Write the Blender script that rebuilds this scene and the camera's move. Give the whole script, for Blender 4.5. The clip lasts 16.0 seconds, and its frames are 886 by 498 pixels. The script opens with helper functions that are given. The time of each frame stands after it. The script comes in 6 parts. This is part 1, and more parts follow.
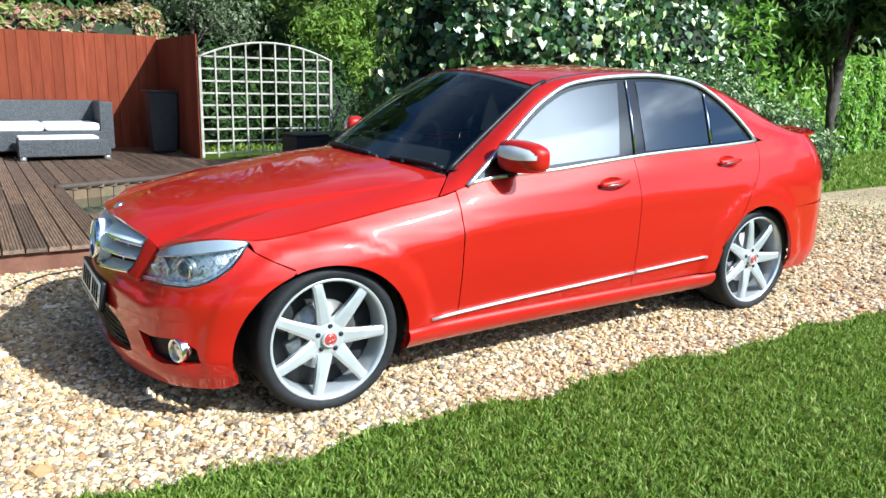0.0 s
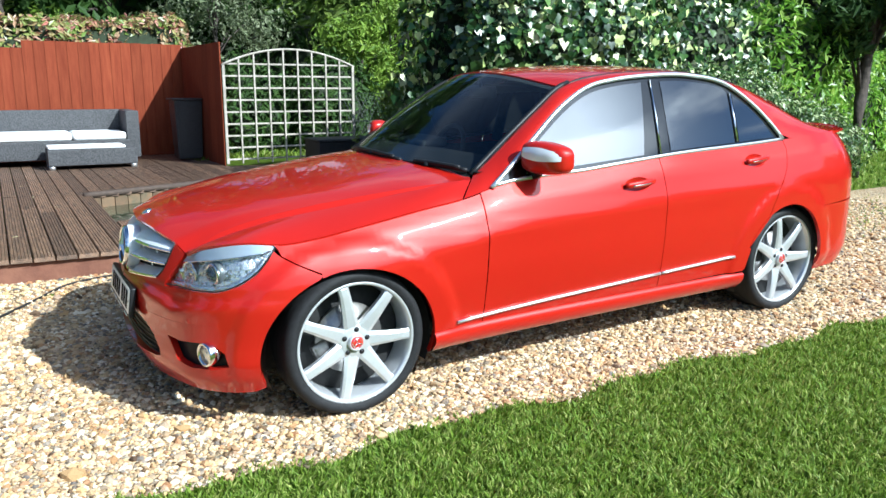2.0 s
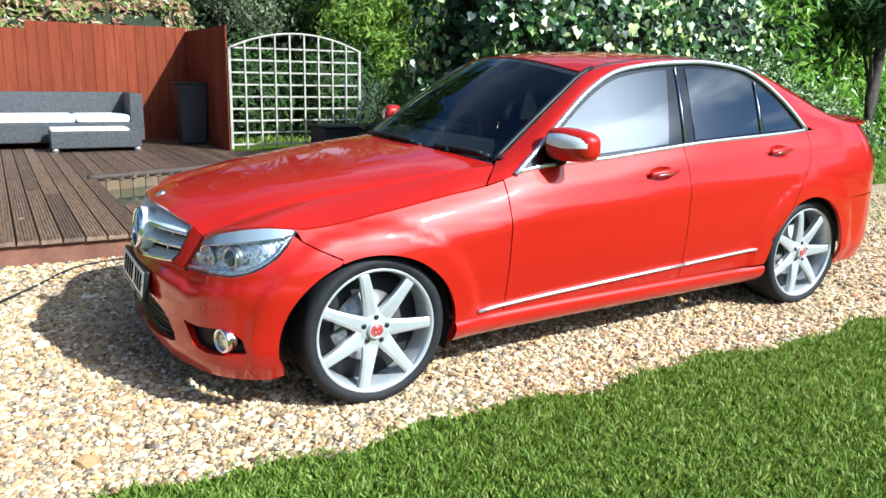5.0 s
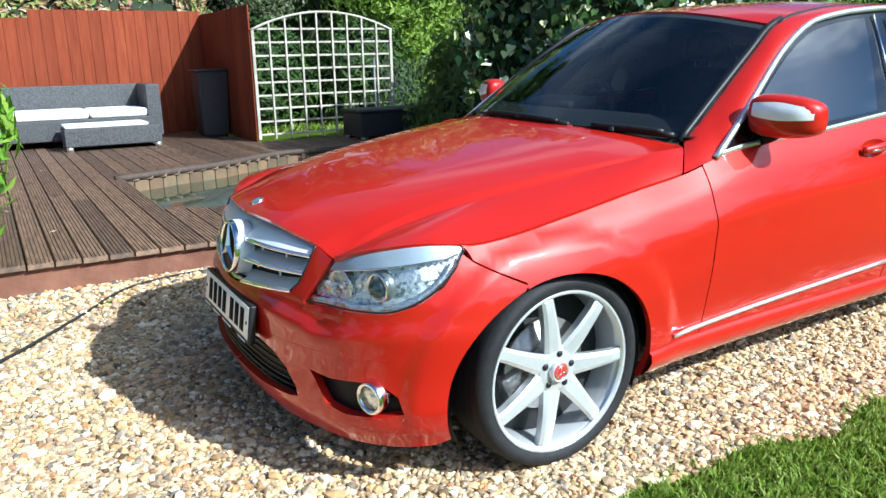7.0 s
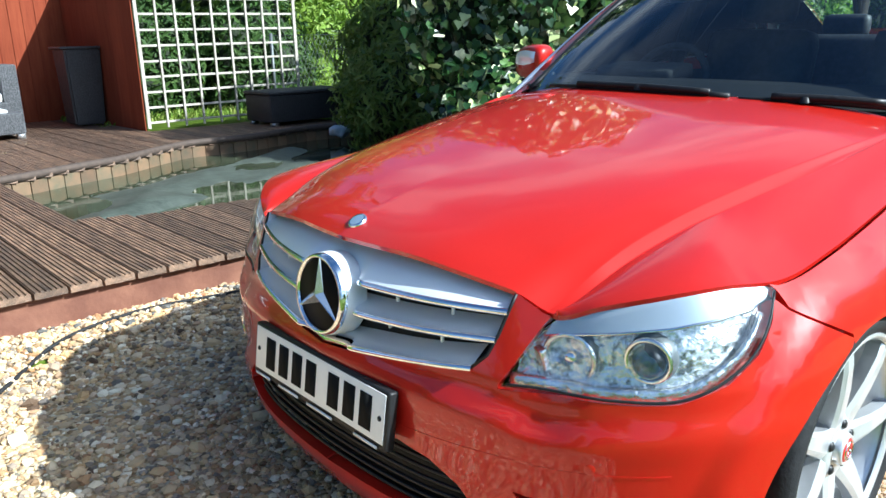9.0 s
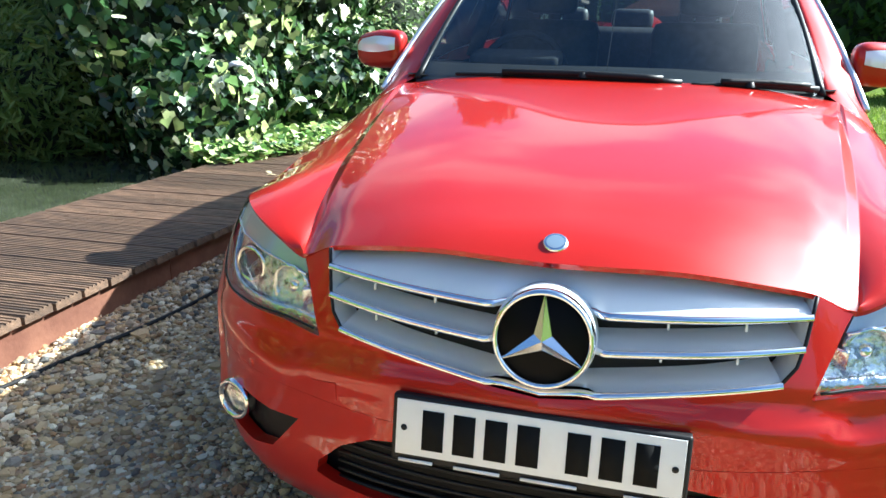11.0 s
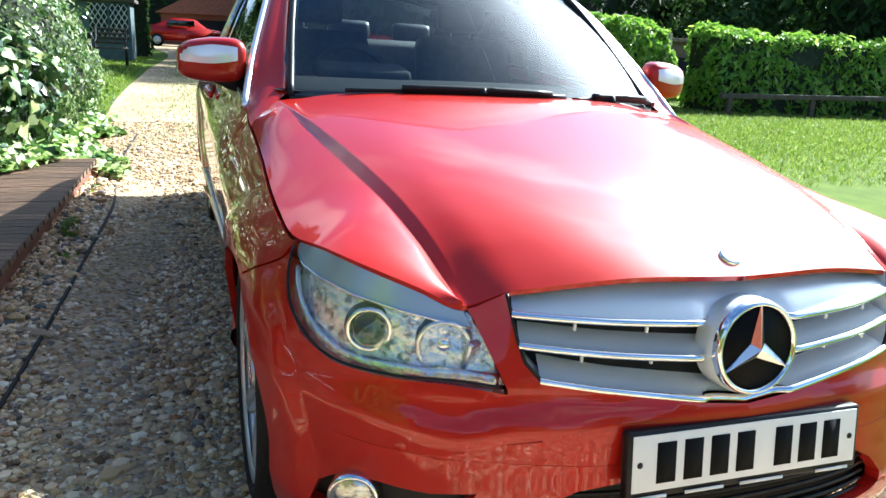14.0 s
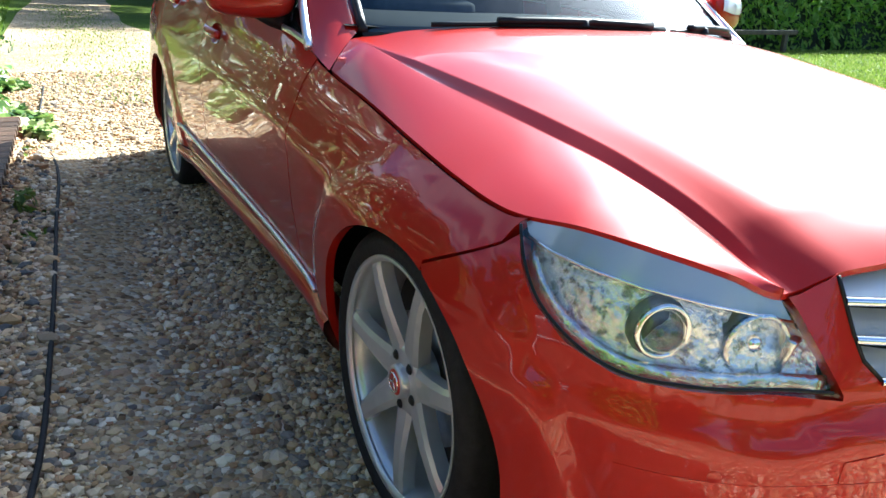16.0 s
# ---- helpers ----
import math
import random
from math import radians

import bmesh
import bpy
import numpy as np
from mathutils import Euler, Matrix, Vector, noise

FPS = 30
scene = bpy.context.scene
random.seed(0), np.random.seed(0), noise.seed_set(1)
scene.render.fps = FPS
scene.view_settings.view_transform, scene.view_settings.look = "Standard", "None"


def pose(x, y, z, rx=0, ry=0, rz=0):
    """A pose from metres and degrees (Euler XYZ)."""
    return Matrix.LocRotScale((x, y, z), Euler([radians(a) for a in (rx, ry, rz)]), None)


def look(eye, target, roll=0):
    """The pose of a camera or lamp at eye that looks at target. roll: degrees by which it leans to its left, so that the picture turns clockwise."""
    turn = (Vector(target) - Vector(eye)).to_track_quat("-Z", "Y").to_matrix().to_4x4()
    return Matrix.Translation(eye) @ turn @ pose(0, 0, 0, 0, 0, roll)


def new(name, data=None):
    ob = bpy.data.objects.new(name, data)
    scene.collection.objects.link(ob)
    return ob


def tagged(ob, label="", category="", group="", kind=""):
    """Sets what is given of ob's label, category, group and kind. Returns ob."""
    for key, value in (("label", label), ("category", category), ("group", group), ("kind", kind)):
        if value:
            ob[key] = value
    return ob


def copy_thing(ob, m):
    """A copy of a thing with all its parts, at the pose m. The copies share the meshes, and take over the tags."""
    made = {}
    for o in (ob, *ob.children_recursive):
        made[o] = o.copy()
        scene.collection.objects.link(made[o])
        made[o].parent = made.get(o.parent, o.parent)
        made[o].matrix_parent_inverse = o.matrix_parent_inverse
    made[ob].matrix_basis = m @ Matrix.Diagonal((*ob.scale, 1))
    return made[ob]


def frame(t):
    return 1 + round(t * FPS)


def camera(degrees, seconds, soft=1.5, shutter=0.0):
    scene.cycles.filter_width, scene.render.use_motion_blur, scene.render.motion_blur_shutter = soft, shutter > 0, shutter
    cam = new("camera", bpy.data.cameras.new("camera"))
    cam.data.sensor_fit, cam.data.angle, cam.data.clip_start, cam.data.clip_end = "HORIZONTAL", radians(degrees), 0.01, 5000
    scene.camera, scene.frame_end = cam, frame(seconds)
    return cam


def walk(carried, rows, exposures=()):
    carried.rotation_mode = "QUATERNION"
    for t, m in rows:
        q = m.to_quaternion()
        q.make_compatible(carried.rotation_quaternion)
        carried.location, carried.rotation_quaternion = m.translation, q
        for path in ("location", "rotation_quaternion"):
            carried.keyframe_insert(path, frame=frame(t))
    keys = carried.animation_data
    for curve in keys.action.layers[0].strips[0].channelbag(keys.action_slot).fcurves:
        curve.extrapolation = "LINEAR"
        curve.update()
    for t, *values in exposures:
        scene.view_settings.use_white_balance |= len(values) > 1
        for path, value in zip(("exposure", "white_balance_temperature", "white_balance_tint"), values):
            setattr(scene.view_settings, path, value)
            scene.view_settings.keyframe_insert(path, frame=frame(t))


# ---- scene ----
from mathutils import geometry

# ---- the camera's walk ----
EXPOSURES = [(0, .68, 5550, 1), (6.5, .76, 5550, 1), (9, 1.08, 5550, 1), (11.5, 1.58, 5800, 1), (14, 1.62, 5800, 1), (16, 1.72, 5800, 2)]
cam = camera(60.42, 16.0)
# seconds, eye, target, roll
PATH = [
    (0, (-1.193, -3.603, 1.341), (-0.1536, -1.9485, 0.9140), 1.26),
    (0.5, (-1.190, -3.603, 1.339), (-0.1600, -1.9462, 0.8989), 0.50),
    (1, (-1.195, -3.607, 1.341), (-0.1890, -1.9305, 0.9184), 0.06),
    (1.5, (-1.199, -3.602, 1.335), (-0.2125, -1.9135, 0.9156), -0.16),
    (2, (-1.201, -3.598, 1.337), (-0.2119, -1.9110, 0.9180), 0.25),
    (2.5, (-1.200, -3.598, 1.334), (-0.1992, -1.9211, 0.9016), 0.63),
    (3, (-1.204, -3.604, 1.338), (-0.2106, -1.9204, 0.9170), 0.81),
    (3.5, (-1.214, -3.606, 1.342), (-0.2285, -1.9144, 0.9340), 0.96),
    (4, (-1.227, -3.600, 1.343), (-0.2397, -1.9104, 0.9305), 1.06),
    (4.2, (-1.236, -3.599, 1.340), (-0.2471, -1.9097, 0.9276), 0.92),
    (6.3, (-1.303, -2.941, 1.261), (-0.2800, -1.2969, 0.7617), 2.68),
    (6.5, (-1.333, -2.828, 1.262), (-0.2667, -1.2058, 0.7801), 2.31),
    (7, (-1.400, -2.529, 1.243), (-0.4137, -0.8591, 0.7529), -1.25),
    (7.5, (-1.430, -2.253, 1.229), (-0.3920, -0.6159, 0.7373), -1.07),
    (8, (-1.506, -1.974, 1.211), (-0.2867, -0.4455, 0.7902), 0.69),
    (8.5, (-1.544, -1.688, 1.157), (-0.3669, -0.1553, 0.6441), -1.36),
    (9, (-1.586, -1.359, 1.170), (-0.3090, 0.0824, 0.6300), -1.39),
    (9.2, (-1.631, -1.260, 1.169), (-0.3017, 0.1417, 0.6525), -0.08),
    (11.3, (-1.974, -0.025, 1.166), (-0.1094, 0.3833, 0.5704), -0.56),
    (11.5, (-1.973, 0.045, 1.160), (-0.1035, 0.4212, 0.5561), -1.10),
    (12, (-1.943, 0.244, 1.158), (-0.0634, 0.3826, 0.4897), -0.97),
    (12.5, (-1.959, 0.433, 1.183), (-0.0403, 0.2899, 0.6371), 2.86),
    (13, (-1.933, 0.618, 1.194), (-0.0383, 0.2901, 0.6417), 1.47),
    (13.5, (-1.854, 0.806, 1.183), (0.0404, 0.4134, 0.6761), 1.14),
    (14, (-1.787, 0.976, 1.168), (0.0275, 0.3341, 0.6244), 2.58),
    (14.5, (-1.690, 1.150, 1.164), (0.0823, 0.4532, 0.5520), 2.10),
    (15, (-1.550, 1.257, 1.156), (0.2251, 0.5505, 0.5646), -0.17),
    (15.5, (-1.405, 1.357, 1.133), (0.2799, 0.4790, 0.5074), 1.82),
    (16, (-1.233, 1.403, 1.101), (0.4257, 0.5091, 0.4305), 2.22),
]
walk(cam, [(t, look(eye, target, roll)) for t, eye, target, roll in PATH], EXPOSURES)

# ---- daylight ----
SUN = Vector((.97, -1.85, 1.57)).normalized()
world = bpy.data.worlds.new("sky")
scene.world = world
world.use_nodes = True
wn = world.node_tree.nodes
sky = wn.new("ShaderNodeTexSky")
sky.sky_type, sky.sun_disc = "NISHITA", False
sky.sun_elevation, sky.sun_rotation = math.asin(SUN.z), math.atan2(SUN.x, SUN.y)
sky.dust_density, sky.ozone_density = .25, 4.0
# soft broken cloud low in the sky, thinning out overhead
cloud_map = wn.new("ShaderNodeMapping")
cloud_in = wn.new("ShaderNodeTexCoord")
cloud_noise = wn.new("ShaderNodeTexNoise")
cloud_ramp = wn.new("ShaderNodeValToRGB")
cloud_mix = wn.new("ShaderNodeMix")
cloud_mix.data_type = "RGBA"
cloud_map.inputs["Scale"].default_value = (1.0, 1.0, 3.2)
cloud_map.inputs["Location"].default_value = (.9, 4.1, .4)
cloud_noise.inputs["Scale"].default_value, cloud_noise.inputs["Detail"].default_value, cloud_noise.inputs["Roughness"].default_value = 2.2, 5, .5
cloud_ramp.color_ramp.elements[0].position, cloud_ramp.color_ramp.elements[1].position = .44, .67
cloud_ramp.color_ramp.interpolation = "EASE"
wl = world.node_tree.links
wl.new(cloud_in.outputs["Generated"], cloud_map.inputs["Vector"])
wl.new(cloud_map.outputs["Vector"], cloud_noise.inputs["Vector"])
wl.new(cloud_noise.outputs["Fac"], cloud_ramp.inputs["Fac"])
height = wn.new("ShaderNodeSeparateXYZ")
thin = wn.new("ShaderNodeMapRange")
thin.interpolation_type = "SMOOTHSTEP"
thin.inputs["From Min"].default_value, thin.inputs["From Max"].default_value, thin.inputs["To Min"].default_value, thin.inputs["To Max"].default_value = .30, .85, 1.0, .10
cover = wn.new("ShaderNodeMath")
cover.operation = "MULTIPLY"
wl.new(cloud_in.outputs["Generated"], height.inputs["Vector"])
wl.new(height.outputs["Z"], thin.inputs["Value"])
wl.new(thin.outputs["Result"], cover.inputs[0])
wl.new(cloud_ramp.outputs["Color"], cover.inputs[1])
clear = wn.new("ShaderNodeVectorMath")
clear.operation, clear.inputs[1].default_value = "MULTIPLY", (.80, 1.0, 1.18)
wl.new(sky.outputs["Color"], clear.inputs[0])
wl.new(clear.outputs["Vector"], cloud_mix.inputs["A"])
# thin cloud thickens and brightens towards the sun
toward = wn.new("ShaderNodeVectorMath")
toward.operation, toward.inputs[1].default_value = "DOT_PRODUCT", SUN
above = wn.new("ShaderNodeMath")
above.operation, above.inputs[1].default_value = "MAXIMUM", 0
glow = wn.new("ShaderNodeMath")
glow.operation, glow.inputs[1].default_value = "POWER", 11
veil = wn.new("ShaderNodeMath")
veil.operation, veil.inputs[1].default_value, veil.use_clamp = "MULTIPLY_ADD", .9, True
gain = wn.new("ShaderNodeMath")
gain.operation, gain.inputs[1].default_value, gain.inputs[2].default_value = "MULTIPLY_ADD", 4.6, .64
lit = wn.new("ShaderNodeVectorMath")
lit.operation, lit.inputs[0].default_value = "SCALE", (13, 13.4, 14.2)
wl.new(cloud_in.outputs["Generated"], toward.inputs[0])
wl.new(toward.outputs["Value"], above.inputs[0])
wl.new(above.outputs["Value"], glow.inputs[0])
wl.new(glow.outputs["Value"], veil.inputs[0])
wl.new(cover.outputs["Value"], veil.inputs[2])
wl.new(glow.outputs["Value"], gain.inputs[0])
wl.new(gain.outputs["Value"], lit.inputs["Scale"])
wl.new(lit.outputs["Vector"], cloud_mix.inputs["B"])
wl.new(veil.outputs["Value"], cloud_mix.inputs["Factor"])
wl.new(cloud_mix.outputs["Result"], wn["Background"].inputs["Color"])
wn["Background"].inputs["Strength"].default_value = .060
sun = new("sun", bpy.data.lights.new("sun", "SUN"))
sun.data.energy, sun.data.angle, sun.data.color = 6.3, radians(.6), (1, .965, .90)
sun.matrix_world = look(SUN * 30, (0, 0, 0))

# ---- materials ----
def mat(name, colour, rough=.5, metal=0.0, coat=0.0, var=0.0, scale=20.0, bump=0.0, bump_scale=60.0, spec=.5, second=None, ramp=(.4, .65), rand=0.0, grain=None):
    """Principled material: a colour broken up by noise into a second one, a fine relief, a random shift per object."""
    m = bpy.data.materials.new(name)
    m.use_nodes = True
    n, l = m.node_tree.nodes, m.node_tree.links
    b = n["Principled BSDF"]
    b.inputs["Roughness"].default_value, b.inputs["Metallic"].default_value = rough, metal
    b.inputs["Coat Weight"].default_value, b.inputs["Coat Roughness"].default_value = coat, .03
    b.inputs["Specular IOR Level"].default_value = spec
    b.inputs["Base Color"].default_value = (*colour, 1)
    co = n.new("ShaderNodeTexCoord")
    where = co.outputs["Object"]
    if grain:
        gm = n.new("ShaderNodeMapping")
        gm.inputs["Scale"].default_value = grain
        l.new(where, gm.inputs["Vector"])
        where = gm.outputs["Vector"]
    if var or second:
        t = n.new("ShaderNodeTexNoise")
        t.inputs["Scale"].default_value, t.inputs["Detail"].default_value, t.inputs["Roughness"].default_value = scale, 8, .65
        l.new(where, t.inputs["Vector"])
        r = n.new("ShaderNodeValToRGB")
        r.color_ramp.elements[0].position, r.color_ramp.elements[1].position = ramp
        r.color_ramp.elements[0].color = (*colour, 1)
        r.color_ramp.elements[1].color = (*(second or [min(1, c * (1 + var)) for c in colour]), 1)
        l.new(t.outputs["Fac"], r.inputs["Fac"])
        last = r.outputs["Color"]
        if rand:
            info = n.new("ShaderNodeObjectInfo")
            hsv = n.new("ShaderNodeHueSaturation")
            k = n.new("ShaderNodeMapRange")
            k.inputs["To Min"].default_value, k.inputs["To Max"].default_value = 1 - rand, 1 + rand
            l.new(info.outputs["Random"], k.inputs["Value"])
            l.new(k.outputs["Result"], hsv.inputs["Value"])
            l.new(last, hsv.inputs["Color"])
            last = hsv.outputs["Color"]
        l.new(last, b.inputs["Base Color"])
    if bump:
        t2 = n.new("ShaderNodeTexNoise")
        t2.inputs["Scale"].default_value, t2.inputs["Detail"].default_value = bump_scale, 6
        l.new(where, t2.inputs["Vector"])
        bp = n.new("ShaderNodeBump")
        bp.inputs["Strength"].default_value, bp.inputs["Distance"].default_value = bump, .01
        l.new(t2.outputs["Fac"], bp.inputs["Height"])
        l.new(bp.outputs["Normal"], b.inputs["Normal"])
    return m


def glass_mat(name, tint, gloss=1.0, rough=0.0, ior=1.6):
    """A thin pane: it lets through a tinted part of the light and mirrors more towards grazing."""
    m = bpy.data.materials.new(name)
    m.use_nodes = True
    n, l = m.node_tree.nodes, m.node_tree.links
    n.remove(n["Principled BSDF"])
    tr, gl, mx, lw, pw, ma = (n.new("ShaderNode" + k) for k in ("BsdfTransparent", "BsdfGlossy", "MixShader", "LayerWeight", "Math", "Math"))
    tr.inputs["Color"].default_value = (*tint, 1)
    gl.inputs["Roughness"].default_value = rough
    gl.inputs["Color"].default_value = (gloss, gloss, gloss, 1)
    f0 = ((ior - 1) / (ior + 1)) ** 2
    lw.inputs["Blend"].default_value = .5
    pw.operation, pw.inputs[1].default_value = "POWER", 5.0
    ma.operation, ma.inputs[1].default_value, ma.inputs[2].default_value = "MULTIPLY_ADD", 1 - f0, f0
    l.new(lw.outputs["Facing"], pw.inputs[0])
    l.new(pw.outputs["Value"], ma.inputs[0])
    l.new(ma.outputs["Value"], mx.inputs["Fac"])
    l.new(tr.outputs["BSDF"], mx.inputs[1])
    l.new(gl.outputs["BSDF"], mx.inputs[2])
    l.new(mx.outputs["Shader"], n["Material Output"].inputs["Surface"])
    return m


def leaf_mat(name, colours, rough=.45, through_light=.35, spec=.5, crisp=False):
    """Leaves: each takes one of several colours, and lets some light through."""
    m = bpy.data.materials.new(name)
    m.use_nodes = True
    n, l = m.node_tree.nodes, m.node_tree.links
    b = n["Principled BSDF"]
    g = n.new("ShaderNodeNewGeometry")
    r = n.new("ShaderNodeValToRGB")
    while len(r.color_ramp.elements) < len(colours):
        r.color_ramp.elements.new(.5)
    for i, c in enumerate(colours):
        r.color_ramp.elements[i].position, r.color_ramp.elements[i].color = i / max(1, len(colours) - (0 if crisp else 1)), (*c, 1)
    r.color_ramp.interpolation = "CONSTANT" if crisp else "LINEAR"
    l.new(g.outputs["Random Per Island"], r.inputs["Fac"])
    l.new(r.outputs["Color"], b.inputs["Base Color"])
    b.inputs["Roughness"].default_value, b.inputs["Specular IOR Level"].default_value = rough, spec
    tl, mx = n.new("ShaderNodeBsdfTranslucent"), n.new("ShaderNodeMixShader")
    l.new(r.outputs["Color"], tl.inputs["Color"])
    mx.inputs["Fac"].default_value = through_light
    l.new(b.outputs["BSDF"], mx.inputs[1])
    l.new(tl.outputs["BSDF"], mx.inputs[2])
    l.new(mx.outputs["Shader"], n["Material Output"].inputs["Surface"])
    return m


PAINT = mat("red metallic paint", (.39, .0095, .0045), .40, .22, 1.0, second=(.45, .012, .006), scale=900, ramp=(.35, .65), spec=.15)
PAINT.node_tree.nodes["Principled BSDF"].inputs["Coat IOR"].default_value = 1.42
ALU = mat("satin bright trim", (.82, .84, .86), .30, .85)
CHROME = mat("chrome", (.85, .86, .88), .07, 1.0)
SILVER = mat("silver grille paint", (.80, .82, .84), .36, .25)
ALLOY = mat("silver alloy", (.58, .59, .61), .30, .55, .4, var=.06, scale=40)
RUBBER = mat("tyre rubber", (.009, .009, .010), .7, var=.7, scale=50, bump=.15, bump_scale=140, spec=.3)
BLACK = mat("black plastic", (.010, .010, .011), .45, var=.5, scale=60, spec=.25)
GLOSS_BLACK = mat("gloss black", (.006, .006, .007), .06, coat=.5)
STAR = mat("bright star metal", (.88, .89, .90), .16, 1.0)
BADGE_BLUE = mat("blue-grey enamel", (.20, .27, .36), .25, .3)
EMBLEM_BLACK = mat("satin black", (.002, .002, .0025), .5, spec=.1)
LINER = mat("dark liner", (.010, .010, .010), .9, var=.6, scale=30)
DISC = mat("brake disc steel", (.30, .29, .28), .35, .9, var=.4, scale=30)
SCREEN = glass_mat("windscreen glass", (.80, .87, .86), ior=1.75)
REAR_GLASS = glass_mat("rear screen glass", (.55, .60, .60))
SIDE_GLASS = glass_mat("tinted side glass", (.13, .15, .16), .80, ior=3.2)
LENS = glass_mat("headlight lens", (.93, .95, .96))
BULB = glass_mat("projector lens", (.45, .50, .52), 1.0)
# light and dark blotches in these two colours stand in for broken reflections
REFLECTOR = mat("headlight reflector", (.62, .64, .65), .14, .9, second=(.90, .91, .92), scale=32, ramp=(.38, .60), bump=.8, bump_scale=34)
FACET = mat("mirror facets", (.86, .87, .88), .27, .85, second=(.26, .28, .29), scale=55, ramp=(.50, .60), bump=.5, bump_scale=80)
HL_GREY = mat("headlight bezel", (.42, .47, .52), .30, .45)
HL_DARK = mat("projector shutter", (.10, .11, .11), .4, .3, var=.5, scale=40)
TRIM = mat("interior trim", (.030, .031, .033), .9, var=.5, scale=40, bump=.1, bump_scale=300, spec=.1)
DASH = mat("black dashboard top", (.010, .010, .011), .85, var=.4, scale=40, spec=.1)
SEAT = mat("black seat leather", (.05, .05, .052), .5, var=.5, scale=30, bump=.1, bump_scale=200)
CREAM = mat("pale dashboard trim", (.30, .31, .30), .6, var=.2, scale=40)
PLATE = mat("white number plate", (.80, .80, .78), .35, var=.04, scale=20)
PLATE_INK = mat("black plate ink", (.010, .010, .010), .8, spec=.1)
WHITE_INK = mat("white print", (.75, .75, .75), .5)
CAP_RED = mat("red centre cap", (.55, .03, .02), .3, .2, .5)
TAIL = mat("red tail light", (.30, .01, .01), .08, 0, 1.0)
AMBER = mat("indicator lens", (.88, .89, .90), .22, .25, .8)

# ---- builders ----
def put(name, bm_or_mesh, material, parent=None, label="", smooth=True):
    """Links a bmesh or mesh as one object."""
    me = bm_or_mesh
    if isinstance(bm_or_mesh, bmesh.types.BMesh):
        me = bpy.data.meshes.new(name)
        bm_or_mesh.to_mesh(me)
        bm_or_mesh.free()
        if smooth:
            me.polygons.foreach_set("use_smooth", [True] * len(me.polygons))
    if material:
        me.materials.append(material)
    ob = new(name, me)
    ob.parent = parent
    if label:
        ob["label"] = label
    return ob


def part(name, bm, material, parent, label="", smooth=True):
    return put(name, bm, material, parent, label, smooth)


def empty(name, m=None):
    ob = new(name)
    ob.empty_display_size = .1
    if m is not None:
        ob.matrix_world = m
    return ob


def box(bm, x0, y0, z0, x1, y1, z1, bev=0.0, m=None):
    """A box between two corners, with its edges rounded off."""
    mm = Matrix.Translation(((x0 + x1) / 2, (y0 + y1) / 2, (z0 + z1) / 2)) @ Matrix.Diagonal((abs(x1 - x0), abs(y1 - y0), abs(z1 - z0), 1))
    r = bmesh.ops.create_cube(bm, size=1, matrix=(m @ mm) if m is not None else mm)
    if bev:
        es = list({e for v in r["verts"] for e in v.link_edges})
        bmesh.ops.bevel(bm, geom=es, offset=bev, segments=2, affect="EDGES", profile=.6)
    return bm


def one_box(*a, bev=0.0):
    return box(bmesh.new(), *a, bev=bev)


def lathe(profile, n=48, closed=True, axis="y"):
    """Turns a profile of (radius, height) round the axis."""
    bm = bmesh.new()
    rings = []
    for k in range(n):
        a = 2 * math.pi * k / n
        ring = []
        for r, h in profile:
            c, s = r * math.cos(a), r * math.sin(a)
            ring.append(bm.verts.new((c, h, s) if axis == "y" else (c, s, h) if axis == "z" else (h, c, s)))
        rings.append(ring)
    for k in range(n):
        a, b = rings[k], rings[(k + 1) % n]
        for i in range(len(profile) - 1):
            bm.faces.new((a[i], a[i + 1], b[i + 1], b[i]))
    bmesh.ops.remove_doubles(bm, verts=bm.verts, dist=1e-5)
    bmesh.ops.recalc_face_normals(bm, faces=bm.faces)
    return bm


def tube(points, radius, n=8, flat=1.0, taper=None):
    """A round bar along a line of points."""
    bm = bmesh.new()
    pts = [Vector(p) for p in points]
    rings = []
    up = Vector((0, 0, 1))
    for i, p in enumerate(pts):
        d = (pts[min(i + 1, len(pts) - 1)] - pts[max(i - 1, 0)]).normalized()
        a = d.cross(up)
        a = a.normalized() if a.length > 1e-4 else Vector((1, 0, 0))
        b = a.cross(d).normalized()
        r = radius * (taper[i] if taper else 1)
        rings.append([bm.verts.new(p + a * math.cos(2 * math.pi * k / n) * r * flat + b * math.sin(2 * math.pi * k / n) * r) for k in range(n)])
    for i in range(len(pts) - 1):
        for k in range(n):
            bm.faces.new((rings[i][k], rings[i][(k + 1) % n], rings[i + 1][(k + 1) % n], rings[i + 1][k]))
    bm.faces.new(rings[0][::-1])
    bm.faces.new(rings[-1])
    return bm


def inside(p, loops):
    odd = False
    for lp in loops:
        j = len(lp) - 1
        for i in range(len(lp)):
            (xi, yi), (xj, yj) = lp[i], lp[j]
            if (yi > p[1]) != (yj > p[1]) and p[0] < (xj - xi) * (p[1] - yi) / (yj - yi) + xi:
                odd = not odd
            j = i
    return odd


def fine(loop, step):
    """The loop with points added so that none is further than step from the next."""
    out = []
    for i, (x, y) in enumerate(loop):
        x2, y2 = loop[(i + 1) % len(loop)]
        n = max(1, math.ceil(math.hypot(x2 - x, y2 - y) / step))
        out += [(x + (x2 - x) * k / n, y + (y2 - y) * k / n) for k in range(n)]
    return out


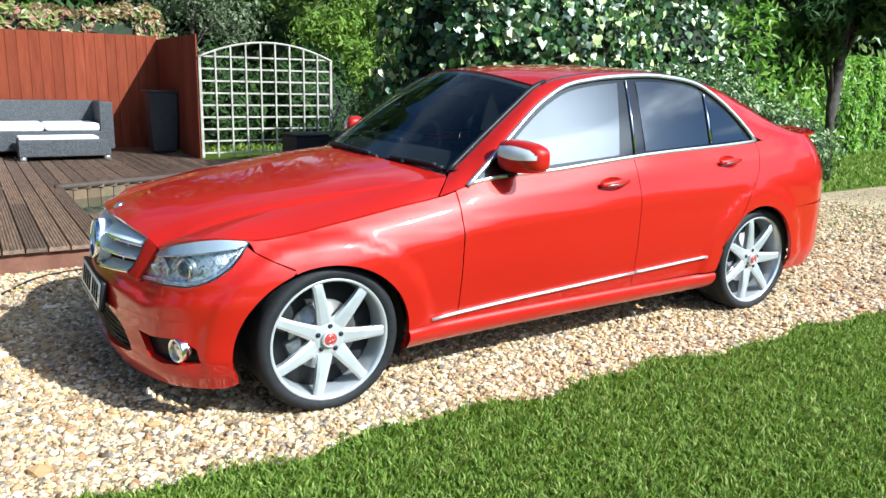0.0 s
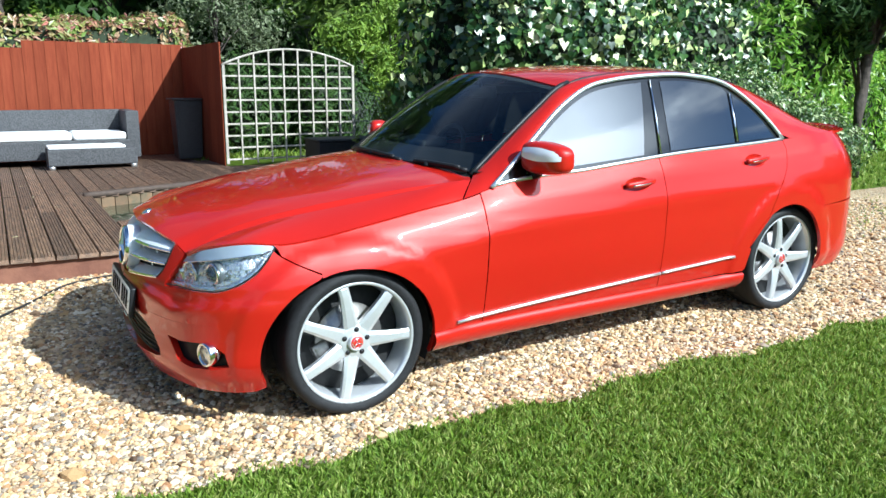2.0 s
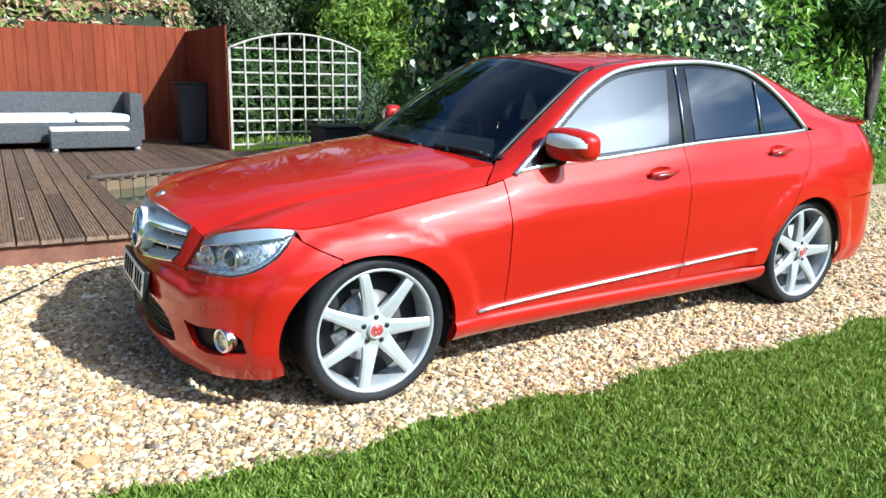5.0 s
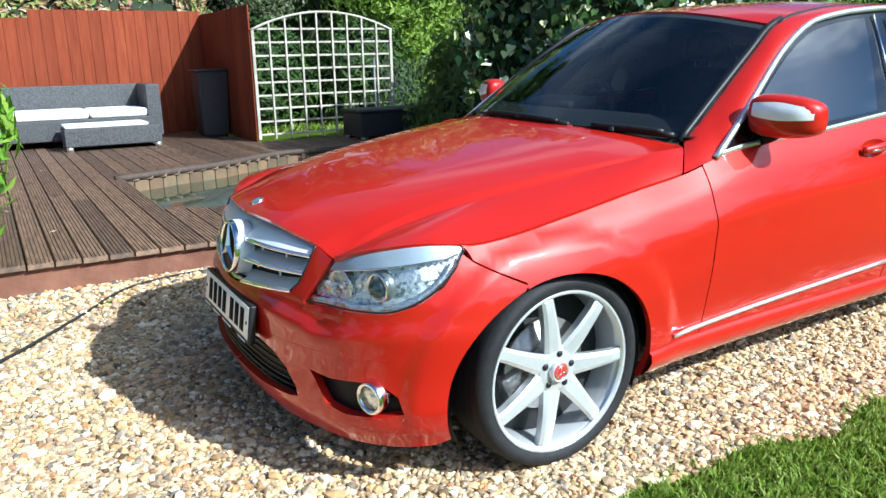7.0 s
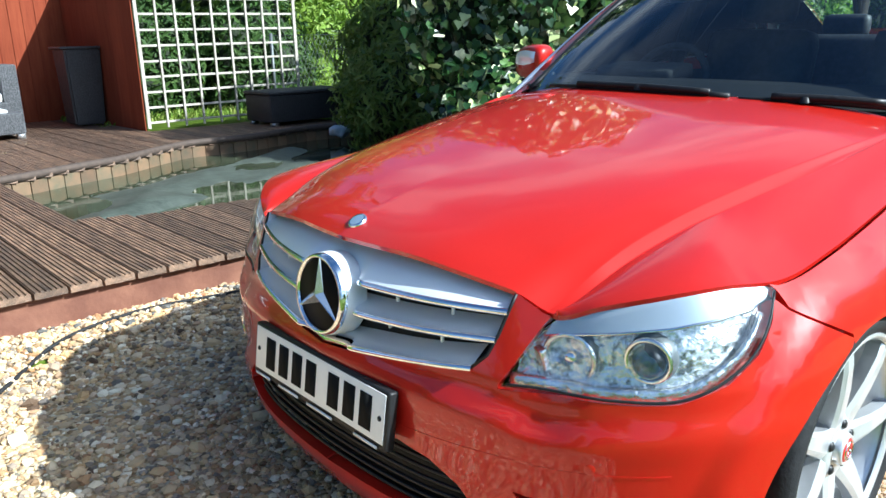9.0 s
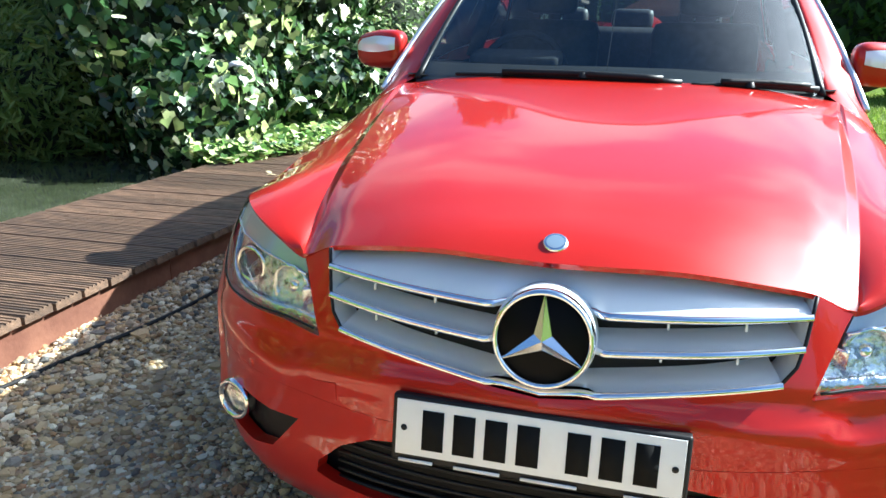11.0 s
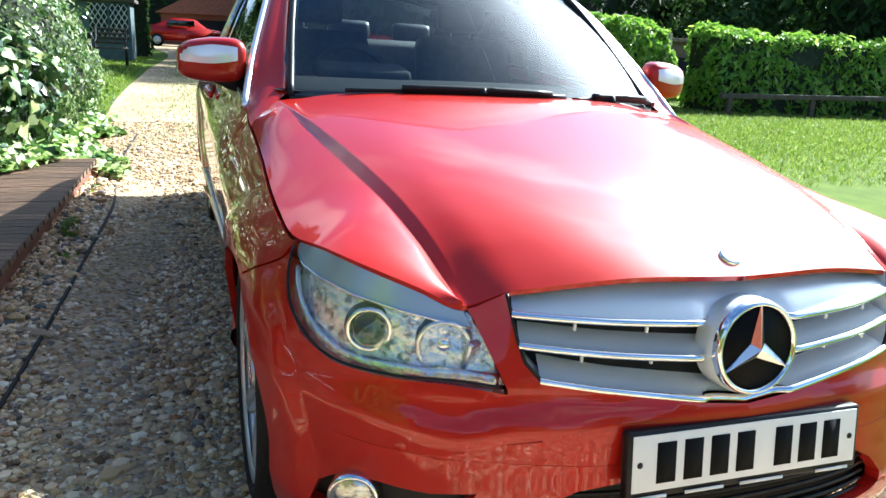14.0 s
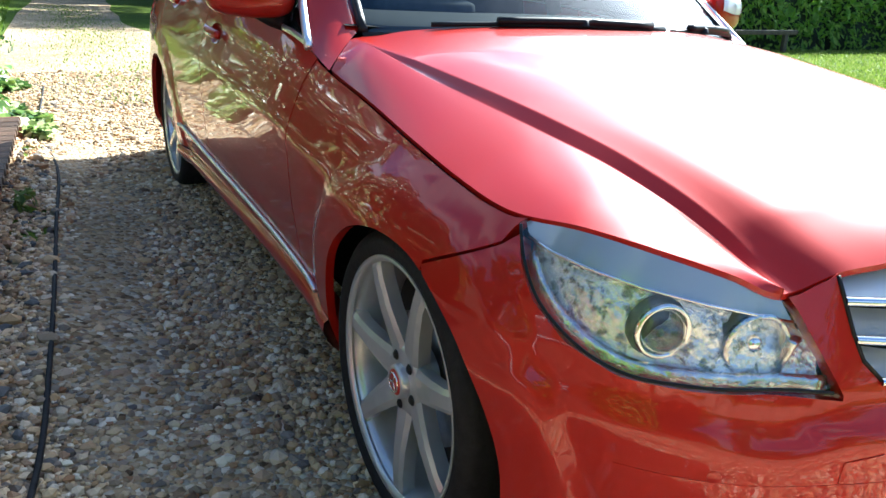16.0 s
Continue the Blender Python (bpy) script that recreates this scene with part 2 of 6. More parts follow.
def skin(surf, loops, step=.03, flange=.014, outward=1, sides=(1,), edge=None):
    """A pressed panel on surf(u, v): the region inside the loops (even-odd), its edges folded in by flange.
    Returns mesh with the surface's own normals. sides: 1 right, -1 left (surf takes u with a sign)."""
    from_verts, faces, norms = [], [], []
    for side in sides:
        lps = [fine(lp, edge or step) for lp in loops]
        pts, edges = [], []
        for lp in lps:
            k = len(pts)
            pts += lp
            edges += [(k + i, k + (i + 1) % len(lp)) for i in range(len(lp))]
        us, vs = [p[0] for p in pts], [p[1] for p in pts]
        nb = len(pts)
        bnd = np.array(pts)
        nu, nv = int((max(us) - min(us)) / step) + 2, int((max(vs) - min(vs)) / step) + 2
        for i in range(nu):
            for j in range(nv):
                p = (min(us) + (i + .5 * (j % 2)) * step, min(vs) + (j + .37) * step)
                if inside(p, lps) and ((bnd - p) ** 2).sum(1).min() > (.45 * step) ** 2:
                    pts.append(p)
        vo, eo, fo, *_ = geometry.delaunay_2d_cdt([Vector(p) for p in pts], edges, [], 0, 1e-6)
        base = len(from_verts)
        nrm = []
        for p in vo:
            e = 2e-3
            f = lambda a, b: Vector(surf(a * side, b) if abs(a) > 1e-9 else surf(1e-9 * side, b))  # noqa: E731
            c = f(p.x, p.y)
            du, dv = f(p.x + e, p.y) - f(p.x - e if p.x > e else p.x, p.y), f(p.x, p.y + e) - f(p.x, p.y - e)
            n = du.cross(dv).normalized() * outward * side
            from_verts.append(c)
            nrm.append(n)
        norms += nrm
        tris = []
        for t in fo:
            c = (sum((vo[i].x for i in t)) / 3, sum((vo[i].y for i in t)) / 3)
            if inside(c, lps):
                tris.append(t)
        count = {}
        for t in tris:
            a, b, c = t[:3]
            w = (from_verts[base + b] - from_verts[base + a]).cross(from_verts[base + c] - from_verts[base + a])
            t = (a, b, c) if w.dot(nrm[a]) >= 0 else (a, c, b)
            faces.append([base + i for i in t])
            for q in ((t[0], t[1]), (t[1], t[2]), (t[2], t[0])):
                count[q] = count.get(q, 0) + 1
        if flange:
            ring = [q for q in count if (q[1], q[0]) not in count]
            dup, low_v = {}, {}
            for a, b in ring:
                d = (from_verts[base + b] - from_verts[base + a])
                o = d.cross(nrm[a]).normalized()
                for i in (a, b):
                    if i not in dup:
                        dup[i] = len(from_verts)
                        from_verts.append(from_verts[base + i].copy())
                        norms.append(o)
                        low_v[i] = len(from_verts)
                        from_verts.append(from_verts[base + i] - nrm[i] * flange)
                        norms.append(o)
                faces.append([dup[b], dup[a], low_v[a], low_v[b]])
    me = bpy.data.meshes.new("panel")
    me.from_pydata([tuple(v) for v in from_verts], [], faces)
    me.polygons.foreach_set("use_smooth", [True] * len(me.polygons))
    me.normals_split_custom_set_from_vertices([tuple(n) for n in norms])
    return me
# ---- car surfaces: x to the rear, y to the car's right, z up, from the middle of the front axle ----
def curve1(xs, ys):
    """A smooth curve through (xs, ys)."""
    n = len(xs)
    d = [(ys[i + 1] - ys[i]) / (xs[i + 1] - xs[i]) for i in range(n - 1)]
    m = [d[0]] + [(d[i - 1] * (xs[i + 1] - xs[i]) + d[i] * (xs[i] - xs[i - 1])) / (xs[i + 1] - xs[i - 1]) for i in range(1, n - 1)] + [d[-1]]

    def f(x):
        if x <= xs[0]:
            return ys[0] + m[0] * (x - xs[0])
        if x >= xs[-1]:
            return ys[-1] + m[-1] * (x - xs[-1])
        i = 0
        while x > xs[i + 1]:
            i += 1
        h = xs[i + 1] - xs[i]
        t = (x - xs[i]) / h
        return ((2 * t ** 3 - 3 * t * t + 1) * ys[i] + (t ** 3 - 2 * t * t + t) * h * m[i]
                + (3 * t * t - 2 * t ** 3) * ys[i + 1] + (t ** 3 - t * t) * h * m[i + 1])
    return f


# the outline seen from above at bumper height: front middle, round the corner, along the side, to the rear middle
PLAN_X = [-.758, -.752, -.733, -.688, -.612, -.495, -.30, -.08, .3, .8, 1.6, 2.4, 2.8, 3.1, 3.35, 3.55, 3.67, 3.74, 3.76]
PLAN_Y = [0, .16, .32, .48, .652, .776, .856, .874, .872, .874, .876, .876, .874, .862, .82, .70, .50, .27, 0]
PLAN_S = [0.0]
for i in range(len(PLAN_X) - 1):
    PLAN_S.append(PLAN_S[-1] + math.hypot(PLAN_X[i + 1] - PLAN_X[i], PLAN_Y[i + 1] - PLAN_Y[i]))
plan_x, plan_y = curve1(PLAN_S, PLAN_X), curve1(PLAN_S, PLAN_Y)
S_END = PLAN_S[-1]


def s_at(x):
    """How far round the outline the side is at x."""
    return float(np.interp(x, PLAN_X, PLAN_S))


STATIONS = [0, PLAN_S[3], PLAN_S[5], s_at(-.08), s_at(.65), s_at(1.7), s_at(2.75), s_at(3.38), S_END]
LEVELS = [0, .1, .2, .35, .5, .60, .66, .735, .765, .8, .9, 1.0]
INSETS = [  # millimetres in from the outline, from the lip up to the bonnet, belt or boot line
    [40, 10, 0, 10, 6, 6, 21, 22, 26, 30, 48, 80],
    [40, 8, 0, 8, 8, 9, 29, 39, 45, 52, 72, 92],
    [35, 8, 0, 5, 4, 4, 14, 20, 25, 30, 50, 80],
    [30, 10, 8, 5, 0, 1, 2, 7, 12, 19, 44, 84],
    [70, 58, 42, 24, 9, 4, 1, 0, 6, 15, 42, 84],
    [70, 52, 34, 15, 5, 2, 0, 0, 6, 14, 36, 70],
    [50, 20, 10, 5, 0, 1, 1, 4, 13, 25, 64, 118],
    [40, 10, 5, 5, 5, 8, 10, 22, 30, 40, 80, 140],
    [40, 10, 0, 0, 5, 20, 30, 42, 46, 50, 60, 90]]
ARCHES = ((1.345, .29, .385, .35), (4.050, .29, .345, .365))
inset_at = [curve1(STATIONS, [row[k] / 1000 for row in INSETS]) for k in range(len(LEVELS))]
BOTTOM = curve1([0, PLAN_S[5], s_at(-.08), s_at(.65), s_at(2.75), S_END], [.165, .168, .19, .20, .21, .23])
TOP = curve1([0, .26, .42, .48, .56, .66, .74, .84, .93, 1.06, s_at(.08), s_at(.34), s_at(.60), s_at(.68), s_at(1.25), s_at(1.73), s_at(2.68), s_at(3.1), s_at(3.4), S_END],
             [.768, .766, .745, .734, .702, .728, .746, .761, .765, .754, .793, .832, .872, .893, .94, .976, 1.006, 1.03, 1.03, 1.02])


def low(s, z, out=0.0):
    """The lower body at s round the outline (left of the middle: s < 0) and height z, moved out by so many metres."""
    side, s = (-1 if s < 0 else 1), abs(s)
    zb, zt = BOTTOM(s), TOP(s)
    v = (z - zb) / (zt - zb)
    ins = curve1(LEVELS, [f(s) for f in inset_at])(v) - out
    for sc, zc, rs, rz in ARCHES:        # flared lips round the wheel arches
        r = math.hypot((s - sc) / rs, (z - zc) / rz)
        if r < 1.38 and z > .2:
            k = min(1, (1.38 - r) / .17)
            ins -= .015 * k * k * (3 - 2 * k) * min(1, (z - .2) / .1)
    e = .004
    dx, dy = plan_x(s + e) - plan_x(s - e), plan_y(s + e) - plan_y(s - e)
    if s < e:
        dx, dy = 0.0, 1.0
    n = math.hypot(dx, dy)
    return (plan_x(s) + ins * dy / n, side * max(plan_y(s) - ins * dx / n, 0.0), z)


def upper(x, z, out=0.0):
    """The right half's glasshouse side at x and height z."""
    s = s_at(x)
    yb = low(s, TOP(s))[1]
    h = z - TOP(s)
    return (x, yb - .38 * h - .20 * h * abs(h) - .03 * max(0, (x - 2.2)) ** 2 + out, z)


hood_mid = curve1([-.72, -.64, -.5, -.2, .1, .4, .62], [.755, .797, .833, .884, .924, .962, .985])
hood_drop = curve1([-.72, -.6, -.5, -.4, -.285, -.1, .15, .45, .70], [.28, .21, .17, .135, .124, .132, .128, .12, .112])


def hood_edge(x):
    s = s_at(x)
    return low(s, TOP(s))[1]


def hood_base(x, y):
    a = abs(y)
    ye = hood_edge(max(x, -.285))
    return hood_mid(x) - hood_drop(x) * (min(a, ye * 1.1) / ye) ** 3.2


S_CREASE, S_REAR = .56, s_at(.553)
COWL = [(.645, .700), (.668, .662), (.640, .575), (.594, .47), (.564, .373), (.538, .194), (.530, 0)]
cowl_t = [0.0]
for i in range(len(COWL) - 1):
    cowl_t.append(cowl_t[-1] + math.dist(COWL[i], COWL[i + 1]))
cowl_x, cowl_y = curve1(cowl_t, [p[0] for p in COWL]), curve1(cowl_t, [p[1] for p in COWL])


def rim(s):
    return np.array(low(s, TOP(s)))


def ease(d, reach):
    return math.exp(-(d / reach) ** 1.35)


def bonnet_mesh(nr=84):
    """The bonnet: a raised middle, a sharp narrow flank from the headlight's inner corner to the screen's corner, and the shoulders."""
    front_in, front_out = rim(S_CREASE - .011), rim(S_CREASE + .009)
    end = np.array(COWL[0])

    def flank(r, sg):
        """The flank's upper (-1) and lower (1) edge."""
        a = front_in if sg < 0 else front_out
        w = .0075 + .0065 * math.sin(math.pi * min(1, r * 1.02)) ** .8
        b = np.array([end[0] - sg * .004, end[1] + sg * .006])
        mid = a[:2] * (1 - r) + b * r
        return mid + np.array([0, sg * (w - .0075) * min(1, 6 * r)])

    def coons(c0, c1, d0, d1, r, q):
        return ((1 - q) * c0(r) + q * c1(r) + (1 - r) * d0(q) + r * d1(q)
                - (1 - r) * (1 - q) * c0(0) - (1 - r) * q * c1(0) - r * (1 - q) * c0(1) - r * q * c1(1))
    nose = rim(0.0)[:2] + [.003, 0]
    up_edge, low_edge = (lambda r: flank(r, -1)), (lambda r: flank(r, 1))
    mid_line = lambda r: nose * (1 - r) + np.array(COWL[-1]) * r  # noqa: E731
    grille_rim = lambda q: rim((S_CREASE - .011) * (1 - q))[:2] + [.003, 0]  # noqa: E731
    cowl_row = lambda q: np.array([cowl_x(.006 + (cowl_t[-1] - .006) * q), cowl_y(.006 + (cowl_t[-1] - .006) * q)])  # noqa: E731
    side_rim = lambda r: rim(S_CREASE + .009 + (S_REAR - S_CREASE - .009) * r)[:2] + [0, -.003]  # noqa: E731
    tail = lambda q: low_edge(1) * (1 - q) + side_rim(1) * q  # noqa: E731
    front_pt = lambda q: low_edge(0) * (1 - q) + side_rim(0) * q  # noqa: E731
    fix = lambda f, c: (lambda r: f(r) + (c - f(0)) * (1 - r))  # noqa: E731
    up_edge2 = fix(up_edge, grille_rim(0))
    lift = lambda r: .012 * min(1, r / .10) * min(1, (1 - r) / .22) ** .8  # noqa: E731
    rs = [t ** 1.25 for t in np.linspace(0, 1, nr)]
    q_in = [0, .006] + list(np.linspace(.03, 1, 30))
    q_fl = [.10, .5, .90]
    q_out = [0, .012] + list(np.linspace(.06, 1, 22))
    g_in = [TOP((S_CREASE - .011) * (1 - q)) - hood_base(*grille_rim(q)) for q in q_in]
    g_out = TOP(S_CREASE + .009) - hood_base(*low_edge(0))
    screen_a, screen_b = np.array((.682, .668, .944)), np.array((.556, .782, .868))

    def tail_fit(p):
        """The rear corner lies on the foot of the screen pillar."""
        t = min(max((p[1] - screen_a[1]) / (screen_b[1] - screen_a[1]), 0), 1)
        return screen_a[2] + (screen_b[2] - screen_a[2]) * t + .004 * math.sin(math.pi * t) - hood_base(*p)
    c_fit = tail_fit(low_edge(1))
    rows = []
    for r in rs:
        row = []
        back = ease((1 - r) * 1.25, .16)
        for j in range(len(q_in) - 1, -1, -1):
            q = q_in[j]
            p = coons(up_edge2, mid_line, grille_rim, cowl_row, r, q)
            z = hood_base(*p) + lift(r) * max(0, 1 - q / .62) ** 1.2 + g_in[j] * ease(r * 1.2, .34 - .20 * q) + c_fit * back * max(0, 1 - q / .12) ** 2
            row.append((p[0], p[1], z))
        e = low_edge(r)
        fit = g_out * ease(r * 1.2, .34) + c_fit * back
        a, b = np.array(row[-1]), np.array((e[0], e[1], hood_base(*e) + fit))
        for q in q_fl:
            row.append(tuple(a + (b - a) * q))
        rz = TOP(S_CREASE + .009 + (S_REAR - S_CREASE - .009) * r)
        sr = side_rim(r)
        side_fit = rz - .001 - hood_base(*sr)
        for q in q_out:
            p = coons(low_edge, side_rim, front_pt, tail, r, q)
            w = q ** 2.2
            f = fit * (1 - w) + side_fit * w
            f = f * (1 - back * (1 - w)) + back * (1 - w) * tail_fit(p)
            full = b[2] * (1 - q) + (rz - .001) * q + .009 * 4 * q * (1 - q)
            k = min(1, max(0, (.52 - r) / .25))
            k = k * k * (3 - 2 * k)
            row.append((p[0], p[1], full * k + (hood_base(*p) + f) * (1 - k)))
        rows.append(row)
    return np.array(rows)


def hood(x, y, out=0.0):
    return (x, y, hood_base(x, y) + out)

CAR_RX, CAR_RY = 0.9662, -0.9769  # the drive's fall under the car, in degrees

# ---- the red saloon ----
CAR_M = pose(0, 0, 0, CAR_RX, CAR_RY, 0)


def up_s(u, z, out=0.0):
    p = upper(abs(u), z, out)
    return (p[0], p[1] if u >= 0 else -p[1], p[2])


def spline(pts, n):
    """n points along a smooth line through pts."""
    t = [0.0]
    for a, b in zip(pts, pts[1:]):
        t.append(t[-1] + (Vector(b) - Vector(a)).length)
    fs = [curve1(t, [p[k] for p in pts]) for k in range(len(pts[0]))]
    return [tuple(f(t[-1] * i / (n - 1)) for f in fs) for i in range(n)]


def arch(sc, zc, rs, rz, z0, z1, n=22):
    """A wheel arch's edge from front to rear in (s, z), starting at height z0 and ending at z1."""
    lim = lambda q: max(-1.0, min(1.0, q))  # noqa: E731
    a0, a1 = math.pi - math.asin(lim((z0 - zc) / rz)), math.asin(lim((z1 - zc) / rz))
    return [(sc + rs * math.cos(a0 + (a1 - a0) * i / n), zc + rz * math.sin(a0 + (a1 - a0) * i / n)) for i in range(n + 1)]


def top_line(s0, s1, n, dz=0.0):
    return [(s0 + (s1 - s0) * i / n, TOP(s0 + (s1 - s0) * i / n) + dz) for i in range(n + 1)]


def bottom_line(s0, s1, n, dz=0.0):
    return [(s0 + (s1 - s0) * i / n, BOTTOM(s0 + (s1 - s0) * i / n) + dz) for i in range(n + 1)]


G = .0022  # half a shut line
HEADLIGHT = [(.478, .566), (.60, .577), (.715, .580), (.81, .586), (.90, .616), (.965, .655), (1.01, .70), (1.048, .742)] + top_line(1.04, .57, 14, -.006) + [(.545, .675)]
FOG_HOLE = [(.515, .372), (.60, .366), (.70, .374), (.775, .372), (.825, .340), (.842, .29), (.76, .272), (.66, .268), (.59, .285)]
ARCH_F = arch(1.345, .29, .385, .35, .633, .20)
ARCH_R = arch(4.050, .29, .345, .365, .30, .25)


def make_car():
    car = empty("saloon_car", CAR_M)
    tagged(car, "red metallic four-door saloon parked on the gravel drive", "car")

    def panel(name, surf, loops, material=PAINT, sides=(1,), parent=car, label="", **k):
        return put(name, skin(surf, loops, sides=sides, outward=-1, **k), material, parent, label)

    # front bumper with its intake, fog light recesses and grille opening
    front_arch = arch(1.345, .29, .385, .35, .20, .633)
    cut = [p for p in arch(1.345, .29, .385, .35, .19, .64, 30) if p[0] < 1.22]
    grille_edge = [(.487, .733), (.462, .655), (.445, .618), (.413, .590), (.36, .582), (.22, .562), (.1, .548), (0, .540)]
    bumper = (bottom_line(0, .93, 30) + cut[0:] + [(1.218, .632 - G), (1.13, .676 - G), (1.062, .708)] +
              [(1.035, .73), (1.012, .698), (.967, .651), (.902, .611), (.81, .581), (.715, .575), (.60, .572), (.474, .561), (.474, .568), (.541, .677), (.558, .698), (.54, .703), (.52, .714), (.50, .724)] + grille_edge +
              [(0, .398), (.25, .398), (.33, .384), (.40, .350), (.455, .300), (.46, .272), (.42, .262), (.25, .252), (0, .248)])
    fb = panel("front_bumper", low, [bumper, FOG_HOLE], sides=(1, -1), step=.022, flange=.03, edge=.012)
    panel("lower_intake_back", lambda s, z: low(s, z, -.05), [[(0, .235), (.5, .235), (.5, .41), (0, .41)]], BLACK, (1, -1), fb, "black intake mesh", step=.05)
    for k in range(7):
        z = .262 + k * .02
        part("intake_slat", tube([low(s / 100, z, -.025) for s in range(-42, 43, 4)], .0045, 6), BLACK, fb)
    for side in (-1, 1):
        panel("fog_recess", lambda s, z: low(s, z, -.035), [[(.49, .245), (.87, .245), (.87, .40), (.49, .40)]], BLACK, (side,), fb, "black fog light recess", step=.04)
        c = Vector(low(side * .745, .334, .004))
        m = look(c, c + Vector((-1, side * .35, 0)))
        fog = bm_at(lathe([(.0, .004), (.036, .0), (.040, -.006), (.040, -.04)], 28, axis="z"), m @ pose(0, 0, 0, 180))
        fg = part("fog_light", fog, REFLECTOR, fb, "round fog light with a chrome ring")
        part("chrome_ring", bm_at(lathe([(.037, .004), (.041, .012), (.047, .010), (.049, .0), (.047, -.02)], 32, axis="z"), m @ pose(0, 0, 0, 180)), CHROME, fg)
        part("lens", bm_at(lathe([(0, .012), (.02, .011), (.036, .006)], 24, axis="z"), m @ pose(0, 0, 0, 180)), LENS, fg)
    # parking sensors, tow cover
    for s in (-.66, .66):
        p = Vector(low(s, .455, .0005))
        m = look(p, p + Vector((-1, s * .9, 0)))
        part("parking_sensor", bm_at(lathe([(0, .0006), (.0095, .0006), (.0105, 0)], 20, axis="z"), m @ pose(0, 0, 0, 180)), PAINT, fb)
    panel("tow_eye_cover", lambda s, z: low(s, z, .0012), [[(.408, .449), (.47, .441), (.47, .478), (.408, .488)]], PAINT, (1,), fb, step=.02, flange=.006)
    panel("bumper_crease", lambda s, z: low(s, z, .0008), [[(0, .435), (.30, .437), (.55, .44), (.80, .452), (.80, .447), (.55, .434), (.30, .431), (0, .429)]], PAINT, (1, -1), fb, step=.02, flange=.008)

    # wings, doors, rear quarters
    wing = [(1.036, TOP(1.036) - .003), (1.047, .744), (1.054, .735), (1.066, .712), (1.13, .68), (1.216, .638)] + [p for p in arch(1.345, .29, .385, .35, .62, .20, 30) if p[0] > 1.2] + [(1.80, .29), (1.995 - G, .285), (1.995 - G, .86)] + top_line(1.993, 1.06, 32, -.0065)
    dsill = .292
    b_seam = [(3.082, dsill), (3.076, .5), (3.070, .831), (3.062, .955), (3.06, .974)]
    door_f = [(1.995 + G, dsill)] + [(p[0] - G, p[1]) for p in b_seam] + top_line(3.055, 1.997 + G, 30, -.004)
    r_seam = [(3.722, .32), (3.745, .43)] + [p for p in arch(4.05, .29, .35, .37, .44, .60, 12) if p[0] < 3.87 and p[1] > .43][:8] + [(3.93, .74), (4.03, .856), (4.085, .96), (4.09, 1.0)]
    door_r = [(3.082 + G, dsill + .004), (3.71, .305)] + r_seam + top_line(4.088, 3.066, 30, -.004) + [(p[0] + G, p[1]) for p in b_seam[::-1]][1:-1]
    quarter = [(p[0] + 2 * G, p[1]) for p in r_seam[2:]] + top_line(4.10, S_END - .62, 20) + [(S_END - .62, .64), (4.52, .62)] + [p for p in arch(4.05, .29, .345, .365, .60, .61, 40)[::-1] if p[1] > .605] 
    for side, hand in ((-1, "near"), (1, "far")):
        panel("front_wing", low, [wing], sides=(side,), step=.03, flange=.02, edge=.015)
        for kind, loop, h0 in (("front_door", door_f, 2.79), ("rear_door", door_r, 3.69)):
            zh = .862 if kind == "front_door" else .921
            dish = lambda k: [(h0 + .095 + .085 * k * math.cos(a), zh - .006 + .034 * k * math.sin(a)) for a in np.linspace(0, 2 * math.pi, 33)[:-1]]  # noqa: E731
            d = panel(kind, low, [loop, dish(1)], sides=(side,), step=.035, flange=.004, edge=.02)
            hollow = lambda s, z: low(s, z, -.020 * max(0, 1 - ((abs(s) - h0 - .095) / .0865) ** 2 - ((z - zh + .006) / .0355) ** 2))  # noqa: E731
            panel("handle_recess", hollow, [dish(1.01)], PAINT, (side,), d, step=.012, flange=0)
            bar = [Vector(low(side * (h0 + .2 * t), zh + .012 * (t - .5), .012 + .016 * math.sin(math.pi * t))) for t in np.linspace(.03, .97, 12)]
            hd = part("door_handle", tube(bar, .018, 10, .62, [.6 + .4 * math.sin(math.pi * t) for t in np.linspace(.1, .9, 12)]), PAINT, d)
            part("chrome_strip", tube([p + Vector((0, side * .006, -.004)) for p in bar[2:-2]], .006, 6), CHROME, hd)
        a0, a1 = (1.85, 3.078), (3.088, 3.62)
        for (s0, s1) in (a0, a1, ):
            pts = [low(side * (s0 + (s1 - s0) * i / 14), .321 + (s0 + (s1 - s0) * i / 14 - 1.85) * .0445, .006) for i in range(15)]
            part("side_moulding", tube(pts, .008, 8), ALU, car, "chrome-topped side rubbing strip")
        panel("rear_wing", low, [quarter], sides=(side,), step=.035, flange=.02, edge=.02)
        # sill skirt: a proud lip under the doors
        bm = bmesh.new()
        rows = []
        for i in range(41):
            s = 1.728 + (3.712 - 1.728) * i / 40
            f = min(1, min(i, 40 - i) / 4)
            prof = [(.295, -.002), (.286, .012), (.262, .022), (.236, .020), (.205, .004), (.186, -.03), (.19, -.10)]
            rows.append([bm.verts.new(low(side * s, z, o + .004 * (1 - f))) for z, o in prof])
        for a, b in zip(rows, rows[1:]):
            for j in range(len(a) - 1):
                bm.faces.new((a[j], b[j], b[j + 1], a[j + 1]))
        bmesh.ops.recalc_face_normals(bm, faces=bm.faces)
        part("side_skirt", bm, PAINT, car)
